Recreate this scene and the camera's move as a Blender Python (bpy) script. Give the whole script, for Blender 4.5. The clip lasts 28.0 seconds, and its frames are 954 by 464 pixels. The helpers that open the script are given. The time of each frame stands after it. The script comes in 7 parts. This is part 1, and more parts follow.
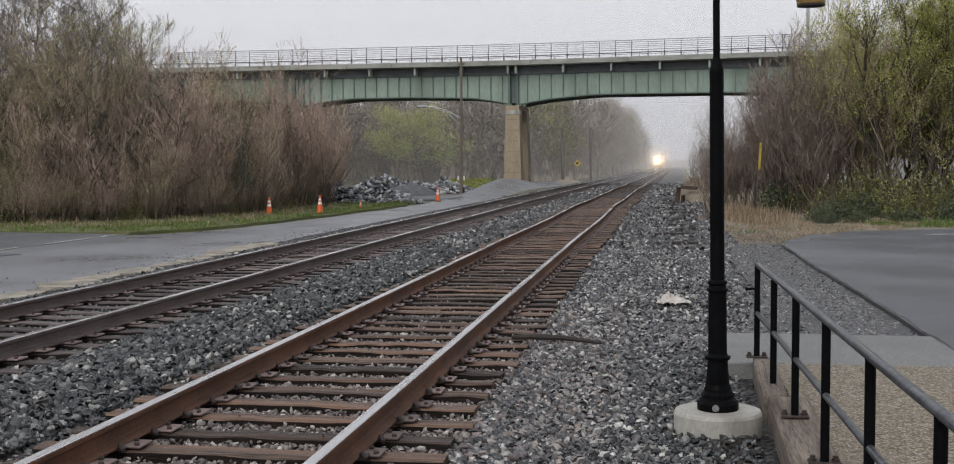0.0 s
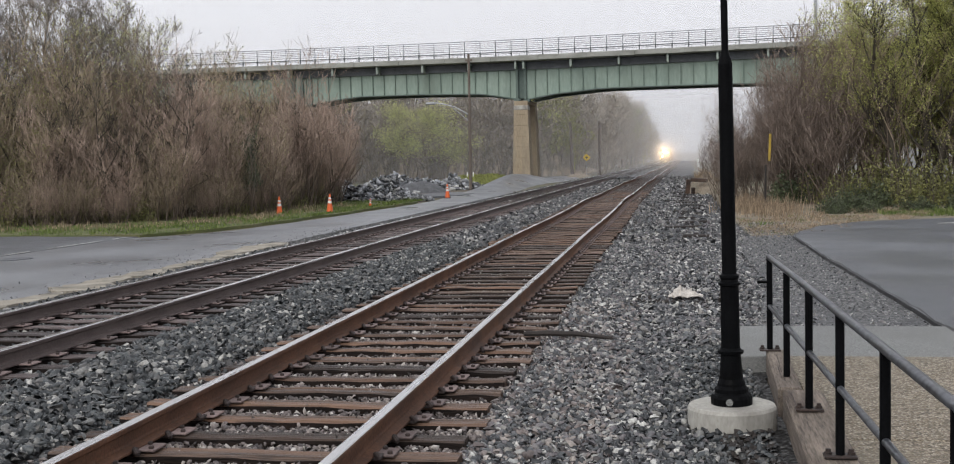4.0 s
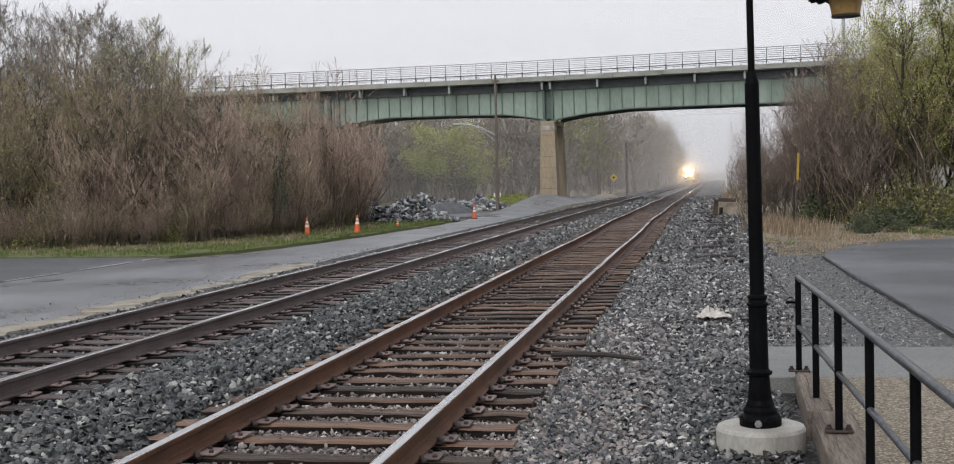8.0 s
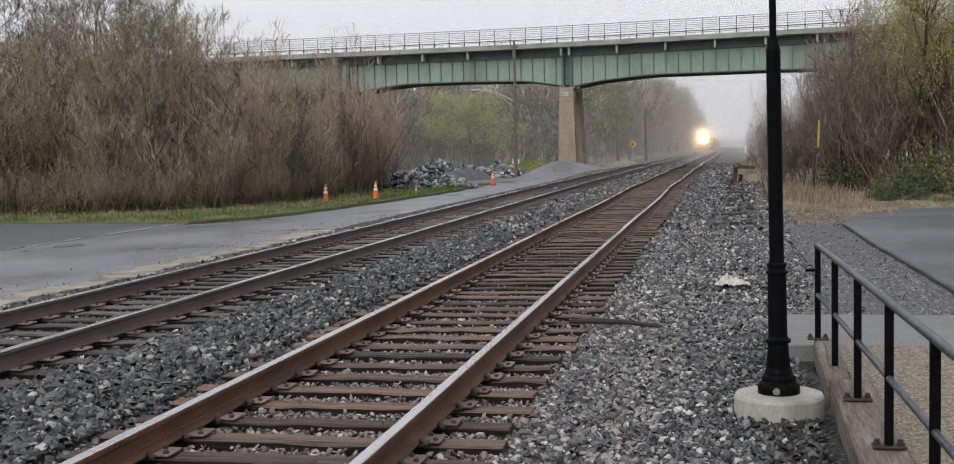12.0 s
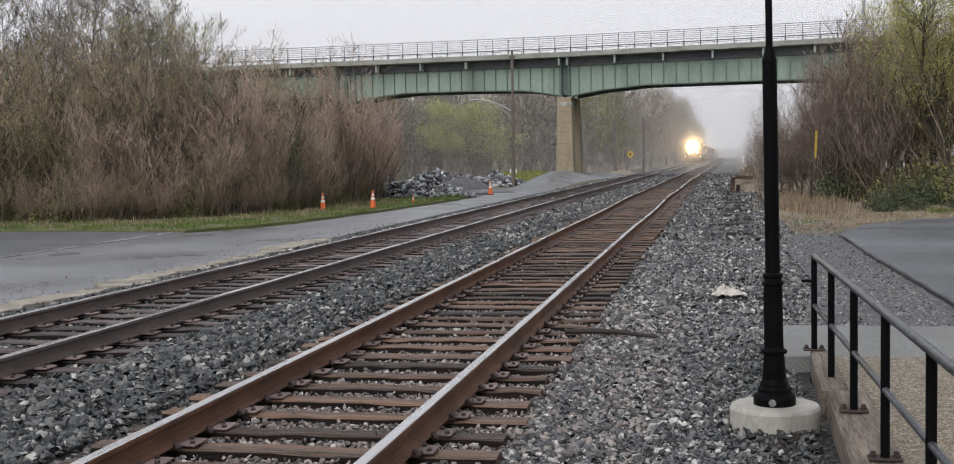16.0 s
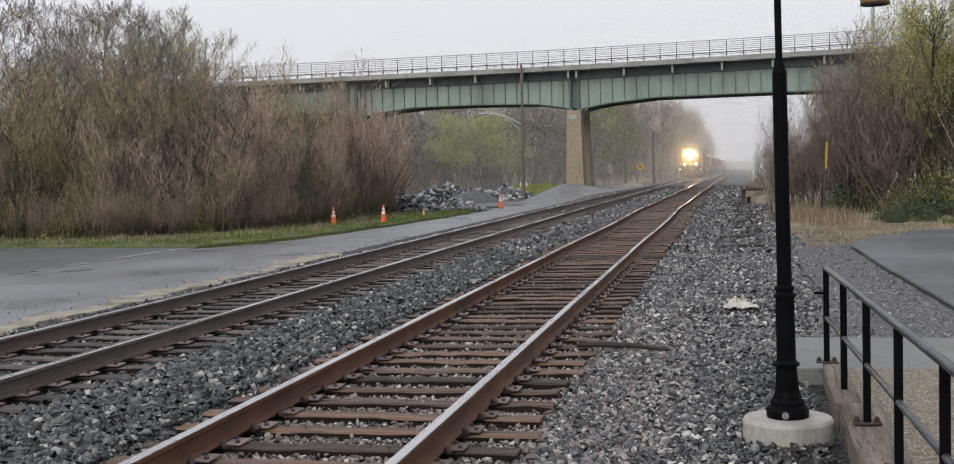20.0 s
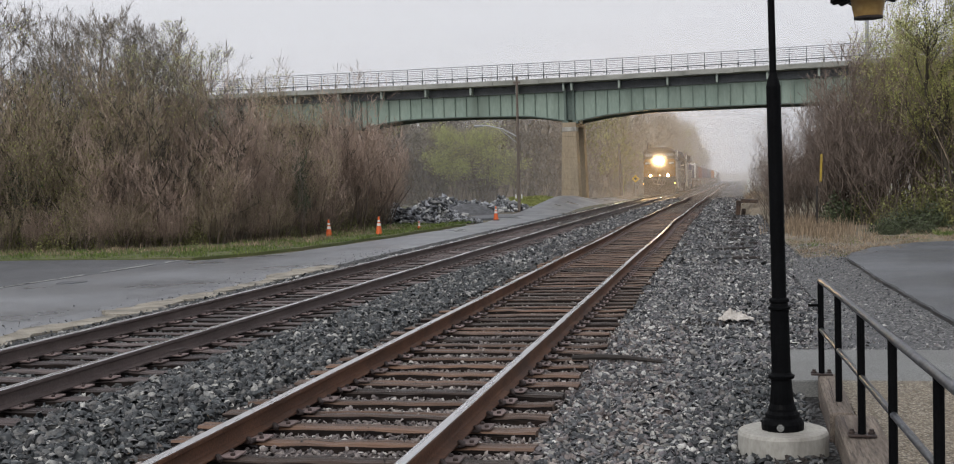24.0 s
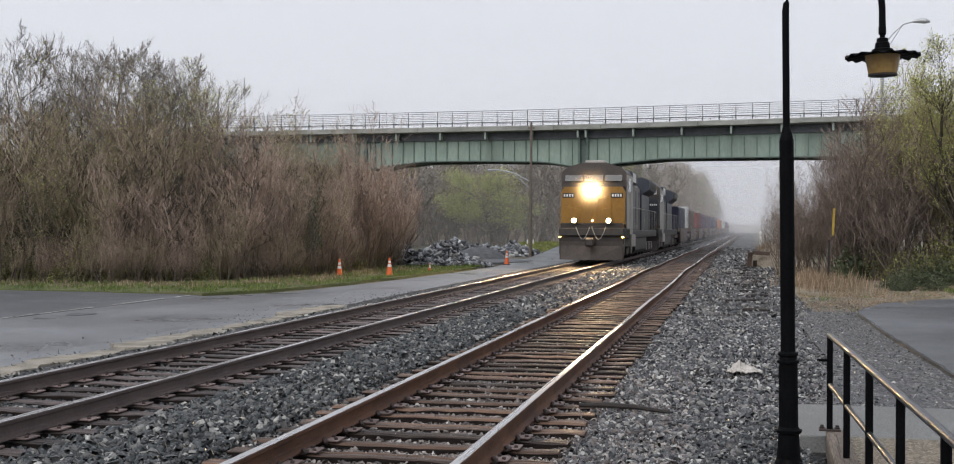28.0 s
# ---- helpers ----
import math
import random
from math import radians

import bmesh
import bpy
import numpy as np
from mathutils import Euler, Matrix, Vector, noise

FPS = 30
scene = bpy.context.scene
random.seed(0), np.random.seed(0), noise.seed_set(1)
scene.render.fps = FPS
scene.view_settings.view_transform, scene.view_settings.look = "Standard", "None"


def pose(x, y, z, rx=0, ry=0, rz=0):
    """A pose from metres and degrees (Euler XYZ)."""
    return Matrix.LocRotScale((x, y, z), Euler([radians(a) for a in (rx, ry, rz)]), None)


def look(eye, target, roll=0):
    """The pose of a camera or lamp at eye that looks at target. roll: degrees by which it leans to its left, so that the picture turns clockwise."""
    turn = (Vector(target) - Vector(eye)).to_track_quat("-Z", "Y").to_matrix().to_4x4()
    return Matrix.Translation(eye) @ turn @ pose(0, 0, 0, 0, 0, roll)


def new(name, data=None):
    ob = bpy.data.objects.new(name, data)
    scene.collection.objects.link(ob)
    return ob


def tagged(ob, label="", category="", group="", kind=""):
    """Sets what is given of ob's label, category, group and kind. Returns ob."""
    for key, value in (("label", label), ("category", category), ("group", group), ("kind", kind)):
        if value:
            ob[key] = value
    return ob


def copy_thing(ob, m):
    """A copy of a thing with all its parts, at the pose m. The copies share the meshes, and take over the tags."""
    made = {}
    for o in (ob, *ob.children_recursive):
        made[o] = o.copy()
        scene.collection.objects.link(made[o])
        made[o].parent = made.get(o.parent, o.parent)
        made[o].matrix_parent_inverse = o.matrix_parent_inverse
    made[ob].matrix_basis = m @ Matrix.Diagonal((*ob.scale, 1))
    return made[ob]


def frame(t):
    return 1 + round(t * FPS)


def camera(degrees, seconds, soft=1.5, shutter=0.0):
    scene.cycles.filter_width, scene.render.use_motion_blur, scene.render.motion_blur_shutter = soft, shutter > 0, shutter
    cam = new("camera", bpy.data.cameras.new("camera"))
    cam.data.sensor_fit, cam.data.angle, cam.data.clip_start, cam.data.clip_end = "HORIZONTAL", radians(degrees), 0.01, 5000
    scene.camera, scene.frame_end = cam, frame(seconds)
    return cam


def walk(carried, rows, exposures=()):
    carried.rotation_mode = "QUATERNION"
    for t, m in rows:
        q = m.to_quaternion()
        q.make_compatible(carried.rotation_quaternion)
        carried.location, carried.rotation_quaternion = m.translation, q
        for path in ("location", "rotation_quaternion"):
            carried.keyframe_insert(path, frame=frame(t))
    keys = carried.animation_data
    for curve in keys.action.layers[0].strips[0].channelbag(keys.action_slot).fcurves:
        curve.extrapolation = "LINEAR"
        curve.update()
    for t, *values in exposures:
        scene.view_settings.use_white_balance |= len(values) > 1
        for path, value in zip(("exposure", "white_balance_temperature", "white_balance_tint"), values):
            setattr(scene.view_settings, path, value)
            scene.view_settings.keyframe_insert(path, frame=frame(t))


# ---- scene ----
cam = camera(44.0, 28.0, soft=1.1)
PATH = [
    (0, (0.077, -0.393, 1.728), (-0.233, 1.579, 1.615), -0.2),
    (0.5, (0.077, -0.396, 1.727), (-0.254, 1.573, 1.606), -0.3),
    (1, (0.08, -0.412, 1.73), (-0.261, 1.554, 1.6), -0.5),
    (1.5, (0.086, -0.394, 1.732), (-0.264, 1.571, 1.604), -0.6),
    (2, (0.072, -0.415, 1.729), (-0.256, 1.553, 1.594), -0.2),
    (2.5, (0.076, -0.416, 1.732), (-0.241, 1.554, 1.591), -0.4),
    (3, (0.074, -0.403, 1.731), (-0.241, 1.567, 1.589), -0.8),
    (3.5, (0.075, -0.373, 1.736), (-0.253, 1.595, 1.605), -1.4),
    (5.5, (0.071, -0.4, 1.744), (-0.254, 1.571, 1.653), -0.1),
    (6, (0.062, -0.363, 1.741), (-0.291, 1.604, 1.659), -0.3),
    (6.5, (0.05, -0.343, 1.725), (-0.38, 1.607, 1.625), -0.2),
    (7, (0.069, -0.401, 1.742), (-0.367, 1.549, 1.654), -0.6),
    (7.5, (0.079, -0.405, 1.748), (-0.324, 1.552, 1.669), -1.2),
    (8, (0.08, -0.388, 1.743), (-0.292, 1.575, 1.659), -1.4),
    (8.5, (0.077, -0.364, 1.739), (-0.298, 1.598, 1.659), -1.6),
    (9, (0.076, -0.373, 1.745), (-0.314, 1.587, 1.658), -1.9),
    (9.5, (0.08, -0.386, 1.744), (-0.325, 1.569, 1.618), -1.5),
    (10, (0.081, -0.378, 1.74), (-0.329, 1.57, 1.541), -1.0),
    (10.5, (0.08, -0.369, 1.737), (-0.324, 1.579, 1.53), -1.2),
    (11, (0.078, -0.369, 1.745), (-0.324, 1.582, 1.562), -1.2),
    (11.5, (0.078, -0.37, 1.75), (-0.327, 1.583, 1.6), -1.4),
    (12, (0.076, -0.388, 1.747), (-0.327, 1.566, 1.607), -1.3),
    (12.5, (0.077, -0.394, 1.749), (-0.326, 1.56, 1.616), -1.3),
    (13, (0.077, -0.397, 1.747), (-0.321, 1.559, 1.621), -1.2),
    (13.5, (0.077, -0.379, 1.747), (-0.326, 1.577, 1.629), -1.2),
    (15.5, (0.09, -0.382, 1.745), (-0.298, 1.577, 1.627), -1.2),
    (16, (0.087, -0.347, 1.743), (-0.312, 1.609, 1.619), -1.1),
    (16.5, (0.084, -0.34, 1.747), (-0.327, 1.613, 1.631), -1.3),
    (17, (0.083, -0.365, 1.747), (-0.333, 1.589, 1.642), -1.2),
    (17.5, (0.08, -0.35, 1.749), (-0.339, 1.603, 1.646), -1.3),
    (18, (0.079, -0.354, 1.747), (-0.345, 1.597, 1.636), -1.2),
    (18.5, (0.083, -0.361, 1.749), (-0.34, 1.59, 1.638), -1.4),
    (19, (0.081, -0.36, 1.75), (-0.338, 1.593, 1.643), -1.4),
    (19.5, (0.081, -0.364, 1.75), (-0.338, 1.589, 1.645), -1.5),
    (20, (0.084, -0.37, 1.752), (-0.332, 1.584, 1.651), -1.5),
    (20.5, (0.085, -0.366, 1.756), (-0.329, 1.588, 1.66), -1.5),
    (21, (0.079, -0.37, 1.751), (-0.335, 1.585, 1.659), -1.4),
    (21.5, (0.081, -0.379, 1.753), (-0.332, 1.576, 1.666), -1.5),
    (23.5, (0.079, -0.364, 1.752), (-0.336, 1.591, 1.671), -1.5),
    (24, (0.088, -0.383, 1.757), (-0.32, 1.573, 1.676), -1.5),
    (24.5, (0.094, -0.372, 1.757), (-0.286, 1.591, 1.687), -1.5),
    (25, (0.094, -0.375, 1.765), (-0.294, 1.585, 1.696), -1.5),
    (25.5, (0.082, -0.386, 1.759), (-0.342, 1.568, 1.687), -1.0),
    (26, (0.086, -0.376, 1.757), (-0.329, 1.579, 1.691), -0.6),
    (26.5, (0.083, -0.395, 1.773), (-0.341, 1.559, 1.747), 0.2),
    (27, (0.086, -0.411, 1.775), (-0.335, 1.544, 1.783), 0.3),
    (27.5, (0.094, -0.398, 1.768), (-0.328, 1.557, 1.757), 0.3),
    (28, (0.093, -0.405, 1.763), (-0.333, 1.55, 1.756), 0.2),
]
EXPOSURES = [(0, 0.02, 6500, 10), (1, 0.03, 6500, 10), (2, 0.12, 6500, 10), (3, 0.29, 6500, 10), (3.5, 0.27, 6500, 10), (5.5, -0.03, 6500, 10), (6, -0.08, 6500, 10), (7, 0.19, 6500, 10),
             (8, 0.17, 6500, 10), (9, 0.17, 6500, 10), (9.5, 0.12, 6500, 10), (10, 0.07, 6500, 10), (10.5, 0.52, 6500, 10), (11, 0.82, 6500, 10), (11.5, 0.47, 6500, 10), (12, 0.17, 6500, 10),
             (13, 0.21, 6500, 10), (16, 0.19, 6500, 10), (17, 0.15, 6500, 10), (20, 0.17, 6500, 10), (21, 0.15, 6500, 10), (24, 0.02, 6500, 10), (25, -0.03, 6430, 10), (26, -0.03, 6430, 10),
             (26.5, -0.23, 6380, 10), (27, -0.43, 6350, 10), (27.5, -0.13, 6350, 10), (28, 0.07, 6350, 10)]
walk(cam, [(t, look(eye, target, roll)) for t, eye, target, roll in PATH], EXPOSURES)

# ---------- light ----------
world = bpy.data.worlds.new("overcast")
scene.world = world
world.use_nodes = True
wn, wl = world.node_tree.nodes, world.node_tree.links
wn.clear()
SUN_ELEV, SUN_ROT = radians(38), radians(200)
sky = wn.new("ShaderNodeTexSky")
sky.sky_type = "NISHITA"
sky.sun_disc = False
sky.sun_elevation, sky.sun_rotation = SUN_ELEV, SUN_ROT
sky.air_density, sky.dust_density, sky.ozone_density = 1.0, 4.0, 1.0
sat = wn.new("ShaderNodeHueSaturation")
sat.inputs["Saturation"].default_value = 0.25
sat.inputs["Value"].default_value = 0.10
cloud = wn.new("ShaderNodeMix")
cloud.data_type = "RGBA"
cloud.inputs["Factor"].default_value = 0.92
cloud.inputs[7].default_value = (0.78, 0.795, 0.85, 1)
bgd = wn.new("ShaderNodeBackground")
bgd.inputs["Strength"].default_value = 1.0
wout = wn.new("ShaderNodeOutputWorld")
wl.new(sky.outputs[0], sat.inputs["Color"])
wl.new(sat.outputs[0], cloud.inputs[6])
wl.new(cloud.outputs[2], bgd.inputs[0])
wl.new(bgd.outputs[0], wout.inputs[0])

sun = new("sun", bpy.data.lights.new("sun", "SUN"))
sun.data.energy, sun.data.angle, sun.data.color = 1.4, radians(40), (1.0, 0.97, 0.93)
sun.matrix_world = look((0, 0, 60), (0 - 60 * math.cos(SUN_ELEV) * math.sin(SUN_ROT) / math.sin(SUN_ELEV),
                                     0 - 60 * math.cos(SUN_ELEV) * math.cos(SUN_ROT) / math.sin(SUN_ELEV), 0))


# ---------- materials ----------
def mat(name, c1, c2, rough=0.85, metal=0.0, scale=3.0, fine=40.0, bump=0.25, dist=0.01, rand="", spread=0.3,
        rough2=None, stretch=(1, 1, 1), stain=None, stain_scale=0.7, stain_amount=0.5, spec=0.5, island_top=1.6, thin=0.0):
    m = bpy.data.materials.new(name)
    m.use_nodes = True
    n, l = m.node_tree.nodes, m.node_tree.links
    bs = n["Principled BSDF"]
    co = n.new("ShaderNodeTexCoord")
    mp = n.new("ShaderNodeMapping")
    mp.inputs["Scale"].default_value = stretch
    l.new(co.outputs["Object"], mp.inputs["Vector"])
    a = n.new("ShaderNodeTexNoise")
    a.inputs["Scale"].default_value, a.inputs["Detail"].default_value = scale, 5
    b = n.new("ShaderNodeTexNoise")
    b.inputs["Scale"].default_value, b.inputs["Detail"].default_value = fine, 4
    for t in (a, b):
        l.new(mp.outputs[0], t.inputs["Vector"])
    add = n.new("ShaderNodeMath")
    add.operation = "MULTIPLY_ADD"
    add.inputs[1].default_value = 0.5
    l.new(b.outputs["Fac"], add.inputs[0])
    half = n.new("ShaderNodeMath")
    half.operation = "MULTIPLY"
    half.inputs[1].default_value = 0.5
    l.new(a.outputs["Fac"], half.inputs[0])
    l.new(half.outputs[0], add.inputs[2])
    ramp = n.new("ShaderNodeValToRGB")
    ramp.color_ramp.elements[0].position, ramp.color_ramp.elements[1].position = 0.36, 0.64
    ramp.color_ramp.elements[0].color, ramp.color_ramp.elements[1].color = (*c1, 1), (*c2, 1)
    l.new(add.outputs[0], ramp.inputs[0])
    col = ramp.outputs[0]
    if stain:
        st = n.new("ShaderNodeTexNoise")
        st.inputs["Scale"].default_value, st.inputs["Detail"].default_value = stain_scale, 6
        l.new(mp.outputs[0], st.inputs["Vector"])
        sr = n.new("ShaderNodeMapRange")
        sr.inputs[1].default_value, sr.inputs[2].default_value = 0.48, 0.68
        sr.inputs[3].default_value, sr.inputs[4].default_value = 0.0, stain_amount
        l.new(st.outputs["Fac"], sr.inputs[0])
        mx = n.new("ShaderNodeMix")
        mx.data_type = "RGBA"
        mx.inputs[7].default_value = (*stain, 1)
        l.new(sr.outputs[0], mx.inputs["Factor"])
        l.new(col, mx.inputs[6])
        col = mx.outputs[2]
    if rand:
        if rand == "object":
            r = n.new("ShaderNodeObjectInfo").outputs["Random"]
        else:
            r = n.new("ShaderNodeNewGeometry").outputs["Random Per Island"]
        mr = n.new("ShaderNodeMapRange")
        mr.inputs[3].default_value, mr.inputs[4].default_value = 1 - spread, 1 + spread
        if rand == "island":
            pw = n.new("ShaderNodeMath")
            pw.operation = "POWER"
            pw.inputs[1].default_value = 2.2
            l.new(r, pw.inputs[0])
            r = pw.outputs[0]
            mr.inputs[4].default_value = 1 + island_top * spread
        l.new(r, mr.inputs[0])
        hs = n.new("ShaderNodeHueSaturation")
        l.new(mr.outputs[0], hs.inputs["Value"])
        l.new(col, hs.inputs["Color"])
        col = hs.outputs[0]
    l.new(col, bs.inputs["Base Color"])
    bs.inputs["Metallic"].default_value = metal
    bs.inputs["Specular IOR Level"].default_value = spec
    if rough2 is None:
        bs.inputs["Roughness"].default_value = rough
    else:
        mr = n.new("ShaderNodeMapRange")
        mr.inputs[1].default_value, mr.inputs[2].default_value = 0.35, 0.65
        mr.inputs[3].default_value, mr.inputs[4].default_value = rough, rough2
        l.new(a.outputs["Fac"], mr.inputs[0])
        l.new(mr.outputs[0], bs.inputs["Roughness"])
    if bump:
        bp = n.new("ShaderNodeBump")
        bp.inputs["Strength"].default_value, bp.inputs["Distance"].default_value = bump, dist
        l.new(b.outputs["Fac"], bp.inputs["Height"])
        l.new(bp.outputs[0], bs.inputs["Normal"])
    if thin:
        tr, mx = n.new("ShaderNodeBsdfTranslucent"), n.new("ShaderNodeMixShader")
        mx.inputs[0].default_value = thin
        l.new(col, tr.inputs[0])
        l.new(bs.outputs[0], mx.inputs[1])
        l.new(tr.outputs[0], mx.inputs[2])
        l.new(mx.outputs[0], n["Material Output"].inputs[0])
    return m


def pebbled(name, shades, scale, rough=0.75, bump=0.6, dist=0.006, joint=0.45, stain=None, stain_scale=0.8, stain_amount=0.5, joint_width=0.5):
    """Packed pebbles: each cell of the pattern has its own shade, with darker recessed joints."""
    m = bpy.data.materials.new(name)
    m.use_nodes = True
    n, l = m.node_tree.nodes, m.node_tree.links
    bs = n["Principled BSDF"]
    co, vo, ra = n.new("ShaderNodeTexCoord"), n.new("ShaderNodeTexVoronoi"), n.new("ShaderNodeValToRGB")
    vo.inputs["Scale"].default_value = scale
    l.new(co.outputs["Object"], vo.inputs["Vector"])
    sp = n.new("ShaderNodeSeparateColor")
    l.new(vo.outputs["Color"], sp.inputs[0])
    l.new(sp.outputs[0], ra.inputs[0])
    els = ra.color_ramp.elements
    for i, c in enumerate(shades):
        p = i / (len(shades) - 1)
        e = els[0] if i == 0 else els[-1] if i == len(shades) - 1 else els.new(p)
        e.position, e.color = p, (*c, 1)
    jr = n.new("ShaderNodeMapRange")
    jr.inputs[1].default_value, jr.inputs[2].default_value, jr.inputs[3].default_value, jr.inputs[4].default_value = joint_width * 0.5, joint_width * 1.3, 1.0, joint
    l.new(vo.outputs["Distance"], jr.inputs[0])
    hs = n.new("ShaderNodeHueSaturation")
    l.new(ra.outputs[0], hs.inputs["Color"])
    l.new(jr.outputs[0], hs.inputs["Value"])
    col = hs.outputs[0]
    nz = n.new("ShaderNodeTexNoise")
    nz.inputs["Scale"].default_value, nz.inputs["Detail"].default_value = stain_scale, 6
    l.new(co.outputs["Object"], nz.inputs["Vector"])
    if stain:
        sr, mx = n.new("ShaderNodeMapRange"), n.new("ShaderNodeMix")
        sr.inputs[1].default_value, sr.inputs[2].default_value, sr.inputs[3].default_value, sr.inputs[4].default_value = 0.45, 0.65, 0.0, stain_amount
        mx.data_type = "RGBA"
        mx.inputs[7].default_value = (*stain, 1)
        l.new(nz.outputs["Fac"], sr.inputs[0])
        l.new(sr.outputs[0], mx.inputs["Factor"])
        l.new(col, mx.inputs[6])
        col = mx.outputs[2]
    l.new(col, bs.inputs["Base Color"])
    bs.inputs["Roughness"].default_value = rough
    iv, bp = n.new("ShaderNodeMath"), n.new("ShaderNodeBump")
    iv.operation, iv.inputs[0].default_value = "SUBTRACT", 1.0
    l.new(vo.outputs["Distance"], iv.inputs[1])
    bp.inputs["Strength"].default_value, bp.inputs["Distance"].default_value = bump, dist
    l.new(iv.outputs[0], bp.inputs["Height"])
    l.new(bp.outputs[0], bs.inputs["Normal"])
    return m


def stone_mat(name, shades, rough=0.55, fine=60):
    """Crushed stone: every stone takes one of several shades, with grain on it."""
    m = bpy.data.materials.new(name)
    m.use_nodes = True
    n, l = m.node_tree.nodes, m.node_tree.links
    bs = n["Principled BSDF"]
    geo, ra, co, nz = n.new("ShaderNodeNewGeometry"), n.new("ShaderNodeValToRGB"), n.new("ShaderNodeTexCoord"), n.new("ShaderNodeTexNoise")
    els = ra.color_ramp.elements
    for i, (p, c) in enumerate(shades):
        e = els[0] if i == 0 else els[-1] if i == len(shades) - 1 else els.new(p)
        e.position, e.color = p, (*c, 1)
    l.new(geo.outputs["Random Per Island"], ra.inputs[0])
    nz.inputs["Scale"].default_value, nz.inputs["Detail"].default_value = fine, 5
    l.new(co.outputs["Object"], nz.inputs["Vector"])
    mr, hs, bp = n.new("ShaderNodeMapRange"), n.new("ShaderNodeHueSaturation"), n.new("ShaderNodeBump")
    mr.inputs[1].default_value, mr.inputs[2].default_value, mr.inputs[3].default_value, mr.inputs[4].default_value = 0.3, 0.7, 0.7, 1.3
    l.new(nz.outputs["Fac"], mr.inputs[0])
    l.new(mr.outputs[0], hs.inputs["Value"])
    l.new(ra.outputs[0], hs.inputs["Color"])
    l.new(hs.outputs[0], bs.inputs["Base Color"])
    bp.inputs["Strength"].default_value, bp.inputs["Distance"].default_value = 0.4, 0.006
    l.new(nz.outputs["Fac"], bp.inputs["Height"])
    l.new(bp.outputs[0], bs.inputs["Normal"])
    bs.inputs["Roughness"].default_value = rough
    return m


def glow(name, color, strength):
    m = bpy.data.materials.new(name)
    m.use_nodes = True
    bs = m.node_tree.nodes["Principled BSDF"]
    bs.inputs["Base Color"].default_value = (*color, 1)
    bs.inputs["Emission Color"].default_value = (*color, 1)
    bs.inputs["Emission Strength"].default_value = strength
    return m


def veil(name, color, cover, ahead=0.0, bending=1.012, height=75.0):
    """Thin mist: lets most of the light through and scatters the rest; it thins out with height. ahead: the share that
    is bent forwards by a fraction of a degree, which stands in for the glare round lamps behind the mist."""
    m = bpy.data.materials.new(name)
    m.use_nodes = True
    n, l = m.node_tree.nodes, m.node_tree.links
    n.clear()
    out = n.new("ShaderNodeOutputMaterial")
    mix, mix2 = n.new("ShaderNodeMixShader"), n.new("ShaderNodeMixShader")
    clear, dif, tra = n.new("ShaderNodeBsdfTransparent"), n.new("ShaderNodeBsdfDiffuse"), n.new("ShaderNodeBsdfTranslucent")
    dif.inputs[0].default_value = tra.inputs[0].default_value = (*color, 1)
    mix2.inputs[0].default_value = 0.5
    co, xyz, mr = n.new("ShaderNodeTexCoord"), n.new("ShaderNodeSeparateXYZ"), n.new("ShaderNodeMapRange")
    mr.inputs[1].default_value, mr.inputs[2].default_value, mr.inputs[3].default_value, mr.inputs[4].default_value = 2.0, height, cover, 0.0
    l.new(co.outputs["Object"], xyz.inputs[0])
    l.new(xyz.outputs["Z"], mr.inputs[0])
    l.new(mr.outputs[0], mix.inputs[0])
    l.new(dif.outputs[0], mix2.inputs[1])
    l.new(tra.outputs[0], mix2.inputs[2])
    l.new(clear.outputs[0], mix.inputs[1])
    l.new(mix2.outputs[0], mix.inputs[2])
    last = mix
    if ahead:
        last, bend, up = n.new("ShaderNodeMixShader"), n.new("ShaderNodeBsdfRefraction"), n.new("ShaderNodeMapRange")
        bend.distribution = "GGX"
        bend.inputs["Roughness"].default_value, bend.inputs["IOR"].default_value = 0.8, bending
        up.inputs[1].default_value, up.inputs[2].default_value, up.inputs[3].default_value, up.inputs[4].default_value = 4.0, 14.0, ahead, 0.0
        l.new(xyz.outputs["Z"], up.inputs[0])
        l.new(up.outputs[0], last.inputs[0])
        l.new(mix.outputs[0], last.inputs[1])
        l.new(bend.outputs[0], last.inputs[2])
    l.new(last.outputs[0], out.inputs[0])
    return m


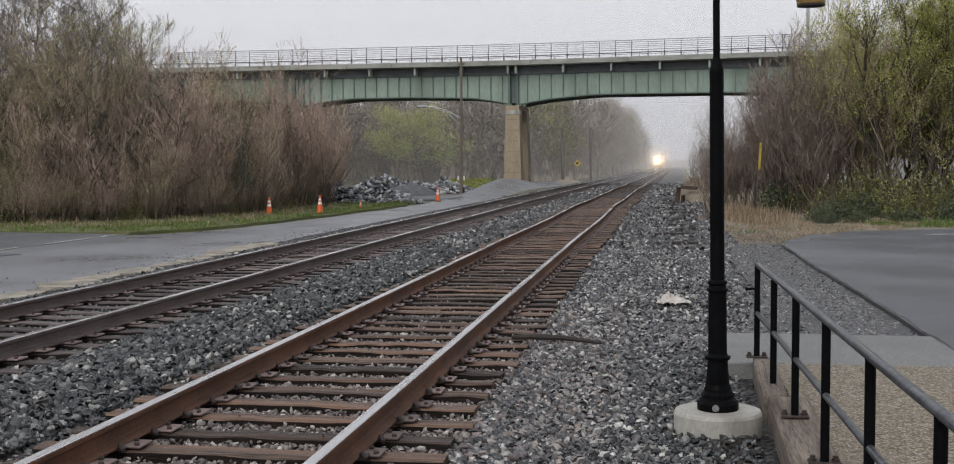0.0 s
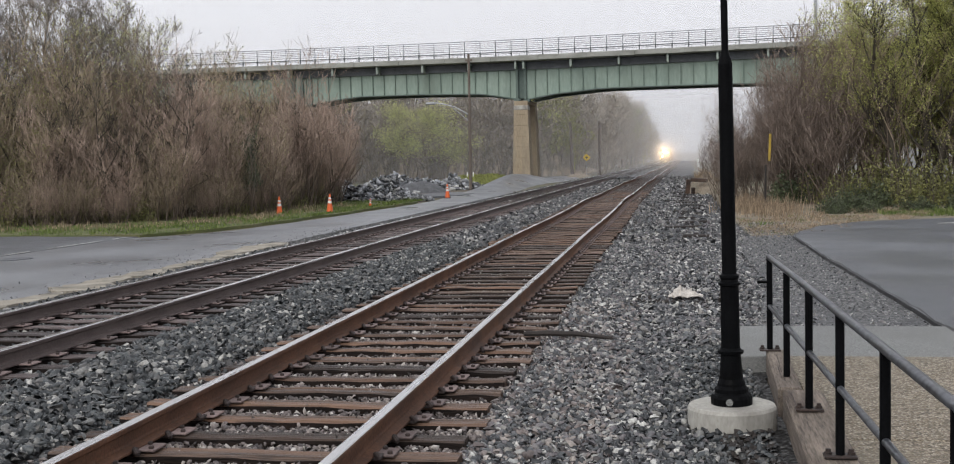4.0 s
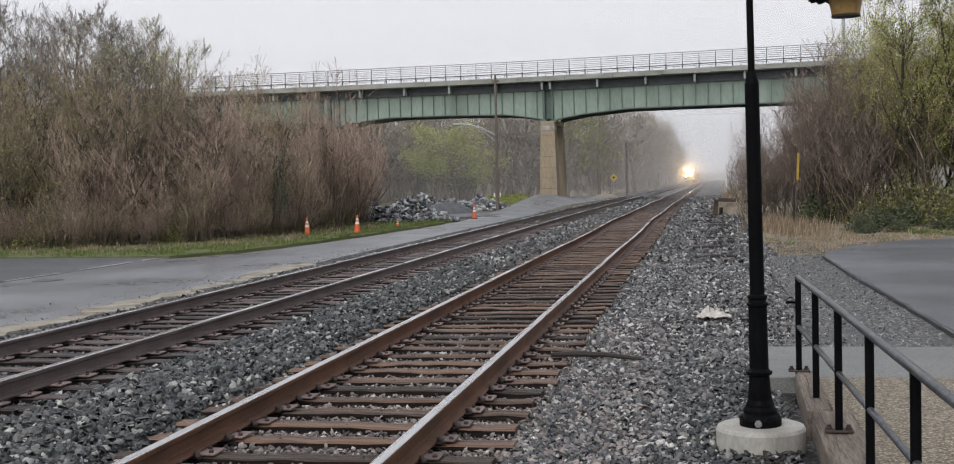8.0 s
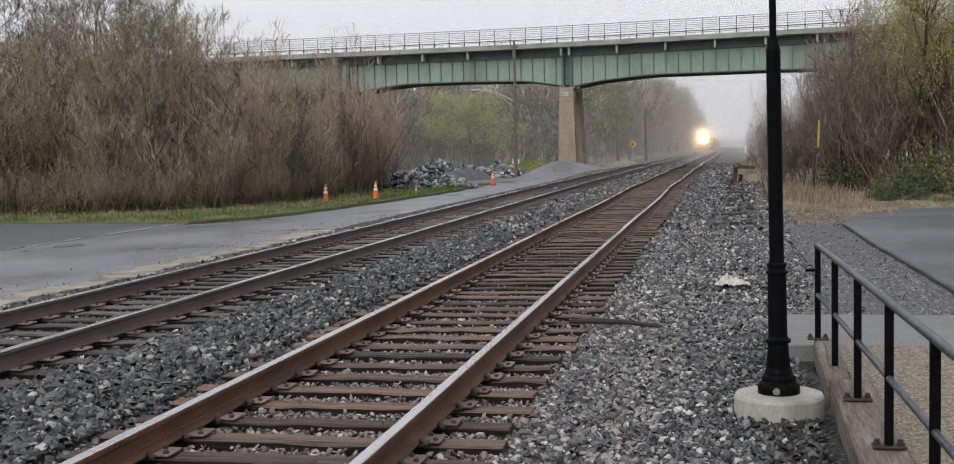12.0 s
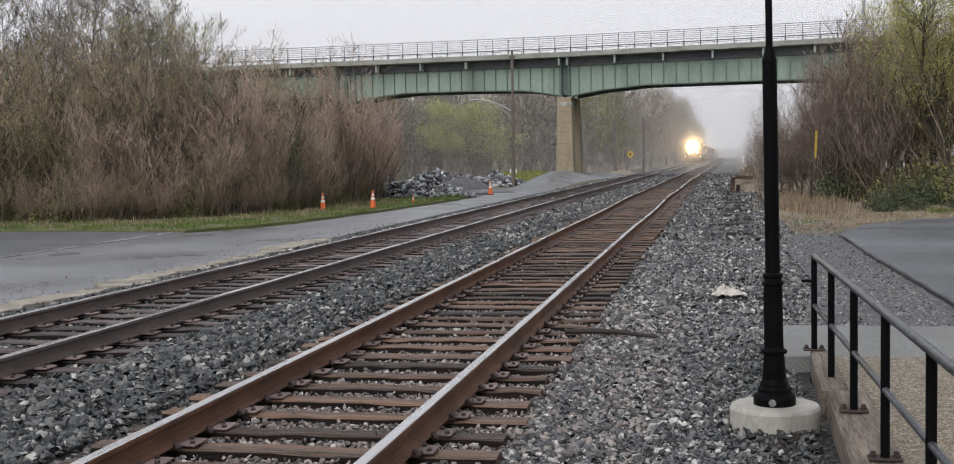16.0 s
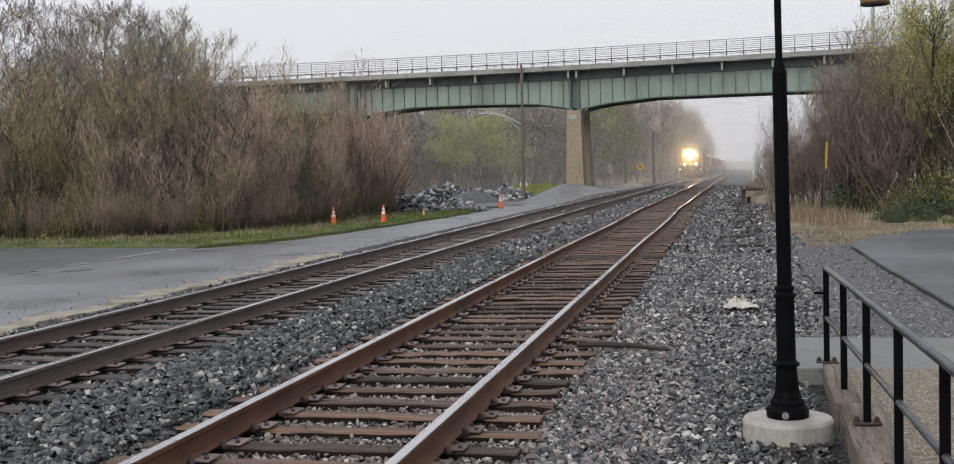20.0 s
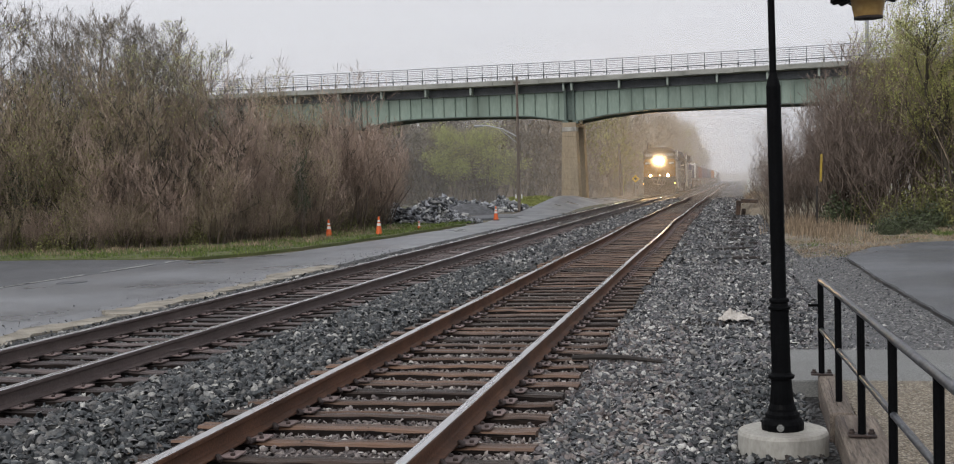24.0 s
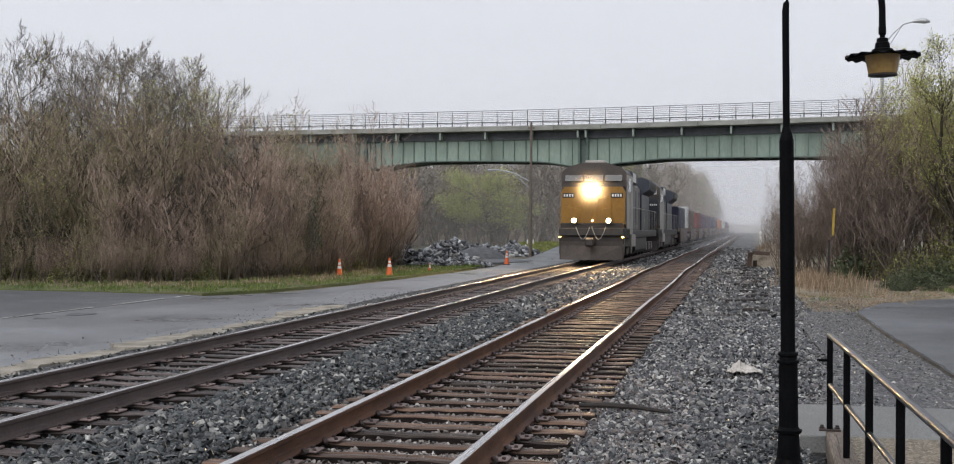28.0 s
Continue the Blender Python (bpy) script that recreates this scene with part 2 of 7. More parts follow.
M = {
    "earth": mat("earth", (0.10, 0.085, 0.06), (0.17, 0.145, 0.10), scale=0.6, fine=14, bump=0.5, dist=0.05, stain=(0.07, 0.10, 0.035), stain_scale=0.15),
    # bed darkened to near-black: the crevice shade between stones is in its colour
    "ballast_bed": pebbled("ballast_bed", ((0.007, 0.007, 0.008), (0.018, 0.018, 0.019), (0.05, 0.05, 0.05), (0.13, 0.13, 0.127)), 26, rough=0.6, bump=1.0, dist=0.03, joint=0.12, stain=(0.05, 0.041, 0.035), stain_scale=0.5, stain_amount=0.35),
    "stone": stone_mat("stone", ((0.0, (0.014, 0.015, 0.018)), (0.28, (0.056, 0.060, 0.064)), (0.50, (0.115, 0.121, 0.127)), (0.66, (0.145, 0.131, 0.138)), (0.80, (0.225, 0.217, 0.200)), (0.93, (0.35, 0.35, 0.335)), (1.0, (0.56, 0.55, 0.52))), 0.5),
    "stone_dark": stone_mat("stone_dark", ((0.0, (0.009, 0.010, 0.011)), (0.34, (0.034, 0.039, 0.042)), (0.60, (0.070, 0.078, 0.081)), (0.77, (0.092, 0.088, 0.084)), (0.91, (0.17, 0.172, 0.165)), (1.0, (0.44, 0.43, 0.40))), 0.42),
    "stone_rusty": stone_mat("stone_rusty", ((0.0, (0.035, 0.030, 0.030)), (0.35, (0.12, 0.100, 0.096)), (0.65, (0.21, 0.180, 0.168)), (0.88, (0.32, 0.285, 0.26)), (1.0, (0.56, 0.53, 0.50))), 0.55),
    "tie": mat("tie", (0.014, 0.010, 0.008), (0.136, 0.084, 0.058), rough=0.40, rough2=0.66, scale=3, fine=22, bump=1.0, dist=0.018, rand="object", spread=0.75, stretch=(0.22, 4, 4), stain=(0.19, 0.100, 0.056), stain_scale=0.9, stain_amount=0.4, spec=0.45),
    "tie_grey": mat("tie_grey", (0.018, 0.014, 0.014), (0.165, 0.126, 0.118), rough=0.42, rough2=0.66, scale=3, fine=22, bump=1.0, dist=0.018, rand="object", spread=0.6, stretch=(0.22, 4, 4), spec=0.45),
    # creosote-black tie sides, with the shade between the ties in the colour too
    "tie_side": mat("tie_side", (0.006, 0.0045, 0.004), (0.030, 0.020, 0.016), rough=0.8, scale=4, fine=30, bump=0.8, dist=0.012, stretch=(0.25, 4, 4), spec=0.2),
    "asphalt_rough": mat("asphalt_rough", (0.060, 0.062, 0.067), (0.125, 0.128, 0.135), rough=0.5, rough2=0.7, scale=1.4, fine=60, bump=0.9, dist=0.015, stain=(0.15, 0.155, 0.165), stain_scale=0.3, stain_amount=0.5, spec=0.35),
    "tie_joined": mat("tie_joined", (0.016, 0.011, 0.010), (0.075, 0.050, 0.040), rough=0.6, scale=4, fine=30, bump=0.5, rand="island", spread=0.5),
    "rail_rust": mat("rail_rust", (0.062, 0.030, 0.018), (0.150, 0.072, 0.041), rough=0.68, scale=2.5, fine=50, bump=0.3, dist=0.004, stain=(0.035, 0.024, 0.021), stain_scale=0.8, spec=0.25),
    "rail_grey": mat("rail_grey", (0.055, 0.039, 0.036), (0.105, 0.078, 0.071), rough=0.65, scale=2.5, fine=50, bump=0.3, dist=0.004),
    "rail_steel": mat("rail_steel", (0.46, 0.45, 0.45), (0.70, 0.69, 0.69), rough=0.20, rough2=0.36, metal=1.0, scale=1.2, fine=30, bump=0.05, dist=0.002, stretch=(8, 0.4, 1)),
    "plate": mat("plate", (0.105, 0.076, 0.070), (0.215, 0.160, 0.150), rough=0.65, scale=8, fine=60, bump=0.3, rand="object", spread=0.35),
    "spike": mat("spike", (0.020, 0.014, 0.013), (0.05, 0.034, 0.03), rough=0.7, scale=9, fine=70, bump=0.2),
    "asphalt": mat("asphalt", (0.135, 0.140, 0.150), (0.205, 0.211, 0.224), rough=0.27, rough2=0.48, scale=0.35, fine=120, bump=0.35, dist=0.006, stain=(0.105, 0.109, 0.120), stain_scale=0.12, stain_amount=0.6, spec=0.45),
    "asphalt_new": mat("asphalt_new", (0.050, 0.054, 0.061), (0.105, 0.110, 0.121), rough=0.36, rough2=0.62, scale=0.4, fine=95, bump=0.6, dist=0.008, stain=(0.15, 0.158, 0.172), stain_scale=0.25, stain_amount=0.5),
    # near-black for the wet edge and shadowed crack of the car park
    "tar": mat("tar", (0.010, 0.010, 0.011), (0.028, 0.028, 0.030), rough=0.6, scale=3, fine=40, bump=0.6, dist=0.01),
    "siding": mat("siding", (0.22, 0.225, 0.225), (0.30, 0.305, 0.305), rough=0.7, scale=1, fine=10, bump=0.1),
    "cab_grey": mat("cab_grey", (0.036, 0.028, 0.024), (0.070, 0.056, 0.048), rough=0.5, scale=1.2, fine=10, bump=0.03, stain=(0.05, 0.042, 0.036), stain_scale=0.9),
    "cab_side": mat("cab_side", (0.27, 0.255, 0.23), (0.40, 0.38, 0.345), rough=0.5, scale=1.2, fine=10, bump=0.03, stain=(0.18, 0.16, 0.135), stain_scale=0.9),
    "lot_gravel": pebbled("lot_gravel", ((0.045, 0.047, 0.050), (0.115, 0.117, 0.121), (0.185, 0.186, 0.188), (0.50, 0.50, 0.48)), 34, rough=0.7, bump=1.0, dist=0.02, joint=0.25, stain=(0.075, 0.076, 0.082), stain_scale=0.45, stain_amount=0.5),
    "aggregate": pebbled("aggregate", ((0.10, 0.075, 0.05), (0.215, 0.17, 0.115), (0.33, 0.275, 0.195), (0.52, 0.47, 0.38)), 66, rough=0.7, bump=0.8, dist=0.006, joint=0.45, stain=(0.17, 0.145, 0.105), stain_scale=0.9, stain_amount=0.45),
    "concrete": mat("concrete", (0.29, 0.28, 0.25), (0.48, 0.465, 0.425), rough=0.8, scale=3, fine=40, bump=0.35, dist=0.008, stain=(0.12, 0.11, 0.095), stain_scale=2.4, stain_amount=0.65, stretch=(1, 1, 0.5)),
    "strip": pebbled("strip", ((0.12, 0.125, 0.12), (0.19, 0.195, 0.188), (0.23, 0.235, 0.228), (0.30, 0.305, 0.295)), 130, rough=0.7, bump=0.35, dist=0.003, joint=0.7, stain=(0.14, 0.14, 0.135), stain_scale=0.8, stain_amount=0.6),
    "black_paint": mat("black_paint", (0.0022, 0.0023, 0.0026), (0.0055, 0.006, 0.0068), rough=0.42, rough2=0.6, spec=0.04, scale=5, fine=60, bump=0.12, dist=0.003),
    "worn_rail": mat("worn_rail", (0.02, 0.022, 0.026), (0.12, 0.125, 0.14), rough=0.3, rough2=0.45, scale=3, fine=25, bump=0.1, dist=0.002, metal=0.4),
    "timber": mat("timber", (0.060, 0.046, 0.036), (0.27, 0.222, 0.178), rough=0.8, scale=3, fine=20, bump=1.0, dist=0.014, stretch=(5, 0.35, 5), stain=(0.045, 0.030, 0.024), stain_scale=1.6, stain_amount=0.85),
    "iron_rust": mat("iron_rust", (0.014, 0.010, 0.009), (0.045, 0.028, 0.022), rough=0.6, scale=10, fine=80, bump=0.3),
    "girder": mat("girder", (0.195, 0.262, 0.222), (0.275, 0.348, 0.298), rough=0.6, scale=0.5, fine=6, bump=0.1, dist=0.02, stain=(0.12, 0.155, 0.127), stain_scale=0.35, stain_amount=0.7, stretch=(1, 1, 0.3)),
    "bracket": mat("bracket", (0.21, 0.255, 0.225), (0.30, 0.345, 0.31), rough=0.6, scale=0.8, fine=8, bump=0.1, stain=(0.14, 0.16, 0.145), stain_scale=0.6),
    # darker greens for stiffeners, flanges and end posts
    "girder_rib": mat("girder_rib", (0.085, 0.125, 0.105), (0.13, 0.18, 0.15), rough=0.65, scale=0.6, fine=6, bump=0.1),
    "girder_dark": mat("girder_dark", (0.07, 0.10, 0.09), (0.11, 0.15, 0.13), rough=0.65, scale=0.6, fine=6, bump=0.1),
    "fascia": mat("fascia", (0.23, 0.235, 0.215), (0.35, 0.355, 0.325), rough=0.8, scale=0.6, fine=8, bump=0.2, dist=0.03, stain=(0.16, 0.165, 0.145), stain_scale=0.5, stain_amount=0.7, stretch=(1, 1, 3)),
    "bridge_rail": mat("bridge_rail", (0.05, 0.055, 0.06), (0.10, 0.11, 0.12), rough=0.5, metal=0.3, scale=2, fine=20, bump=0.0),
    "pier": mat("pier", (0.235, 0.185, 0.125), (0.36, 0.30, 0.215), rough=0.85, scale=0.7, fine=9, bump=0.3, dist=0.03, stain=(0.13, 0.105, 0.08), stain_scale=0.6, stain_amount=0.6, stretch=(2, 2, 0.4)),
    "pole_wood": mat("pole_wood", (0.085, 0.068, 0.056), (0.17, 0.14, 0.115), rough=0.85, scale=4, fine=20, bump=0.3, stretch=(6, 6, 0.4)),
    "galvanised": mat("galvanised", (0.30, 0.31, 0.32), (0.45, 0.46, 0.47), rough=0.45, metal=0.6, scale=3, fine=30, bump=0.05),
    "cone_orange": mat("cone_orange", (0.62, 0.10, 0.02), (0.80, 0.16, 0.035), rough=0.5, scale=4, fine=30, bump=0.05, stain=(0.35, 0.09, 0.04), stain_scale=4),
    "cone_white": mat("cone_white", (0.55, 0.55, 0.53), (0.75, 0.75, 0.73), rough=0.4, scale=5, fine=30, bump=0.05),
    "rubber": mat("rubber", (0.012, 0.012, 0.013), (0.03, 0.03, 0.03), rough=0.7, scale=5, fine=40, bump=0.2),
    "sign_yellow": mat("sign_yellow", (0.60, 0.40, 0.02), (0.75, 0.52, 0.04), rough=0.4, scale=3, fine=20, bump=0.0),
    "marker_yellow": mat("marker_yellow", (0.27, 0.18, 0.015), (0.38, 0.26, 0.03), rough=0.5, scale=6, fine=30, bump=0.0, stain=(0.22, 0.16, 0.05), stain_scale=5),
    "road_paint": mat("road_paint", (0.22, 0.22, 0.21), (0.52, 0.52, 0.50), rough=0.7, scale=2, fine=16, bump=0.2),
    "rag": mat("rag", (0.34, 0.31, 0.275), (0.62, 0.585, 0.54), rough=0.85, scale=6, fine=30, bump=0.2),
    "stick": mat("stick", (0.014, 0.011, 0.010), (0.034, 0.027, 0.023), rough=0.8, scale=8, fine=60, bump=0.4),
    "rubble": mat("rubble", (0.030, 0.032, 0.036), (0.24, 0.25, 0.265), rough=0.28, scale=2, fine=20, bump=0.4, dist=0.02, rand="island", spread=0.85, island_top=2.2),
    "gravel_dark": mat("gravel_dark", (0.045, 0.046, 0.050), (0.120, 0.122, 0.130), rough=0.6, scale=3, fine=30, bump=1.0, dist=0.05),
    "rubble_pale": mat("rubble_pale", (0.30, 0.30, 0.29), (0.55, 0.55, 0.54), rough=0.7, scale=2, fine=20, bump=0.3, rand="island", spread=0.3),
    "bark_red": mat("bark_red", (0.215, 0.158, 0.126), (0.41, 0.312, 0.252), rough=0.9, scale=2, fine=20, bump=0.0, rand="object", spread=0.28),
    "bark_tan": mat("bark_tan", (0.205, 0.160, 0.112), (0.38, 0.305, 0.22), rough=0.9, scale=2, fine=20, bump=0.0, rand="object", spread=0.25),
    "bark_stem": mat("bark_stem", (0.075, 0.057, 0.044), (0.185, 0.142, 0.110), rough=0.9, scale=3, fine=25, bump=0.2, rand="object", spread=0.3),
    "bark_dusk": mat("bark_dusk", (0.120, 0.092, 0.076), (0.27, 0.212, 0.176), rough=0.9, scale=2, fine=20, bump=0.0, rand="object", spread=0.25),
    "bark_dark": mat("bark_dark", (0.030, 0.025, 0.019), (0.085, 0.072, 0.054), rough=0.9, scale=3, fine=25, bump=0.4, rand="object", spread=0.2),
    "bark_grey": mat("bark_grey", (0.115, 0.10, 0.084), (0.23, 0.202, 0.175), rough=0.9, scale=2, fine=20, bump=0.2, rand="object", spread=0.2),
    # greyed and lightened for distance: part of the mist is in this colour
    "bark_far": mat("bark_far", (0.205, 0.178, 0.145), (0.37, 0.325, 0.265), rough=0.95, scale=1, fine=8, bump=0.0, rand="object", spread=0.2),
    "leaf_pale": mat("leaf_pale", (0.46, 0.47, 0.16), (0.66, 0.67, 0.26), rough=0.7, scale=1, fine=10, bump=0.0, rand="island", spread=0.25, thin=0.5),
    # leaves of the far broad tree, whitened by mist in the colour itself
    "leaf_misted": mat("leaf_misted", (0.56, 0.60, 0.20), (0.78, 0.80, 0.34), rough=0.7, scale=1, fine=10, bump=0.0, rand="island", spread=0.2, thin=0.65),
    "leaf_young": mat("leaf_young", (0.34, 0.355, 0.115), (0.54, 0.555, 0.195), rough=0.6, scale=2, fine=20, bump=0.0, rand="island", spread=0.35, thin=0.5),
    "leaf_olive": mat("leaf_olive", (0.22, 0.225, 0.085), (0.38, 0.38, 0.155), rough=0.7, scale=2, fine=20, bump=0.0, rand="island", spread=0.4, thin=0.45),
    "leaf_dark": mat("leaf_dark", (0.036, 0.048, 0.022), (0.080, 0.098, 0.044), rough=0.6, scale=2, fine=20, bump=0.0, rand="island", spread=0.4),
    "grass_dull": mat("grass_dull", (0.19, 0.22, 0.060), (0.36, 0.37, 0.13), rough=0.75, scale=0.6, fine=9, bump=0.0, rand="island", spread=0.4, thin=0.4),
    "grass": mat("grass", (0.085, 0.135, 0.028), (0.185, 0.235, 0.060), rough=0.7, scale=0.8, fine=12, bump=0.0, rand="island", spread=0.4, thin=0.4),
    "straw": mat("straw", (0.235, 0.175, 0.115), (0.44, 0.345, 0.245), rough=0.8, scale=0.8, fine=12, bump=0.0, rand="island", spread=0.4, thin=0.4),
    "straw_ground": mat("straw_ground", (0.135, 0.112, 0.082), (0.32, 0.270, 0.205), rough=0.9, scale=1.2, fine=30, bump=1.0, dist=0.04, stain=(0.095, 0.105, 0.055), stain_scale=0.5, stain_amount=0.75),
    "verge_ground": mat("verge_ground", (0.055, 0.075, 0.024), (0.13, 0.14, 0.05), rough=0.9, scale=0.8, fine=18, bump=0.6, dist=0.03, stain=(0.14, 0.115, 0.07), stain_scale=0.35),
    "leaf_litter": mat("leaf_litter", (0.26, 0.21, 0.152), (0.42, 0.345, 0.258), rough=0.95, scale=0.8, fine=9, bump=0.8, dist=0.15),
    "sand": mat("sand", (0.20, 0.178, 0.14), (0.40, 0.365, 0.305), rough=0.9, scale=3, fine=36, bump=0.8, dist=0.02, stain=(0.10, 0.095, 0.085), stain_scale=2.5, stain_amount=0.7),
    "loco_yellow": mat("loco_yellow", (0.22, 0.105, 0.008), (0.30, 0.15, 0.014), rough=0.4, rough2=0.55, scale=1.2, fine=10, bump=0.03, stain=(0.19, 0.115, 0.035), stain_scale=0.9, stain_amount=0.6, stretch=(1, 1, 0.5)),
    "loco_grey": mat("loco_grey", (0.125, 0.112, 0.098), (0.20, 0.182, 0.16), rough=0.5, scale=1.2, fine=10, bump=0.03, stain=(0.11, 0.10, 0.085), stain_scale=0.9),
    "loco_blue": mat("loco_blue", (0.018, 0.022, 0.035), (0.035, 0.042, 0.06), rough=0.45, scale=1.2, fine=10, bump=0.03, stain=(0.06, 0.055, 0.05), stain_scale=0.9),
    "loco_black": mat("loco_black", (0.012, 0.012, 0.012), (0.035, 0.033, 0.03), rough=0.6, scale=2, fine=20, bump=0.1, stain=(0.07, 0.055, 0.045), stain_scale=1.5),
    "glass_dark": mat("glass_dark", (0.01, 0.011, 0.012), (0.02, 0.021, 0.022), rough=0.10, scale=2, fine=10, bump=0.0, spec=0.5),
    "board_white": mat("board_white", (0.6, 0.6, 0.58), (0.8, 0.8, 0.78), rough=0.5, scale=2, fine=10, bump=0.0),
    "handrail": mat("handrail", (0.26, 0.25, 0.22), (0.36, 0.34, 0.31), rough=0.5, scale=4, fine=20, bump=0.0),
    "amber_glass": mat("amber_glass", (0.28, 0.165, 0.05), (0.42, 0.27, 0.09), rough=0.25, scale=6, fine=25, bump=0.1, stain=(0.16, 0.10, 0.04), stain_scale=4),
}
for key, c1, c2 in (("car_blue", (0.035, 0.04, 0.085), (0.06, 0.065, 0.125)), ("car_purple", (0.085, 0.05, 0.085), (0.13, 0.085, 0.13)),
                    ("car_red", (0.16, 0.04, 0.035), (0.24, 0.07, 0.055)), ("car_orange", (0.42, 0.15, 0.05), (0.55, 0.22, 0.08)),
                    ("car_white", (0.50, 0.50, 0.50), (0.66, 0.66, 0.65)), ("car_brown", (0.11, 0.065, 0.05), (0.17, 0.10, 0.08)),
                    ("car_steel", (0.20, 0.17, 0.15), (0.32, 0.27, 0.24))):
    M[key] = mat(key, c1, c2, rough=0.6, scale=0.8, fine=8, bump=0.05, stain=(0.09, 0.07, 0.06), stain_scale=0.7, stain_amount=0.5)
M["headlight"] = glow("headlight", (1.0, 0.66, 0.32), 2100.0)
M["ditch_light"] = glow("ditch_light", (1.0, 0.60, 0.24), 300.0)
M["marker_light"] = glow("marker_light", (1.0, 0.75, 0.4), 12.0)
M["side_light"] = glow("side_light", (1.0, 0.6, 0.12), 14.0)


# ---------- mesh tools ----------
class Build:
    """Collects vertices and faces of one mesh."""

    def __init__(self):
        self.v, self.f = [], []

    def add(self, verts, faces, m=None):
        k = len(self.v)
        self.v += [tuple(m @ Vector(p)) for p in verts] if m else [tuple(p) for p in verts]
        self.f += [tuple(i + k for i in f) for f in faces]
        return self

    def box(self, x, y, z, sx, sy, sz, b=0.0, m=None):
        """A box with centre x, y, z, full sizes, and chamfered edges."""
        hx, hy, hz = sx / 2, sy / 2, sz / 2
        b = min(b, 0.45 * min(sx, sy, sz))
        if b <= 0:
            vs = [(x + i * hx, y + j * hy, z + k * hz) for i in (-1, 1) for j in (-1, 1) for k in (-1, 1)]
            fs = [(0, 1, 3, 2), (4, 6, 7, 5), (0, 4, 5, 1), (2, 3, 7, 6), (0, 2, 6, 4), (1, 5, 7, 3)]
            return self.add(vs, fs, m)
        vs, idx = [], {}
        for i in (-1, 1):
            for j in (-1, 1):
                for k in (-1, 1):
                    for ax in range(3):
                        d = [hx - b, hy - b, hz - b]
                        d[ax] += b
                        idx[(i, j, k, ax)] = len(vs)
                        vs.append((x + i * d[0], y + j * d[1], z + k * d[2]))
        fs = []
        for s in (-1, 1):
            fs.append([idx[(s, j, k, 0)] for j, k in ((-1, -1), (1, -1), (1, 1), (-1, 1))])
            fs.append([idx[(i, s, k, 1)] for i, k in ((-1, -1), (1, -1), (1, 1), (-1, 1))])
            fs.append([idx[(i, j, s, 2)] for i, j in ((-1, -1), (1, -1), (1, 1), (-1, 1))])
            for r in (-1, 1):
                fs.append([idx[(s, r, -1, 0)], idx[(s, r, 1, 0)], idx[(s, r, 1, 1)], idx[(s, r, -1, 1)]])
                fs.append([idx[(s, -1, r, 0)], idx[(s, 1, r, 0)], idx[(s, 1, r, 2)], idx[(s, -1, r, 2)]])
                fs.append([idx[(-1, s, r, 1)], idx[(1, s, r, 1)], idx[(1, s, r, 2)], idx[(-1, s, r, 2)]])
        for i in (-1, 1):
            for j in (-1, 1):
                for k in (-1, 1):
                    fs.append([idx[(i, j, k, a)] for a in range(3)])
        c = Vector((x, y, z))
        out = []
        for f in fs:
            p = [Vector(vs[i]) for i in f]
            nrm = (p[1] - p[0]).cross(p[2] - p[0])
            mid = sum(p, Vector()) / len(p) - c
            out.append(f if nrm.dot(mid) > 0 else f[::-1])
        return self.add(vs, out, m)

    def lathe(self, profile, x=0, y=0, z=0, n=24, m=None, caps=True):
        """Turns (radius, height) pairs round an upright axis."""
        vs, fs = [], []
        for r, h in profile:
            vs += [(x + r * math.cos(2 * math.pi * i / n), y + r * math.sin(2 * math.pi * i / n), z + h) for i in range(n)]
        for k in range(len(profile) - 1):
            for i in range(n):
                j = (i + 1) % n
                fs.append((k * n + i, k * n + j, (k + 1) * n + j, (k + 1) * n + i))
        if caps:
            fs.append(tuple(range(n))[::-1])
            fs.append(tuple((len(profile) - 1) * n + i for i in range(n)))
        return self.add(vs, fs, m)

    def tube(self, pts, radii, n=8, m=None, caps=True):
        """A round bar along points."""
        pts = [Vector(p) for p in pts]
        if isinstance(radii, (int, float)):
            radii = [radii] * len(pts)
        vs, fs = [], []
        for k, p in enumerate(pts):
            d = (pts[min(k + 1, len(pts) - 1)] - pts[max(k - 1, 0)]).normalized()
            u = d.cross(Vector((0, 0, 1)) if abs(d.z) < 0.95 else Vector((1, 0, 0))).normalized()
            w = d.cross(u)
            vs += [p + radii[k] * (math.cos(2 * math.pi * i / n) * u + math.sin(2 * math.pi * i / n) * w) for i in range(n)]
        for k in range(len(pts) - 1):
            for i in range(n):
                j = (i + 1) % n
                fs.append((k * n + j, k * n + i, (k + 1) * n + i, (k + 1) * n + j))
        if caps:
            fs.append(tuple(range(n)))
            fs.append(tuple((len(pts) - 1) * n + i for i in range(n))[::-1])
        return self.add(vs, fs, m)

    def prism(self, poly, lo, hi, axis="z", m=None):
        """Extrudes a 2D outline along an axis: z (x, y), y (x, z) or x (y, z)."""
        def at(p, h):
            return (p[0], p[1], h) if axis == "z" else (p[0], h, p[1]) if axis == "y" else (h, p[0], p[1])
        n = len(poly)
        vs = [at(p, lo) for p in poly] + [at(p, hi) for p in poly]
        fs = [tuple(range(n))[::-1], tuple(range(n, 2 * n))]
        fs += [(i, (i + 1) % n, n + (i + 1) % n, n + i) for i in range(n)]
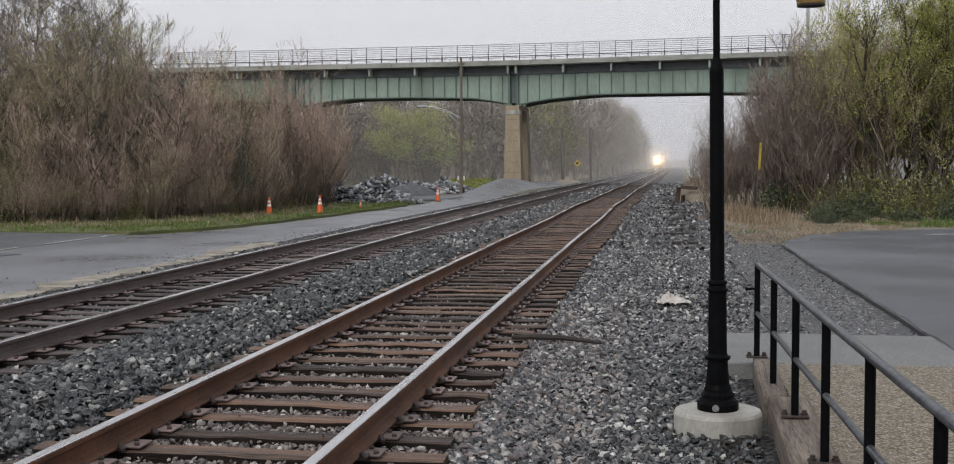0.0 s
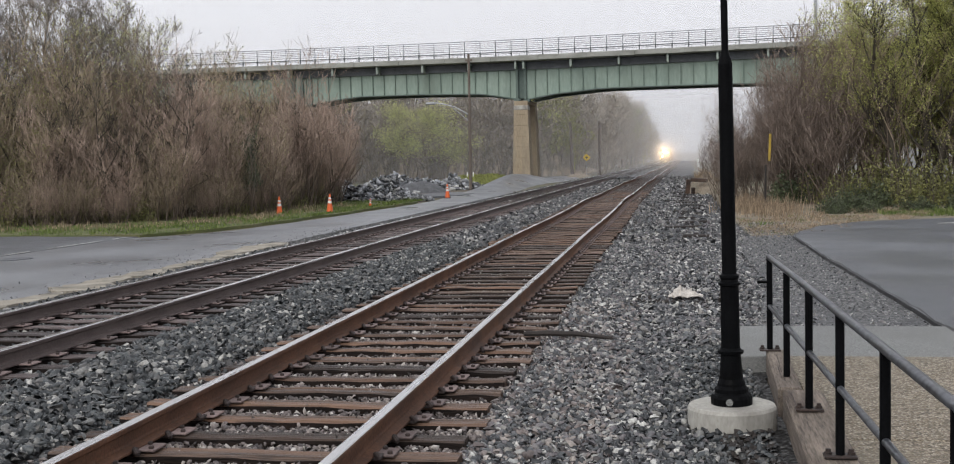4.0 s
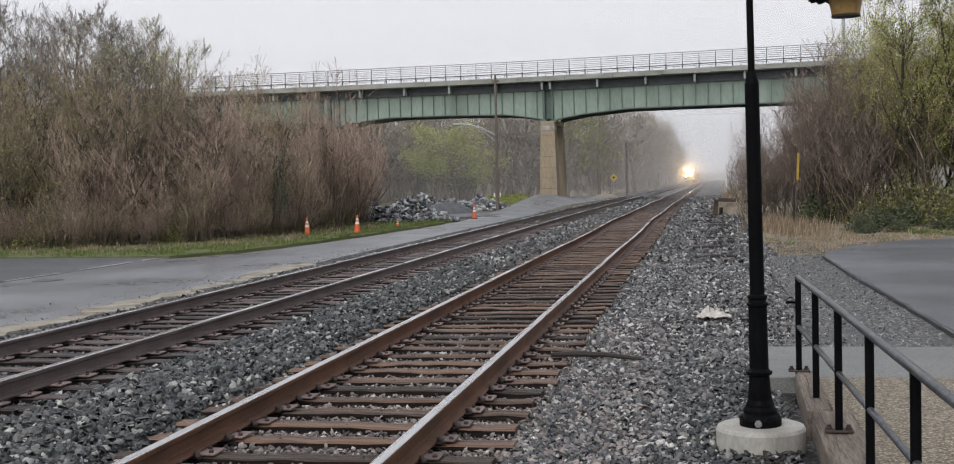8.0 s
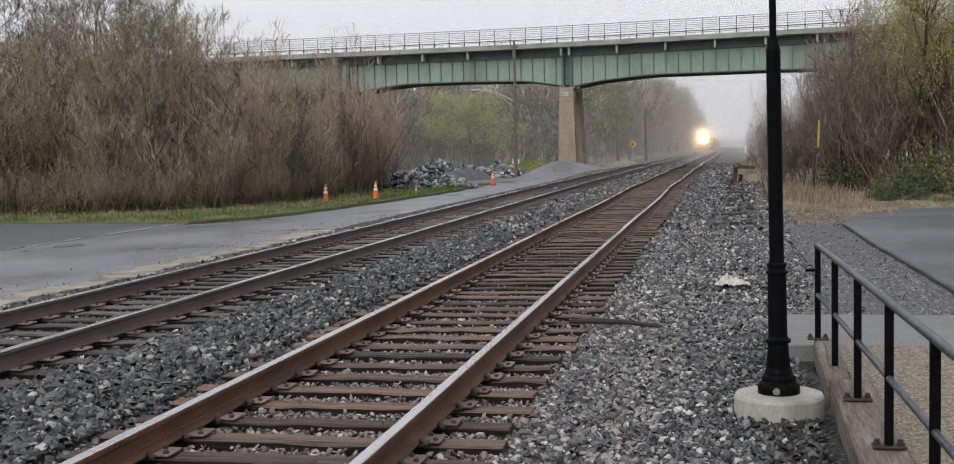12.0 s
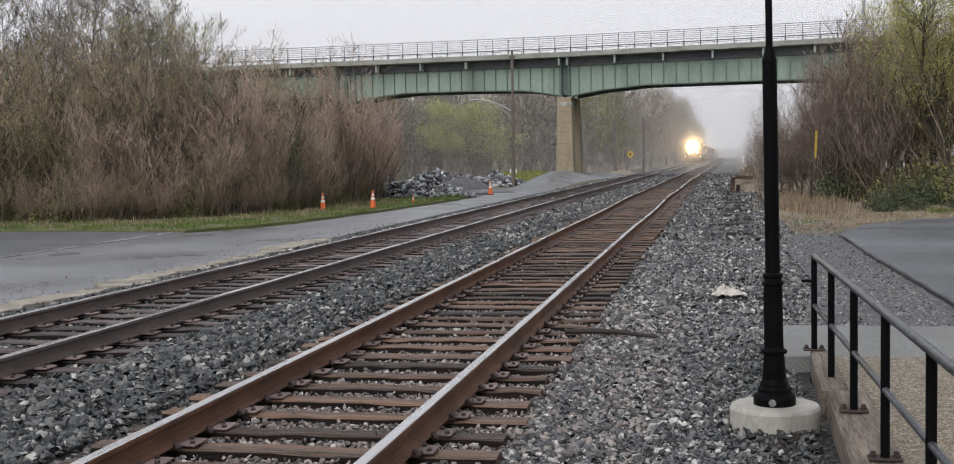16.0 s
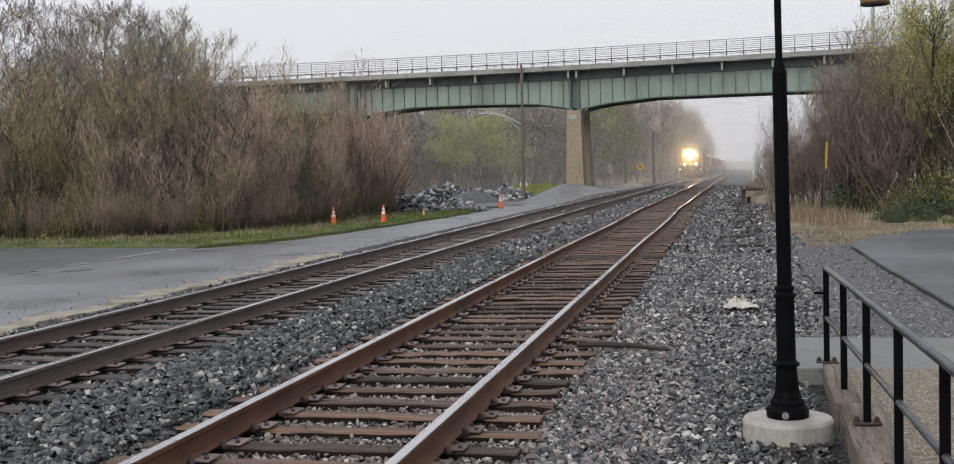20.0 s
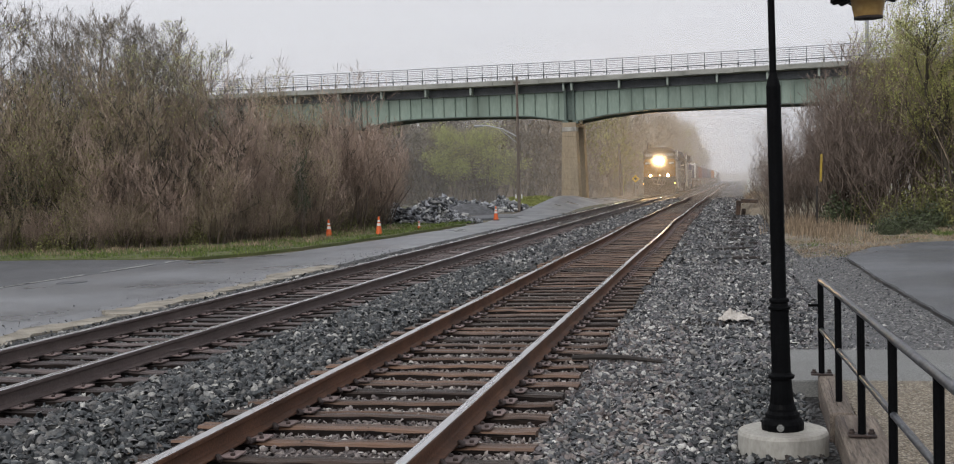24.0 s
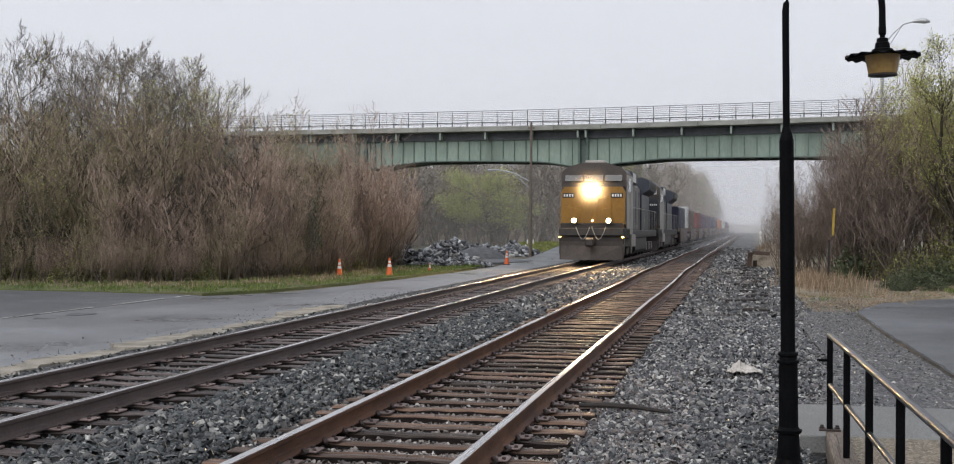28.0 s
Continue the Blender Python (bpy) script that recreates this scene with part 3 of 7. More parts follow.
        area = sum(poly[i][0] * poly[(i + 1) % n][1] - poly[(i + 1) % n][0] * poly[i][1] for i in range(n))
        if (area < 0) != (axis == "y"):
            fs = [f[::-1] for f in fs]
        return self.add(vs, fs, m)

    def mesh(self, name, material, smooth=False):
        me = bpy.data.meshes.new(name)
        me.from_pydata(self.v, [], self.f)
        me.materials.append(material)
        if smooth:
            me.polygons.foreach_set("use_smooth", [True] * len(me.polygons))
        me.update()
        return me


def thing(name, label, category, at=(0, 0, 0), group="", kind="", turn=0):
    ob = new(name)
    ob.empty_display_size = 0.2
    ob.matrix_basis = pose(*at, 0, 0, turn)
    return tagged(ob, label, category, group, kind)


def part(name, b, material, parent=None, label="", smooth=False):
    ob = new(name, b if isinstance(b, bpy.types.Mesh) else b.mesh(name, material, smooth))
    ob.parent = parent
    return tagged(ob, label)


def arrays(name, verts, faces, material):
    """A mesh from numpy arrays with faces of one size."""
    me = bpy.data.meshes.new(name)
    nv, nf, k = len(verts), len(faces), faces.shape[1]
    me.vertices.add(nv)
    me.vertices.foreach_set("co", np.ascontiguousarray(verts, dtype=np.float32).ravel())
    me.loops.add(nf * k)
    me.loops.foreach_set("vertex_index", np.ascontiguousarray(faces, dtype=np.int32).ravel())
    me.polygons.add(nf)
    me.polygons.foreach_set("loop_start", np.arange(0, nf * k, k, dtype=np.int32))
    me.materials.append(material)
    me.update(calc_edges=True)
    return me


# ---------- the plan ----------
NEAR_X, FAR_X, GAUGE = -2.50, -6.515, 1.505      # track centres, rail centre to rail centre
RAIL_TOP, TIE_STEP, TIE_PHASE = 0.17, 0.49, 0.05
BEND_Y, BEND = 55.0, 0.0115                      # the tracks bend slightly to the right past the bend
BRIDGE_Y = 96.0


def shift(y):
    """Sideways run of both tracks at a distance."""
    d = y - BEND_Y
    return BEND * 0.5 * (d + math.sqrt(d * d + 400)) - 0.02


def slope(y):
    d = y - BEND_Y
    return BEND * 0.5 * (1 + d / math.sqrt(d * d + 400))


def wobble(y, track):
    """The old near track is out of line and level by some centimetres."""
    if track != "near":
        return 0.0, 0.0
    k = min(1.0, max(0.0, (y - 22) / 18))
    return 0.045 * k * math.sin(y / 4.3) + 0.012 * k * math.sin(y / 2.1 + 1), 0.016 * k * math.sin(y / 3.1 + 0.7)


def sheet(name, material, x0, x1, y0, y1, nx, ny, height, kind="structure", label="", category="", skirt=0.0):
    """A relief surface over a rectangle of the plan."""
    xs, ys = np.linspace(x0, x1, nx), np.linspace(y0, y1, ny)
    v = np.array([(x, y, height(x, y)) for y in ys for x in xs])
    i = np.arange((nx - 1) * (ny - 1))
    r, c = i // (nx - 1), i % (nx - 1)
    f = np.stack([r * nx + c, r * nx + c + 1, (r + 1) * nx + c + 1, (r + 1) * nx + c], 1)
    ob = new(name, arrays(name, v, f, material))
    ob.data.polygons.foreach_set("use_smooth", [True] * len(f))
    return tagged(ob, label, category, kind=kind)


def slab(name, material, outline, top, thick, label, category, kind="structure", parent=None):
    ob = part(name, Build().prism(outline, top - thick, top), material, parent)
    return tagged(ob, label, "" if parent else category, kind="" if parent else kind)


# ground: one sheet to the horizon, finer near the place
def ground_z(x, y):
    hump = 0.0
    if -40 < x < -4 and 55 < y < 140:
        hump = 0.28 * math.exp(-((y - 88) / 14) ** 2) * min(1, max(0, (-8.2 - x) / 3.0))
    return -0.17 + hump


gx = np.unique(np.concatenate([np.linspace(-2500, -80, 14), np.linspace(-80, 60, 71), np.linspace(60, 2500, 14)]))
gy = np.unique(np.concatenate([np.linspace(-400, -10, 6), np.linspace(-10, 150, 81), np.linspace(150, 4000, 24)]))
gv = np.array([(x, y, ground_z(x, y)) for y in gy for x in gx])
k = np.arange((len(gx) - 1) * (len(gy) - 1))
gr, gc = k // (len(gx) - 1), k % (len(gx) - 1)
gf = np.stack([gr * len(gx) + gc, gr * len(gx) + gc + 1, (gr + 1) * len(gx) + gc + 1, (gr + 1) * len(gx) + gc], 1)
tagged(new("ground", arrays("ground", gv, gf, M["earth"])), "brown earth with patches of thin grass", "ground", kind="structure")


# ballast bed under both tracks, spreading to the lot
def bed_z(x, y):
    x -= shift(y)
    if x < -7.9:
        h = -0.035 - 0.09 * min(1.0, (-7.9 - x) / 1.1)
    elif x > -0.9:
        h = -0.035 - 0.03 * min(1.0, (x + 0.9) / 1.2)
    elif -5.2 < x < -3.8:
        h = -0.035 + 0.03 * math.cos((x + 4.5) / 0.7 * math.pi / 2)
    else:
        h = -0.035
    if abs(x - NEAR_X) < 1.38:
        h -= 0.055
    elif abs(x - FAR_X) < 1.3:
        h -= 0.045
    return h + 0.012 * noise.noise(Vector((x * 2.3, y * 2.3, 0))) + 0.012 * noise.noise(Vector((x * 7, y * 7, 3)))


bed_ys = np.concatenate([np.linspace(-45, 0.5, 70), np.linspace(0.8, 24, 134), np.linspace(24.3, 60, 70), np.linspace(61, 160, 60), np.linspace(165, 700, 50)])
bed_us = np.concatenate([np.linspace(-9.3, -0.6, 80), np.linspace(-0.5, 1.9, 18)])
bv = []
for y in bed_ys:
    for u in bed_us:
        x = u + shift(y)
        right = 0.80 if y < 9.4 else 1.9
        x = min(x, right + shift(y))
        bv.append((x, y, bed_z(x, y) if u > -9.25 else -0.2))
k = np.arange((len(bed_us) - 1) * (len(bed_ys) - 1))
gr, gc = k // (len(bed_us) - 1), k % (len(bed_us) - 1)
nb = len(bed_us)
bf = np.stack([gr * nb + gc, gr * nb + gc + 1, (gr + 1) * nb + gc + 1, (gr + 1) * nb + gc], 1)
tagged(new("ballast_bed", arrays("ballast_bed", np.array(bv), bf, M["ballast_bed"])), "dark grey crushed stone bed of the railway", "ballast", kind="structure")


def stones(name, count, x0, x1, y0, y1, size, material, label, seed, keep=None, lift=0.0, cut=False):
    """Loose angular stones: bent boxes, scattered on the bed."""
    rng = np.random.default_rng(seed)
    x, y = rng.uniform(x0, x1, count), rng.uniform(y0, y1, count)
    ok = keep(x, y) if keep else np.ones(count, bool)
    x, y = x[ok], y[ok]
    n = len(x)
    s = size * np.minimum(rng.lognormal(0.0, 0.30, n), 1.7)
    corner = np.array([(1, 0, -0.5), (-1, 0, -0.5), (0, 1, -0.5), (0, -1, -0.5), (0, 0, 1)], float)
    f = np.array([(0, 2, 4), (2, 1, 4), (1, 3, 4), (3, 0, 4)])
    if cut:
        ring = [(math.cos(math.pi * k / 3), math.sin(math.pi * k / 3)) for k in range(6)]
        corner = np.array([(a, b, -0.8) for a, b in ring] + [(0.74 * a, 0.74 * b, 0.8) for a, b in ring], float)
        f = np.array([(6, 7, 8, 9), (6, 9, 10, 11)] + [(k, (k + 1) % 6, 6 + (k + 1) % 6, 6 + k) for k in range(6)])
    m = len(corner)
    p = corner[None] * rng.uniform(0.65, 1.2, (n, m, 1)) + rng.normal(0, 0.14 if cut else 0.20, (n, m, 3))
    p *= (np.stack([rng.uniform(1.0, 1.5, n), rng.uniform(0.55, 0.95, n), rng.uniform(0.26, 0.58, n)], 1))[:, None, :]
    q = rng.normal(size=(n, 4))
    q[:, 1:3] *= 0.30
    q /= np.linalg.norm(q, axis=1)[:, None]
    w, a, b, c = q.T
    r = np.stack([1 - 2 * (b * b + c * c), 2 * (a * b - c * w), 2 * (a * c + b * w), 2 * (a * b + c * w), 1 - 2 * (a * a + c * c), 2 * (b * c - a * w),
                  2 * (a * c - b * w), 2 * (b * c + a * w), 1 - 2 * (a * a + b * b)], 1).reshape(n, 3, 3)
    p = np.einsum("nij,nkj->nki", r, p) * (s / 2)[:, None, None]
    z = np.array([bed_z(i, j) for i, j in zip(x, y)]) + lift + s * rng.uniform(-0.42, 0.52, n)
    p += np.stack([x, y, z], 1)[:, None, :]
    f = (f[None] + m * np.arange(n)[:, None, None]).reshape(-1, f.shape[1])
    return tagged(new(name, arrays(name, p.reshape(-1, 3), f, material)), label, "ballast", kind="stuff")


def in_view(x, y):
    return (x > -0.80 * (y + 0.4) - 0.6) & (x < 0.28 * (y + 0.4) + 0.6)


def between_ties(y):
    return np.abs(((y - TIE_PHASE) / TIE_STEP) % 1.0 - 0.5) < 0.30


def open_bed(x, y):
    u = x - np.array([shift(j) for j in y])
    right = np.where(y < 9.7, 0.70 - 0.006 * (9.7 - y), 1.7)
    return in_view(x, y) & (u > -8.40) & (u < right) & (np.abs(u - NEAR_X) > 1.27) & (np.abs(u - FAR_X) > 1.25)


def within_track(x, y):
    u = x - np.array([shift(j) for j in y])
    d = np.minimum(np.abs(u - NEAR_X), np.abs(u - FAR_X))
    return in_view(x, y) & ((d < 0.69) | ((d > 0.82) & (d < 1.36))) & between_ties(y)


def in_near(x, y):
    return within_track(x, y) & (x > -4.2)


def in_far(x, y):
    return within_track(x, y) & (x - np.array([shift(j) for j in y]) < -4.2)


def left_bed(x, y):
    return open_bed(x, y) & (x < NEAR_X)


def right_bed(x, y):
    return open_bed(x, y) & (x > NEAR_X)


def wetness(x, y):
    """0 to 1 by a rough edge that runs along the ballast."""
    f = (np.sin(x * 91.17 + y * 47.31) * 24634.63) % 1.0
    return (x + 0.10 * np.sin(y * 1.7) + 0.5 * (f - 0.5)) > 0.02


def dry_side(x, y):
    return right_bed(x, y) & ~wetness(x, y)


def wet_side(x, y):
    return right_bed(x, y) & wetness(x, y)


def on_ties(x, y):
    u = x - np.array([shift(j) for j in y])
    return in_view(x, y) & (np.abs(u - NEAR_X) < 0.62) & ~between_ties(y)


def behind(x, y):
    return (x < 0.66) & (np.abs(np.abs(x - NEAR_X) - GAUGE / 2) > 0.09) & (np.abs(np.abs(x - FAR_X) - GAUGE / 2) > 0.09) & (between_ties(y) | ((np.abs(x - NEAR_X) > 1.3) & (np.abs(x - FAR_X) > 1.3)))


GREY, RUSTY = "loose grey and blue-grey crushed ballast stones", "rust-tinted ballast stones between the ties"
stones("ballast_stones", 40000, -1.4, 0.5, 3.6, 11.0, 0.037, M["stone"], GREY, 11, dry_side, 0.012, True)
stones("ballast_stones", 36000, -1.4, 1.6, 3.6, 11.0, 0.037, M["stone_dark"], "dark wet crushed stones beside the lamp post", 31, wet_side, 0.010, True)
stones("ballast_stones", 4500, -1.25, -0.3, 3.6, 14.0, 0.040, M["stone_rusty"], "pale rust-tinted stones beside the tie ends", 32, right_bed, 0.018, True)
stones("debris", 260, -0.35, 0.75, 14.0, 14.75, 0.06, M["stick"], "dark rotten leaves and chips round the cloth", 34, right_bed, 0.014)
stones("debris", 1500, 0.36, 0.70, 4.6, 7.4, 0.045, M["stick"], "dark rotten leaves and chips along the timber", 33, right_bed, 0.012)
stones("ballast_stones", 26000, -5.4, -3.6, 3.6, 11.0, 0.050, M["stone_dark"], GREY, 18, left_bed, 0.014, True)
stones("ballast_stones", 44000, -1.4, 1.7, 11.0, 24.0, 0.043, M["stone"], GREY, 12, right_bed, 0.012, True)
stones("ballast_stones", 64000, -8.9, -3.6, 11.0, 24.0, 0.050, M["stone_dark"], GREY, 19, left_bed, 0.014, True)
stones("ballast_stones", 40000, -9.0, 2.0, 24.0, 62.0, 0.080, M["stone"], GREY, 13, open_bed, 0.0)
stones("ballast_stones", 44000, -4.0, -1.1, 3.6, 14.0, 0.032, M["stone_rusty"], RUSTY, 14, in_near, 0.030, True)
stones("ballast_stones", 26000, -7.9, -5.1, 6.0, 14.0, 0.038, M["stone_dark"], GREY, 20, in_far, 0.016, True)
stones("ballast_stones", 16000, -4.0, -1.1, 14.0, 24.0, 0.045, M["stone_rusty"], RUSTY, 15, in_near, 0.006)
stones("ballast_stones", 14000, -4.0, -1.1, 24.0, 42.0, 0.055, M["stone_dark"], GREY, 26, in_near, 0.0)
stones("ballast_stones", 30000, -7.9, -5.1, 14.0, 40.0, 0.054, M["stone_dark"], GREY, 21, in_far, 0.010)
stones("ballast_stones", 34000, -9.0, 3.0, 62.0, 108.0, 0.120, M["stone"], GREY, 24, open_bed, 0.0)
stones("ballast_stones", 16000, -8.0, -0.6, 40.0, 80.0, 0.085, M["stone_dark"], GREY, 25, within_track, 0.012)


def strewn(x, y):
    f = (np.sin(x * 12.9898 + y * 78.233) * 43758.5453) % 1.0
    return in_view(x, y) & (x > -8.75 - 1.9 * f ** 3)


stones("strewn_stones", 5200, -10.6, -8.6, 8.0, 34.0, 0.022, M["stone_dark"], "loose dark stones strewn along the road edge", 22, strewn, 0.022, True)
stones("strewn_stones", 7000, 0.95, 3.0, 11.5, 31.0, 0.028, M["stone"], "loose small stones on the gravel strip", 23, in_view, 0.056)
stones("ballast_stones", 1500, -3.2, -1.8, 3.6, 24.0, 0.020, M["stone_rusty"], RUSTY, 16, on_ties, 0.092)
stones("ballast_stones", 20000, -8.8, 0.66, -9.0, 3.6, 0.075, M["stone"], GREY, 17, behind, 0.01)


# ---------- tracks ----------
RAIL = [(-0.070, 0.0), (0.070, 0.0), (0.070, 0.010), (0.014, 0.026), (0.009, 0.045), (0.009, 0.105), (0.020, 0.118), (0.036, 0.123), (0.037, 0.146), (0.031, 0.156),
        (-0.031, 0.156), (-0.037, 0.146), (-0.036, 0.123), (-0.020, 0.118), (-0.009, 0.105), (-0.009, 0.045), (-0.014, 0.026), (-0.070, 0.010)]


def rail_ys():
    return np.concatenate([np.arange(-45.0, 90, 0.9), np.arange(90, 240, 5), np.arange(240, 900, 30)])


def run(profile, x, z, track, closed=True):
    """Extrudes a profile along the track."""
    b, n = Build(), len(profile)
    ys = rail_ys()
    for y in ys:
        dx, dz = wobble(y, track)
        b.v += [(x + px + shift(y) + dx, y, z + pz + dz) for px, pz in profile]
    for k in range(len(ys) - 1):
        for i in range(n if closed else n - 1):
            j = (i + 1) % n
            b.f.append((k * n + i, k * n + j, (k + 1) * n + j, (k + 1) * n + i))
    if closed:
        b.f.append(tuple(range(n))[::-1])
    return b


def tie_mesh(name, rng, surface, length=2.59):
    """A worn beam: uneven edges, a long split in the top and hollows."""
    b, n, wide = Build(), 14, rng.uniform(0.172, 0.205)
    split, deep = rng.uniform(-0.06, 0.06), rng.uniform(0.010, 0.030)
    for k in range(n):
        x = -length / 2 + length * k / (n - 1) + rng.uniform(-0.02, 0.02)
        w, top, s = wide / 2 + rng.uniform(-0.009, 0.005), rng.uniform(-0.014, 0.0), split + rng.uniform(-0.012, 0.012)
        d, e = deep * max(0.0, rng.uniform(-0.3, 1.0)), rng.uniform(0.008, 0.022)
        b.v += [(x, y, z) for y, z in ((-w, -0.17), (-w, top - e), (-w + e, top), (s - 0.011, top - 0.002), (s, top - d), (s + 0.010, top - 0.003), (w - e, top - 0.002), (w, top - e), (w, -0.17))]
    for k in range(n - 1):
        b.f += [(k * 9 + j, k * 9 + (j + 1) % 9, k * 9 + 9 + (j + 1) % 9, k * 9 + 9 + j) for j in range(9)]
    b.f += [tuple(range(9))[::-1], tuple((n - 1) * 9 + j for j in range(9))]
    me = b.mesh(name, surface)
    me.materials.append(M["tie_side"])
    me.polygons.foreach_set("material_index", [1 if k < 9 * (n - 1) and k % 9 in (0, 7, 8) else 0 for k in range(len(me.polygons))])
    return me


def tie_joined(b, x, y, turn, z):
    m = Matrix.Translation((x, y, z)) @ pose(0, 0, 0, 0, 0, turn)
    b.box(0, 0, -0.085, 2.59, 0.225, 0.17, 0.0, m)


def build_track(name, cx, track, near_end, mat_side, label, seed):
    rng = random.Random(seed)
    tr = thing(name, label, "railway track", kind="structure")
    for side in (-1, 1):
        x = cx + side * GAUGE / 2
        rail = part("rail", run(RAIL, x, 0.014, track), mat_side, tr, "rusty steel rail")
        head = [(-0.034, -0.002), (-0.029, 0.0035), (0.029, 0.0035), (0.034, -0.002)]
        part("running_surface", run(head, x, 0.1705, track, False), M["rail_steel"], rail, "worn shiny rail head")
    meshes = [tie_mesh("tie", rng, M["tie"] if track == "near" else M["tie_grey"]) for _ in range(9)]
    plate = Build().box(0, 0, 0.010, 0.36, 0.185, 0.016, 0.004).mesh("tie_plate", M["plate"])
    pin = Build()
    for dx, dy in ((-0.095, -0.05), (0.095, 0.05), (-0.15, 0.06), (0.15, -0.06)):
        pin.box(dx, dy, 0.026, 0.030, 0.026, 0.024, 0.006)
    pin = pin.mesh("spikes", M["spike"])
    clip = Build()
    clip.box(0.0, 0, 0.005, 0.19, 0.022, 0.02, 0.004)
    clip.box(0, 0, 0, 0.036, 0.05, 0.06, 0.012, pose(-0.090, 0.01, 0.020, 25, 30, 20))
    clip.box(0, 0, 0, 0.036, 0.05, 0.06, 0.012, pose(0.090, 0.01, 0.020, -20, -35, 40))
    clip.box(0.10, 0.03, 0.012, 0.03, 0.09, 0.03, 0.008)
    clip = clip.mesh("rail_anchor", M["spike"])
    rest_ties, rest_plates = Build(), Build()
    for k in range(-90, 850):
        y = TIE_PHASE + k * TIE_STEP + rng.uniform(-0.025, 0.025)
        skew = rng.gauss(0, 0.7)
        dx, dz = wobble(y, track)
        x, z = cx + shift(y) + dx + rng.uniform(-0.05, 0.05), dz + rng.uniform(-0.008, 0.004)
        if 2.4 < y < near_end:
            t = part("tie", rng.choice(meshes), None, tr)
            t.matrix_basis = pose(x, y, z, 0, 0, skew + 180 * rng.randint(0, 1))
            for side in (-1, 1):
                rx = cx + side * GAUGE / 2 + shift(y) + dx
                if y < 30:
                    p = part("tie_plate", plate, None, tr)
                    p.matrix_basis = pose(rx, y, z, 0, 0, skew)
                    s = part("spikes", pin, None, tr)
                    s.matrix_basis = pose(rx, y, z)
                    if y < 22 and track == "near":
                        a = part("rail_anchor", clip, None, tr)
                        a.matrix_basis = pose(rx, y - 0.135, z, 0, 0, 180 * rng.randint(0, 1) + rng.uniform(-8, 8))
                else:
                    rest_plates.box(rx, y, z + 0.010, 0.36, 0.185, 0.016)
        else:
            tie_joined(rest_ties, x, y, skew, z)
    tagged(part("far_ties", rest_ties, M["tie_joined"], tr), kind="stuff")
    tagged(part("far_tie_plates", rest_plates, M["plate"], tr), kind="stuff")
    return tr


build_track("near_track", NEAR_X, "near", 62, M["rail_rust"], "old railway track with weathered wooden ties and uneven rails", 3)
build_track("far_track", FAR_X, "far", 48, M["rail_grey"], "main railway track with wooden ties in grey ballast", 4)


# ---------- roads and paving ----------
def edge_line(pts, amount, seed, step=0.8):
    """An outline with a slightly ragged edge."""
    rng, out = random.Random(seed), []
    for (ax, ay), (bx, by) in zip(pts, pts[1:]):
        n = max(1, int(math.hypot(bx - ax, by - ay) / step))
        out += [(ax + (bx - ax) * i / n + rng.uniform(-amount, amount), ay + (by - ay) * i / n + rng.uniform(-amount, amount)) for i in range(n)]
    return out + [pts[-1]]


# road beside the far track: level, then up over a low rise below the bridge
def road_z(y):
    return -0.105 + 0.80 * math.exp(-((y - 90) / 15) ** 2)


rl = edge_line([(-8.95, -20), (-8.9, 14), (-8.7, 24), (-8.75, 40), (-8.9, 60), (-9.0, 78), (-8.6, 100), (-9.0, 130)], 0.05, 5, 1.0)
b = Build()


def road_left(y):
    pts = [(-20, -16.0), (27, -14.6), (29.5, -14.3), (32, -13.1), (38, -12.4), (49, -11.7), (56, -11.6), (62, -12.2), (75, -12.6), (90, -12.7), (130, -13.6)]
    for (ya, xa), (yb, xb) in zip(pts, pts[1:]):
        if y <= yb:
            return xa + (xb - xa) * (y - ya) / (yb - ya)
    return -14.0


for x, y in rl:
    for s in np.linspace(0, 1, 7):
        xx = x + (road_left(y) - x) * s + (0.05 * noise.noise(Vector((y * 2, s, 0))) if s == 1 else 0)
        rise = min(1.0, max(0.0, (s - 0.1) * 1.7))
        z = -0.105 + (road_z(y) + 0.105) * rise
        b.v.append((xx, y, -0.22 if s == 0 or (s == 1 and y > 29.6) else z - (0.012 if s == 1 else 0)))
for i in range(len(rl) - 1):
    b.f += [(i * 7 + j + 1, i * 7 + j, (i + 1) * 7 + j, (i + 1) * 7 + j + 1) for j in range(6)]
road = part("road", b, M["asphalt"])
tagged(road, "grey worn asphalt road beside the tracks", "road", kind="structure")
side = slab("side_road", M["asphalt_rough"], edge_line([(-14.2, -20), (-14.2, 29.6)], 0.02, 6) + edge_line([(-16, 30.2), (-20.4, 30.6), (-32, 31.2), (-90, 33)], 0.12, 7) + [(-90, -20)],
            -0.112, 0.10, "dark patched asphalt of a side road", "road")
# worn edge line of the road, in broken dashes
line = thing("road_marking", "worn white edge line on the asphalt", "road marking", kind="structure")
rng = random.Random(8)
y = 8.0
while y < 29.3:
    ln = rng.uniform(0.25, 0.8)
    if rng.random() < 0.9:
        d = part("dash", Build().box(-14.35, y + ln / 2, -0.096, rng.uniform(0.04, 0.07), ln, 0.012, 0.003), M["road_paint"], line)
    y += ln + rng.uniform(0.05, 0.22)
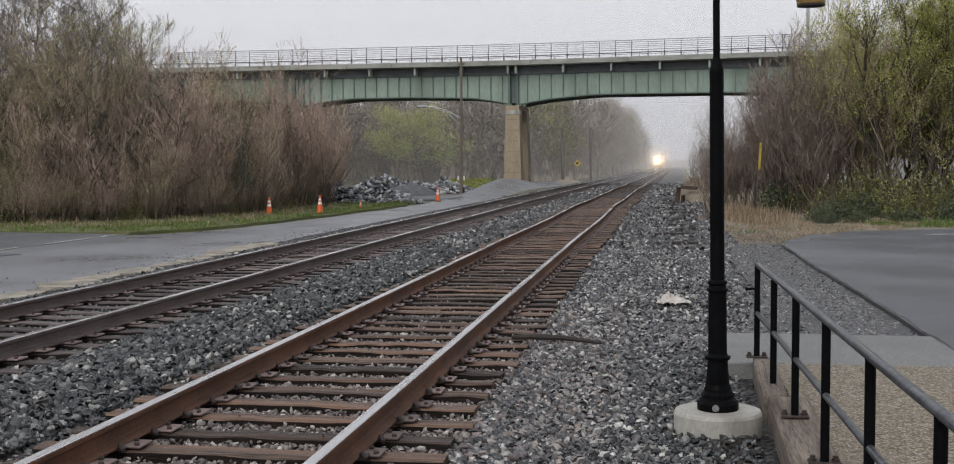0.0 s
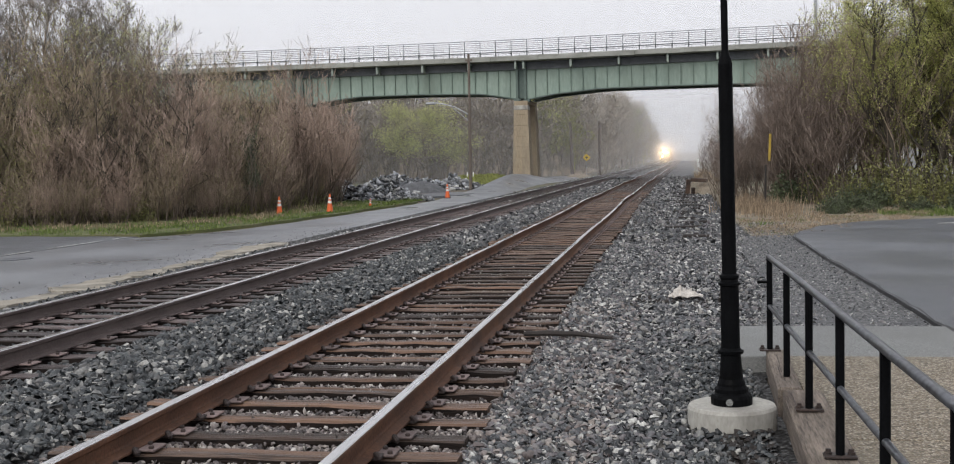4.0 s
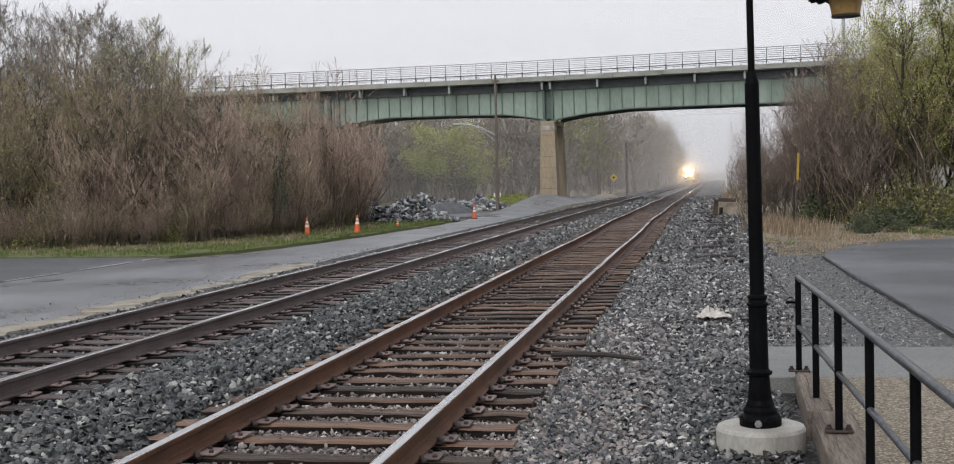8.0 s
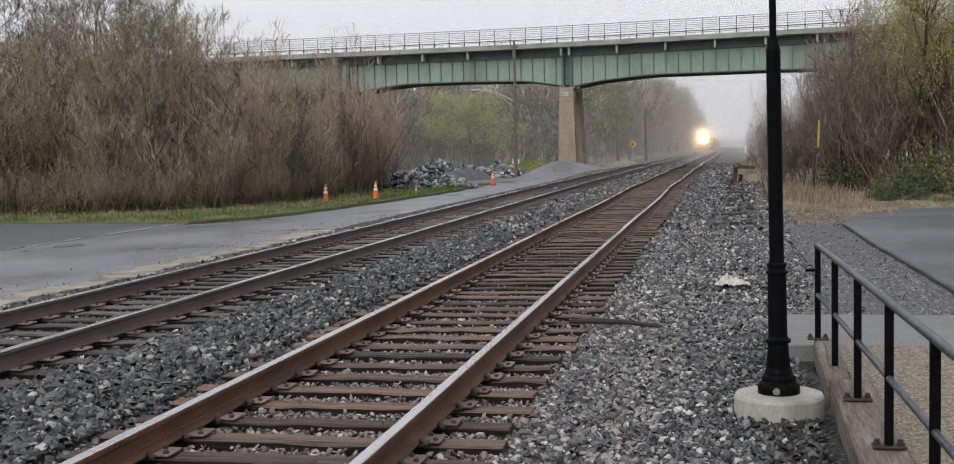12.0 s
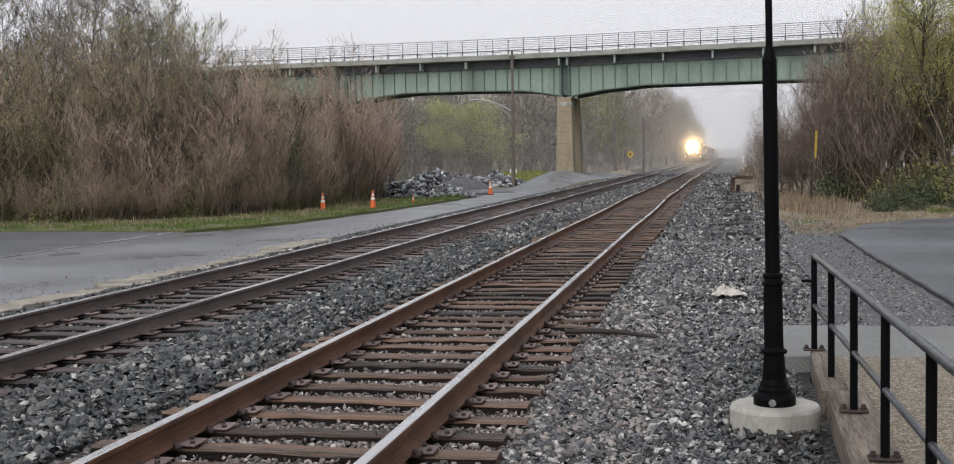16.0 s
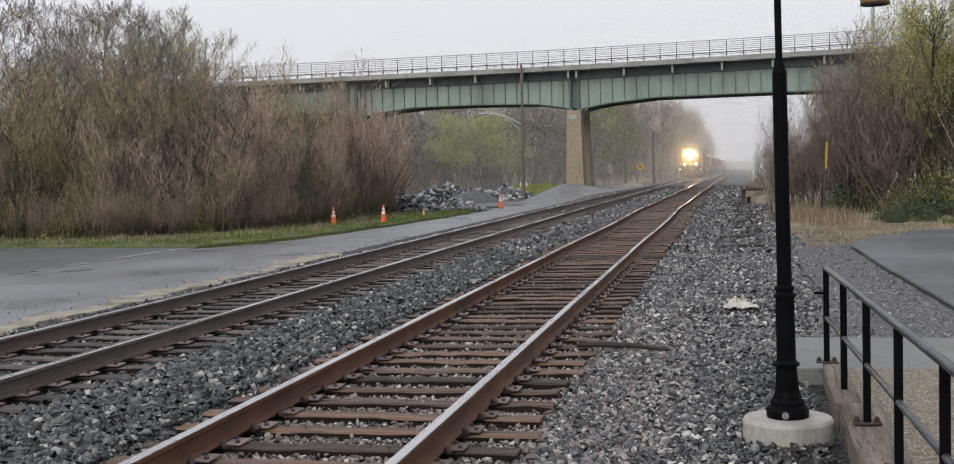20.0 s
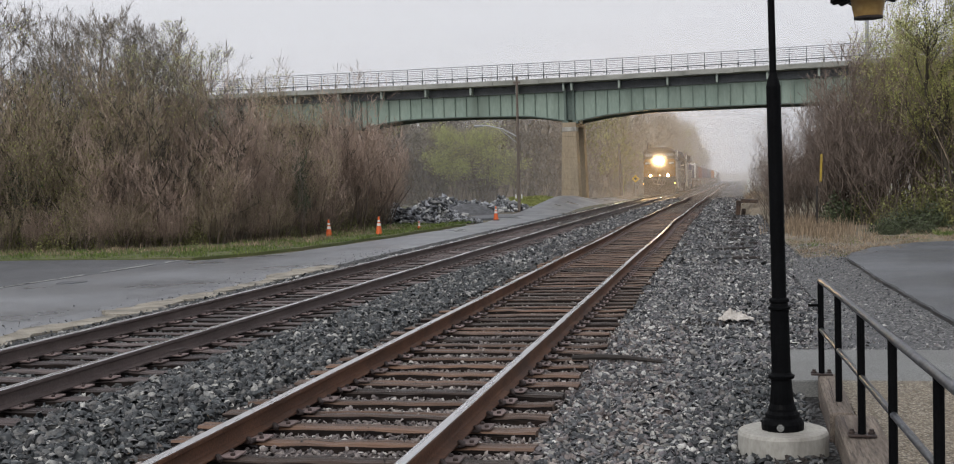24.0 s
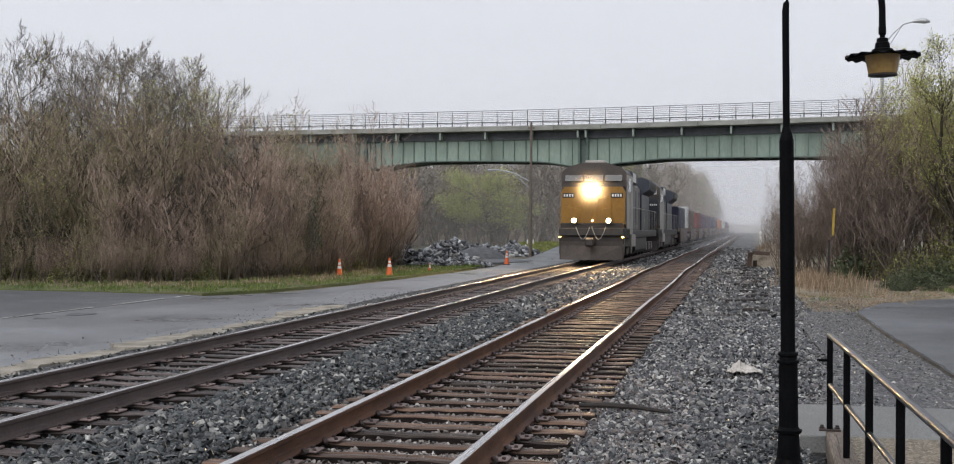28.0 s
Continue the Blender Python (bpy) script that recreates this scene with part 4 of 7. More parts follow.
for (x, y, s, w) in ((-13.47, 22.3, 0.28, 0.40), (-14.47, 21.9, 0.10, 0.50)):
    tar = Build()
    tar.prism([(x + s * math.cos(a) * (1 + 0.18 * math.sin(3 * a)), y + w * math.sin(a)) for a in np.linspace(0, 2 * math.pi, 20)[:-1]], -0.12, -0.094)
    tagged(part("asphalt_patch", tar, M["asphalt_new"]), "dark tar patch on the road", "road patch", kind="structure")
# sandy grit along the near edge of the road
rng = random.Random(9)
for i in range(16):
    y = 8.6 + i * 1.15 + rng.uniform(-0.3, 0.3)
    x = -9.0 + rng.uniform(-0.20, 0.15)
    sx, sy = rng.uniform(0.22, 0.52), rng.uniform(0.55, 1.0)
    o = [(x + sx * math.cos(a) * rng.uniform(0.75, 1.15), y + sy * math.sin(a) * rng.uniform(0.85, 1.1)) for a in np.linspace(0, 2 * math.pi, 26)[:-1]]
    slab("sand_patch", M["sand"], o, -0.088 + 0.0009 * i, 0.06, "pale sandy grit along the road edge", "sand")

# lot on the right
slab("gravel_lot", M["lot_gravel"], [(0.86, 11.4), (0.95, 11.4), (2.75, 11.4), (2.75, 20), (2.8, 25.8), (2.3, 26.3), (1.6, 26.0), (1.3, 22), (1.35, 16)], -0.012, 0.15,
     "grey compacted gravel strip beside the car park", "gravel")
lot = [(2.62, -12)] + edge_line([(2.62, 2.0), (2.70, 10.9), (2.66, 15.8), (2.58, 20.2), (2.60, 25.2), (2.85, 26.6), (3.5, 28.6), (4.75, 30.4), (7.5, 31.8), (12, 32.8), (60, 36)], 0.03, 10, 0.6) + [(60, -12)]
slab("car_park", M["asphalt_new"], lot, 0.035, 0.20, "smooth dark asphalt car park", "car park")
# added strip: the shadow line at the asphalt edge is in its colour
seam = [(2.62, 2.0), (2.70, 10.9), (2.66, 15.8), (2.58, 20.2), (2.60, 25.2), (2.85, 26.6), (3.5, 28.6), (4.75, 30.4)]
rng = random.Random(131)
tar, line_ = Build(), edge_line(seam, 0.03, 131, 0.35)
for x, y in line_:
    a, c = rng.uniform(0.01, 0.05), rng.uniform(0.0, 0.02)
    tar.v += [(x - a, y, -0.02), (x - a * 0.8, y, 0.030), (x + c, y, 0.0385), (x + c + 0.01, y, 0.0)]
tar.f = [(k * 4 + j + 1, k * 4 + j, k * 4 + j + 4, k * 4 + j + 5) for k in range(len(line_) - 1) for j in range(3)]
tagged(part("tar_seam", tar, M["tar"]), "dark crumbling asphalt edge with its crack's shadow in the colour", "asphalt edge", kind="structure")
slab("parking_line", M["road_paint"], [(6.3, 29.1), (7.6, 29.45), (7.6, 29.56), (6.3, 29.21)], 0.041, 0.02, "white painted parking line", "road marking")
walk_slab = thing("walkway", "exposed aggregate concrete walkway with a smooth edge strip", "walkway", kind="structure")
for i, (ya, yb) in enumerate(((-3.0, 0.6), (0.62, 3.7), (3.715, 6.66), (6.675, 9.6))):
    part("slab", Build().box(1.80, (ya + yb) / 2, 0.0, 1.66, yb - ya, 0.16, 0.01), M["aggregate"], walk_slab)
for xa, xb in ((0.62, 2.64),):
    part("edge_strip", Build().box((xa + xb) / 2, 10.52, -0.008, xb - xa, 1.80, 0.16, 0.01), M["strip"], walk_slab, "smooth grey concrete strip")

# ---------- retaining timbers and railing ----------
def bolt(b, x, y, z, r=0.016):
    b.lathe([(r * 1.3, 0), (r * 1.3, 0.012), (r * 0.9, 0.014), (r * 0.9, 0.028), (r * 0.4, 0.030)], x, y, z, 8)


def timber(x, y0, y1, w, top, lean):
    t = thing("timber", "weathered cracked wooden retaining beam", "timber", at=(x, y0, 0), turn=lean)
    L = y1 - y0
    b = Build().box(0, L / 2, top - 0.16, w, L, 0.32, 0.018)
    part("beam", b, M["timber"], t)
    rng = random.Random(int(y0 * 10))
    for i in range(5):
        yy, xx = rng.uniform(0.2, L - 0.3), rng.uniform(-w * 0.35, w * 0.35)
        part("crack", Build().box(xx, yy, top + 0.0005, 0.006, rng.uniform(0.15, 0.5), 0.003), M["spike"], t)
    return t


timber(0.865, 7.95, 9.62, 0.165, 0.13, -1.6)
timber(0.800, 1.0, 7.93, 0.27, 0.125, -1.2)
timber(0.696, -4.0, 0.98, 0.27, 0.125, -1.2)

railing = thing("railing", "black painted steel pipe railing with worn handrail", "railing")
def rail_x(y):
    return 0.855 + (9.55 - y) * 0.024
posts = [9.55, 8.39, 7.22, 6.04, 4.86, 3.68, 2.50, 1.32, 0.14, -1.04, -2.22]
for i, y in enumerate(posts):
    x = rail_x(y)
    p = part("post", Build().tube([(x, y, 0.13 if i != 1 else 0.02), (x, y, 0.89)], 0.024, 12), M["black_paint"], railing, smooth=False)
    if i != 1:
        part("base_plate", Build().box(x, y, 0.138, 0.17, 0.10, 0.014, 0.003), M["iron_rust"], p)
        for sx in (-0.06, 0.06):
            nb_ = Build()
            bolt(nb_, x + sx, y + 0.01, 0.145)
            part("bolt", nb_, M["iron_rust"], p)
part("handrail", Build().tube([(rail_x(y), y, 0.90 + 0.004 * math.sin(y)) for y in (9.60, 8, 6, 4, 2.3, 0, -2.25)], 0.0225, 14), M["worn_rail"], railing, smooth=True)
part("mid_rail", Build().tube([(rail_x(y), y, 0.50) for y in (9.55, 6, 2.3, -2.25)], 0.019, 12), M["worn_rail"], railing, smooth=True)
part("stub", Build().tube([(rail_x(9.55) - 0.10, 9.55, 0.70), (rail_x(9.55), 9.55, 0.70)], 0.012, 8), M["black_paint"], railing)

# ---------- lamp post with hanging lantern ----------
lamp = thing("lamp_post", "black cast-iron lamp post with amber lantern on concrete footing", "lamp post", at=(0.450, 7.55, 0))
lamp.matrix_basis = pose(0.450, 7.55, 0, 0, -0.65, 0)
part("footing", Build().lathe([(0.290, -0.25), (0.290, 0.075), (0.280, 0.095), (0.262, 0.10)], n=48), M["concrete"], lamp, "round pale concrete footing", smooth=False)
part("base", Build().lathe([(0.135, 0.10), (0.137, 0.145), (0.128, 0.165), (0.110, 0.180), (0.108, 0.205), (0.092, 0.225), (0.090, 0.24), (0.078, 0.27), (0.070, 0.36), (0.066, 0.43),
                            (0.082, 0.437), (0.086, 0.455), (0.070, 0.463), (0.062, 0.475), (0.061, 0.60), (0.060, 0.885)], n=24), M["black_paint"], lamp)
part("collar", Build().lathe([(0.060, 0.885), (0.072, 0.892), (0.072, 0.905), (0.058, 0.912), (0.055, 0.93), (0.064, 0.94), (0.064, 0.955), (0.050, 0.965)], n=24), M["black_paint"], lamp)
part("shaft", Build().lathe([(0.047, 0.96), (0.046, 2.34), (0.044, 2.35), (0.024, 2.425)], n=24), M["black_paint"], lamp)
part("upper_pole", Build().tube([(0, 0, 2.42), (0, 0, 3.19)], 0.0225, 16), M["black_paint"], lamp)
arm = [(0.30 - 0.30 * math.cos(a), 0, 3.18 + 0.29 * math.sin(a)) for a in np.linspace(0.0, math.pi, 18)]
part("arm", Build().tube(arm, 0.021, 12), M["black_paint"], lamp)
LX = 0.60
part("stem", Build().lathe([(0.021, 3.19), (0.021, 3.06), (0.024, 3.055), (0.024, 3.01), (0.017, 3.0), (0.017, 2.985), (0.035, 2.98), (0.037, 2.955), (0.045, 2.95), (0.048, 2.915), (0.066, 2.91), (0.070, 2.885)][::-1], LX, 0, 0, 18), M["black_paint"], lamp)
shade, seg = Build(), 96
for r, h in ((0.06, 2.892), (0.13, 2.880), (0.23, 2.868), (0.23, 2.860), (0.13, 2.872), (0.06, 2.884)):
    for i in range(seg):
        a = 2 * math.pi * i / seg
        rip = 0.009 * math.sin(16 * a) * max(0.0, (r - 0.08) / 0.15)
        shade.v.append((LX + r * math.cos(a), r * math.sin(a), h + rip))
for k in range(5):
    shade.f += [(k * seg + (i + 1) % seg, k * seg + i, (k + 1) * seg + i, (k + 1) * seg + (i + 1) % seg) for i in range(seg)]
part("shade", shade, M["black_paint"], lamp, "scalloped black metal shade", smooth=True)
part("globe", Build().lathe([(0.083, 2.745), (0.088, 2.755), (0.110, 2.87)], LX, 0, 0, 28), M["amber_glass"], lamp, "amber glass bowl")
part("globe_rim", Build().lathe([(0.090, 2.739), (0.091, 2.752), (0.080, 2.752), (0.079, 2.739)], LX, 0, 0, 28), M["iron_rust"], lamp)
part("label_plate", Build().lathe([(0.022, 0), (0.024, 0.003), (0.0, 0.006)], m=pose(-0.02, -0.137, 0.132, 90, 0, 0), n=10), M["strip"], lamp)

# ---------- litter on the stones ----------
rag = Build()
rng = random.Random(21)
N = 13
for i in range(N):
    for j in range(7):
        u, v = i / (N - 1), j / 6
        x, y = 0.02 + 0.40 * u + rng.uniform(-0.025, 0.025), 14.28 + 0.30 * v + 0.12 * u + rng.uniform(-0.02, 0.02)
        rag.v.append((x, y, bed_z(x, y) + 0.06 + 0.18 * max(0, math.sin(u * 3.1 + 2 * v) * math.sin(u * 7) * 0.5 + 0.5) * max(0, math.sin(u * 3.1) * math.sin(v * 3.0)) * rng.uniform(0.5, 1.2) + rng.uniform(0, 0.03)))
rag.f = [(i * 7 + j, (i + 1) * 7 + j, (i + 1) * 7 + j + 1, i * 7 + j + 1) for i in range(N - 1) for j in range(6) if not (i in (0, N - 2) and j in (0, 5))]
ragob = part("discarded_rag", rag, M["rag"])
tagged(ragob, "crumpled dirty white cloth lying on the ballast", "rag")
sol = ragob.modifiers.new("thick", "SOLIDIFY")
sol.thickness = 0.008
st = Build().tube([(-1.38, 11.10, 0.030), (-1.15, 11.03, 0.050), (-0.85, 10.98, 0.050), (-0.50, 10.86, 0.028)], [0.024, 0.030, 0.026, 0.016], 7)
tagged(part("fallen_stick", st, M["stick"]), "dark wet fallen stick lying on the ballast", "stick")
for x, y, s in ((-1.02, 16.2, 0.075), (-0.3, 12.4, 0.05)):
    o = stones("pale_stone", 1, x - 0.01, x + 0.01, y - 0.01, y + 0.01, s * 2.0, M["rubble_pale"], "single pale stone on the ballast", int(y * 10))

# ---------- traffic cones ----------
def cone_thing(h):
    c = thing("traffic_cone", "orange traffic cone with a white collar standing by the road", "traffic cone", group="cones along the road")
    part("cone", Build().lathe([(0.185 * h, 0.035 * h), (0.175 * h, 0.06 * h), (0.115 * h, 0.50 * h)], n=18), M["cone_orange"], c)
    part("collar", Build().lathe([(0.116 * h, 0.50 * h), (0.093 * h, 0.64 * h)], n=18), M["cone_white"], c, "white reflective collar")
    part("neck", Build().lathe([(0.092 * h, 0.64 * h), (0.083 * h, 0.71 * h)], n=18), M["cone_orange"], c)
    part("upper_collar", Build().lathe([(0.084 * h, 0.71 * h), (0.068 * h, 0.82 * h)], n=18), M["cone_white"], c, "white reflective collar")
    part("tip", Build().lathe([(0.067 * h, 0.82 * h), (0.045 * h, 0.97 * h), (0.03 * h, h), (0.0, h)], n=18), M["cone_orange"], c)
    part("foot", Build().box(0, 0, 0.025 * h, 0.46 * h, 0.46 * h, 0.05 * h, 0.01 * h), M["rubber"], c, "black rubber foot")
    return c


c1 = cone_thing(0.71)
c1.matrix_basis = pose(-14.55, 42.3, ground_z(-14.5, 42) + 0.02, 2, 0, 10)
copy_thing(c1, pose(-12.85, 43.2, -0.10, 0, 1, 30))
c3 = cone_thing(0.71)
c3.matrix_basis = pose(-11.15, 58.3, road_z(58) + 0.002, 0, 0, 5)
c4 = cone_thing(0.38)
tagged(c4, "small orange traffic cone on the grass")
c4.matrix_basis = pose(-12.55, 48.2, -0.13, 0, 0, 0)

# ---------- bridge ----------
bridge = thing("road_bridge", "green steel girder road bridge with concrete deck and metal railing", "bridge", at=(-12.0, BRIDGE_Y, 0), turn=-2.6)
SPANS = [[(-37, 6.8), (-35, 7.15), (-32, 7.36), (-24, 7.34), (-21, 7.15), (-18.55, 6.72)],
         [(-18.45, 6.70), (-17.4, 6.93), (-16.3, 7.13), (-13.6, 7.38), (-8.4, 7.38), (-3.3, 7.26), (-1.5, 6.98), (-0.45, 6.78)],
         [(0.45, 6.70), (2.7, 7.08), (6.6, 7.42), (16, 7.44), (22, 7.36), (25.5, 7.02), (27.4, 6.72)],
         [(27.5, 6.72), (30, 7.1), (34, 7.4), (46, 7.4), (60, 7.4)]]


def bottom(u):
    for sp in SPANS:
        for (a, za), (b_, zb) in zip(sp, sp[1:]):
            if a <= u <= b_:
                return za + (zb - za) * (u - a) / (b_ - a)
    return 6.75


def grade(u):
    """The deck climbs slightly past the pier."""
    return 0.0062 * (u + math.sqrt(u * u + 30)) - 0.02


def deck_run(y0, y1, z0, z1, ua=-37.0, ub=60.0, step=4.0):
    """A bar of the deck that follows its grade."""
    b, us = Build(), np.linspace(ua, ub, int((ub - ua) / step) + 1)
    for u in us:
        g = grade(u)
        b.v += [(u, y0, z0 + g), (u, y1, z0 + g), (u, y1, z1 + g), (u, y0, z1 + g)]
    for i in range(len(us) - 1):
        b.f += [(i * 4 + (k + 1) % 4, i * 4 + k, i * 4 + 4 + k, i * 4 + 4 + (k + 1) % 4) for k in range(4)]
    b.f += [(0, 1, 2, 3), tuple(len(us) * 4 - 4 + k for k in (3, 2, 1, 0))]
    return b


for gy_, first in ((0.0, True), (3.8, False)):
    for sp in SPANS:
        top = [(u, 9.52 + grade(u)) for u in np.linspace(sp[-1][0], sp[0][0], 7)]
        g = part("girder", Build().prism(sp + top, gy_ - 0.02, gy_ + 0.02, "y"), M["girder"], bridge, "pale green painted steel girder")
        fl = Build()
        us = np.linspace(sp[0][0], sp[-1][0], 24)
        for u in us:
            z = bottom(u)
            fl.v += [(u, gy_ - 0.24, z - 0.07), (u, gy_ + 0.24, z - 0.07), (u, gy_ + 0.24, z + 0.01), (u, gy_ - 0.24, z + 0.01)]
        for i in range(len(us) - 1):
            for a, b_ in ((0, 1), (1, 2), (2, 3), (3, 0)):
                fl.f.append((i * 4 + b_, i * 4 + a, i * 4 + 4 + a, i * 4 + 4 + b_))
        part("bottom_flange", fl, M["girder_dark"], g, "dark green bottom flange")
        if first:
            u = sp[0][0] + (0.95 if sp[0][0] < -10 else 0.70)
            while u < min(sp[-1][0], 34):
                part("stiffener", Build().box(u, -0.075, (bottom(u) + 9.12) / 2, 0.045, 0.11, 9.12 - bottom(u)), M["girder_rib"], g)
                u += 0.975
for u in [-0.3 - 3.88 * k for k in range(10)] + [0.36 + 3.84 * k for k in range(12)]:
    z = grade(u)
    br = Build().box(u, -0.62, 9.66 + z, 0.14, 1.1, 0.14, 0.02)
    br.prism([(-1.12, 9.60 + z), (-0.10, 9.05 + z), (-0.10, 9.60 + z)], u - 0.05, u + 0.05, "x")
    br.box(u, -1.08, 9.44 + z, 0.17, 0.12, 0.68, 0.02)
    part("bracket", br, M["bracket"], bridge, "pale grey-green deck bracket")
for u in (-0.34, 0.34, -18.9, -18.15, -19.7):
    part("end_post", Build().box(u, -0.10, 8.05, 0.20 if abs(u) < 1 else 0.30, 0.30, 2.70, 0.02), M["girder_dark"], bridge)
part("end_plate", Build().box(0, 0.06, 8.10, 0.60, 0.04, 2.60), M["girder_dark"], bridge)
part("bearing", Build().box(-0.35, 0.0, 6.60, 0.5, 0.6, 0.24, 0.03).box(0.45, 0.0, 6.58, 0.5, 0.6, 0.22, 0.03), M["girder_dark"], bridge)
# dark bar: the shade below the deck overhang is put into its colour
part("shaded_haunch", deck_run(-0.22, 0.10, 9.10, 9.72), M["bridge_rail"], bridge, "dark haunch under the deck, the overhang's shade in its colour")
deck = part("deck", deck_run(-1.18, 9.8, 9.74, 10.06), M["fascia"], bridge, "stained concrete deck slab")
for k in range(25):
    u = -37 + k * 3.86 + 1.93
    part("fascia_panel", Build().box(u, -1.26, 9.95 + grade(u), 3.84, 0.16, 0.38, 0.02), M["fascia"], deck)
part("kerb", deck_run(-1.22, -0.80, 10.05, 10.17), M["fascia"], deck)
part("back_kerb", deck_run(9.4, 9.8, 10.05, 10.35), M["fascia"], deck)
STATIONS = list(np.linspace(-37, 46, 22))
bridge_rail = part("bridge_railing", Build().tube([(u, -1.0, 11.46 + grade(u)) for u in STATIONS], 0.024, 6), M["bridge_rail"], bridge, "dark metal bridge railing")
for z, r in ((10.50, 0.042), (10.70, 0.022), (10.86, 0.014), (10.99, 0.016), (11.14, 0.014), (11.30, 0.020)):
    part("rail_bar", Build().tube([(u, -1.0, z + grade(u)) for u in STATIONS], r, 6), M["bridge_rail"], bridge_rail)
pm = Build().box(0, -1.0, 10.36, 0.09, 0.09, 0.50, 0.01).tube([(0, -1.0, 10.55), (0, -0.98, 11.2), (0, -1.03, 11.47)], 0.026, 6).mesh("rail_post", M["bridge_rail"])
for u in np.arange(-36.63, 46, 1.286):
    part("rail_post", pm, None, bridge_rail).matrix_basis = pose(u, 0, grade(u))
back = part("back_railing", Build().tube([(u, 9.6, 11.36 + grade(u)) for u in STATIONS], 0.022, 6), M["bridge_rail"], bridge)
for z in (10.55, 10.8, 11.1):
    part("rail_bar", Build().tube([(u, 9.6, z + grade(u)) for u in STATIONS], 0.024, 6), M["bridge_rail"], back)
for u in np.arange(-36, 46, 1.9):
    part("rail_post", pm, None, back).matrix_basis = pose(u, 10.6, grade(u) - 0.10)


def pier_at(u, name="pier"):
    p = part(name, Build().box(u, 1.9, 6.42, 1.12, 4.9, 0.30, 0.03), M["pier"], bridge, "stained tan concrete pier")
    part("cap_band", Build().box(u, -0.02, 6.02, 1.17, 1.17, 0.36, 0.03), M["concrete"], p, "pale weathered concrete band")
    for yy in (0.0, 3.8):
        prof, n = [], 8
        for k in range(n):
            za, zb = -0.6 + (6.3 + 0.6) * k / n, -0.6 + (6.3 + 0.6) * (k + 1) / n - 0.04
            wa, wb = 0.76 - 0.20 * k / n, 0.76 - 0.20 * (k + 1) / n
            prof += [(wa * 1.4142, za), (wb * 1.4142, zb), (wb * 1.4142 - 0.03, zb + 0.01), (wb * 1.4142 - 0.03, zb + 0.03)]
        part("column", Build().lathe(prof, n=4, m=pose(u, yy, 0, 0, 0, 45)), M["pier"], p)


pier_at(0.0)
pier_at(-18.5)
pier_at(27.45)

# street lamp standing on the bridge
bl = thing("bridge_lamp", "tall grey street lamp with a curved arm on the bridge", "street lamp", at=(11.2, 95.2, 9.85))
part("pole", Build().tube([(0, 0, 0.0), (0, 0, 6.2)], [0.17, 0.11], 8), M["galvanised"], bl)
part("arm", Build().tube([(0, 0, 6.0), (0.8, 0, 7.0), (1.5, 0, 7.65), (2.3, 0, 7.85)], 0.05, 6), M["galvanised"], bl)
part("brace", Build().tube([(0, 0, 5.3), (1.4, 0, 7.5)], 0.04, 6), M["galvanised"], bl)
part("lamp_head", Build().tube([(2.2, 0, 7.84), (2.6, 0, 7.88), (3.1, 0, 7.86), (3.45, 0, 7.80)], [0.09, 0.17, 0.21, 0.08], 10), M["galvanised"], bl)

# ---------- poles and signs ----------
up = thing("utility_pole", "wooden utility pole with a street light arm", "utility pole", at=(-11.95, 70.0, -0.2))
part("pole", Build().tube([(0, 0, 0), (0.02, 0, 4.0), (0.04, 0, 8.35)], [0.095, 0.085, 0.07], 10), M["pole_wood"], up)
part("lamp_arm", Build().tube([(0, 0, 4.75), (-0.9, 0, 5.25), (-1.7, 0, 5.45), (-2.1, 0, 5.5)], 0.035, 8), M["galvanised"], up)
part("brace", Build().tube([(0, 0, 4.35), (-1.0, 0, 5.2)], 0.025, 6), M["galvanised"], up)
part("lamp_head", Build().box(-2.35, 0, 5.48, 0.62, 0.22, 0.14, 0.05), M["galvanised"], up)
part("crossbar", Build().box(0.04, 0, 8.0, 0.42, 0.10, 0.12, 0.01), M["pole_wood"], up)
for sx in (-0.16, 0.20):
    part("marker_board", Build().box(sx, -0.12, 1.15, 0.07, 0.03, 0.26, 0.01), M["board_white"], up, "small white marker board")
for x, y, h, lean in ((-11.45, 128, 5.9, 1.5), (-9.05, 136, 6.2, 0), (-12.2, 200, 5.2, 0), (-12.0, 240, 5.6, 0.5), (-12.2, 285, 5.5, 0)):
    t = thing("line_pole", "dark bare wooden line pole beside the track", "utility pole", at=(x + shift(y), y, -0.2), group="line poles")
    part("pole", Build().tube([(0, 0, 0), (-h * math.sin(radians(lean)), 0, h)], [0.17, 0.13], 8), M["pole_wood"], t)
dia = thing("warning_sign", "yellow diamond warning sign on a post", "road sign", at=(-9.35, 132, 0))
part("plate", Build().box(0, 0, 0, 0.62, 0.03, 0.62, 0.01, pose(0, 0, 1.9, 0, 45, 0)), M["sign_yellow"], dia)
part("border", Build().box(0, -0.018, 0, 0.24, 0.012, 0.24, 0.0, pose(0, 0, 1.9, 0, 45, 0)), M["black_paint"], dia, "black symbol on the sign")
part("post", Build().tube([(0, 0.04, -0.2), (0, 0.04, 1.9)], 0.04, 6), M["galvanised"], dia)
mk = thing("marker_post", "rusty steel post with a bent yellow marker strip", "marker post", at=(2.98, 38.2, -0.17))
part("post", Build().tube([(0, 0, 0), (0.03, 0, 1.6)], 0.036, 6), M["stick"], mk)
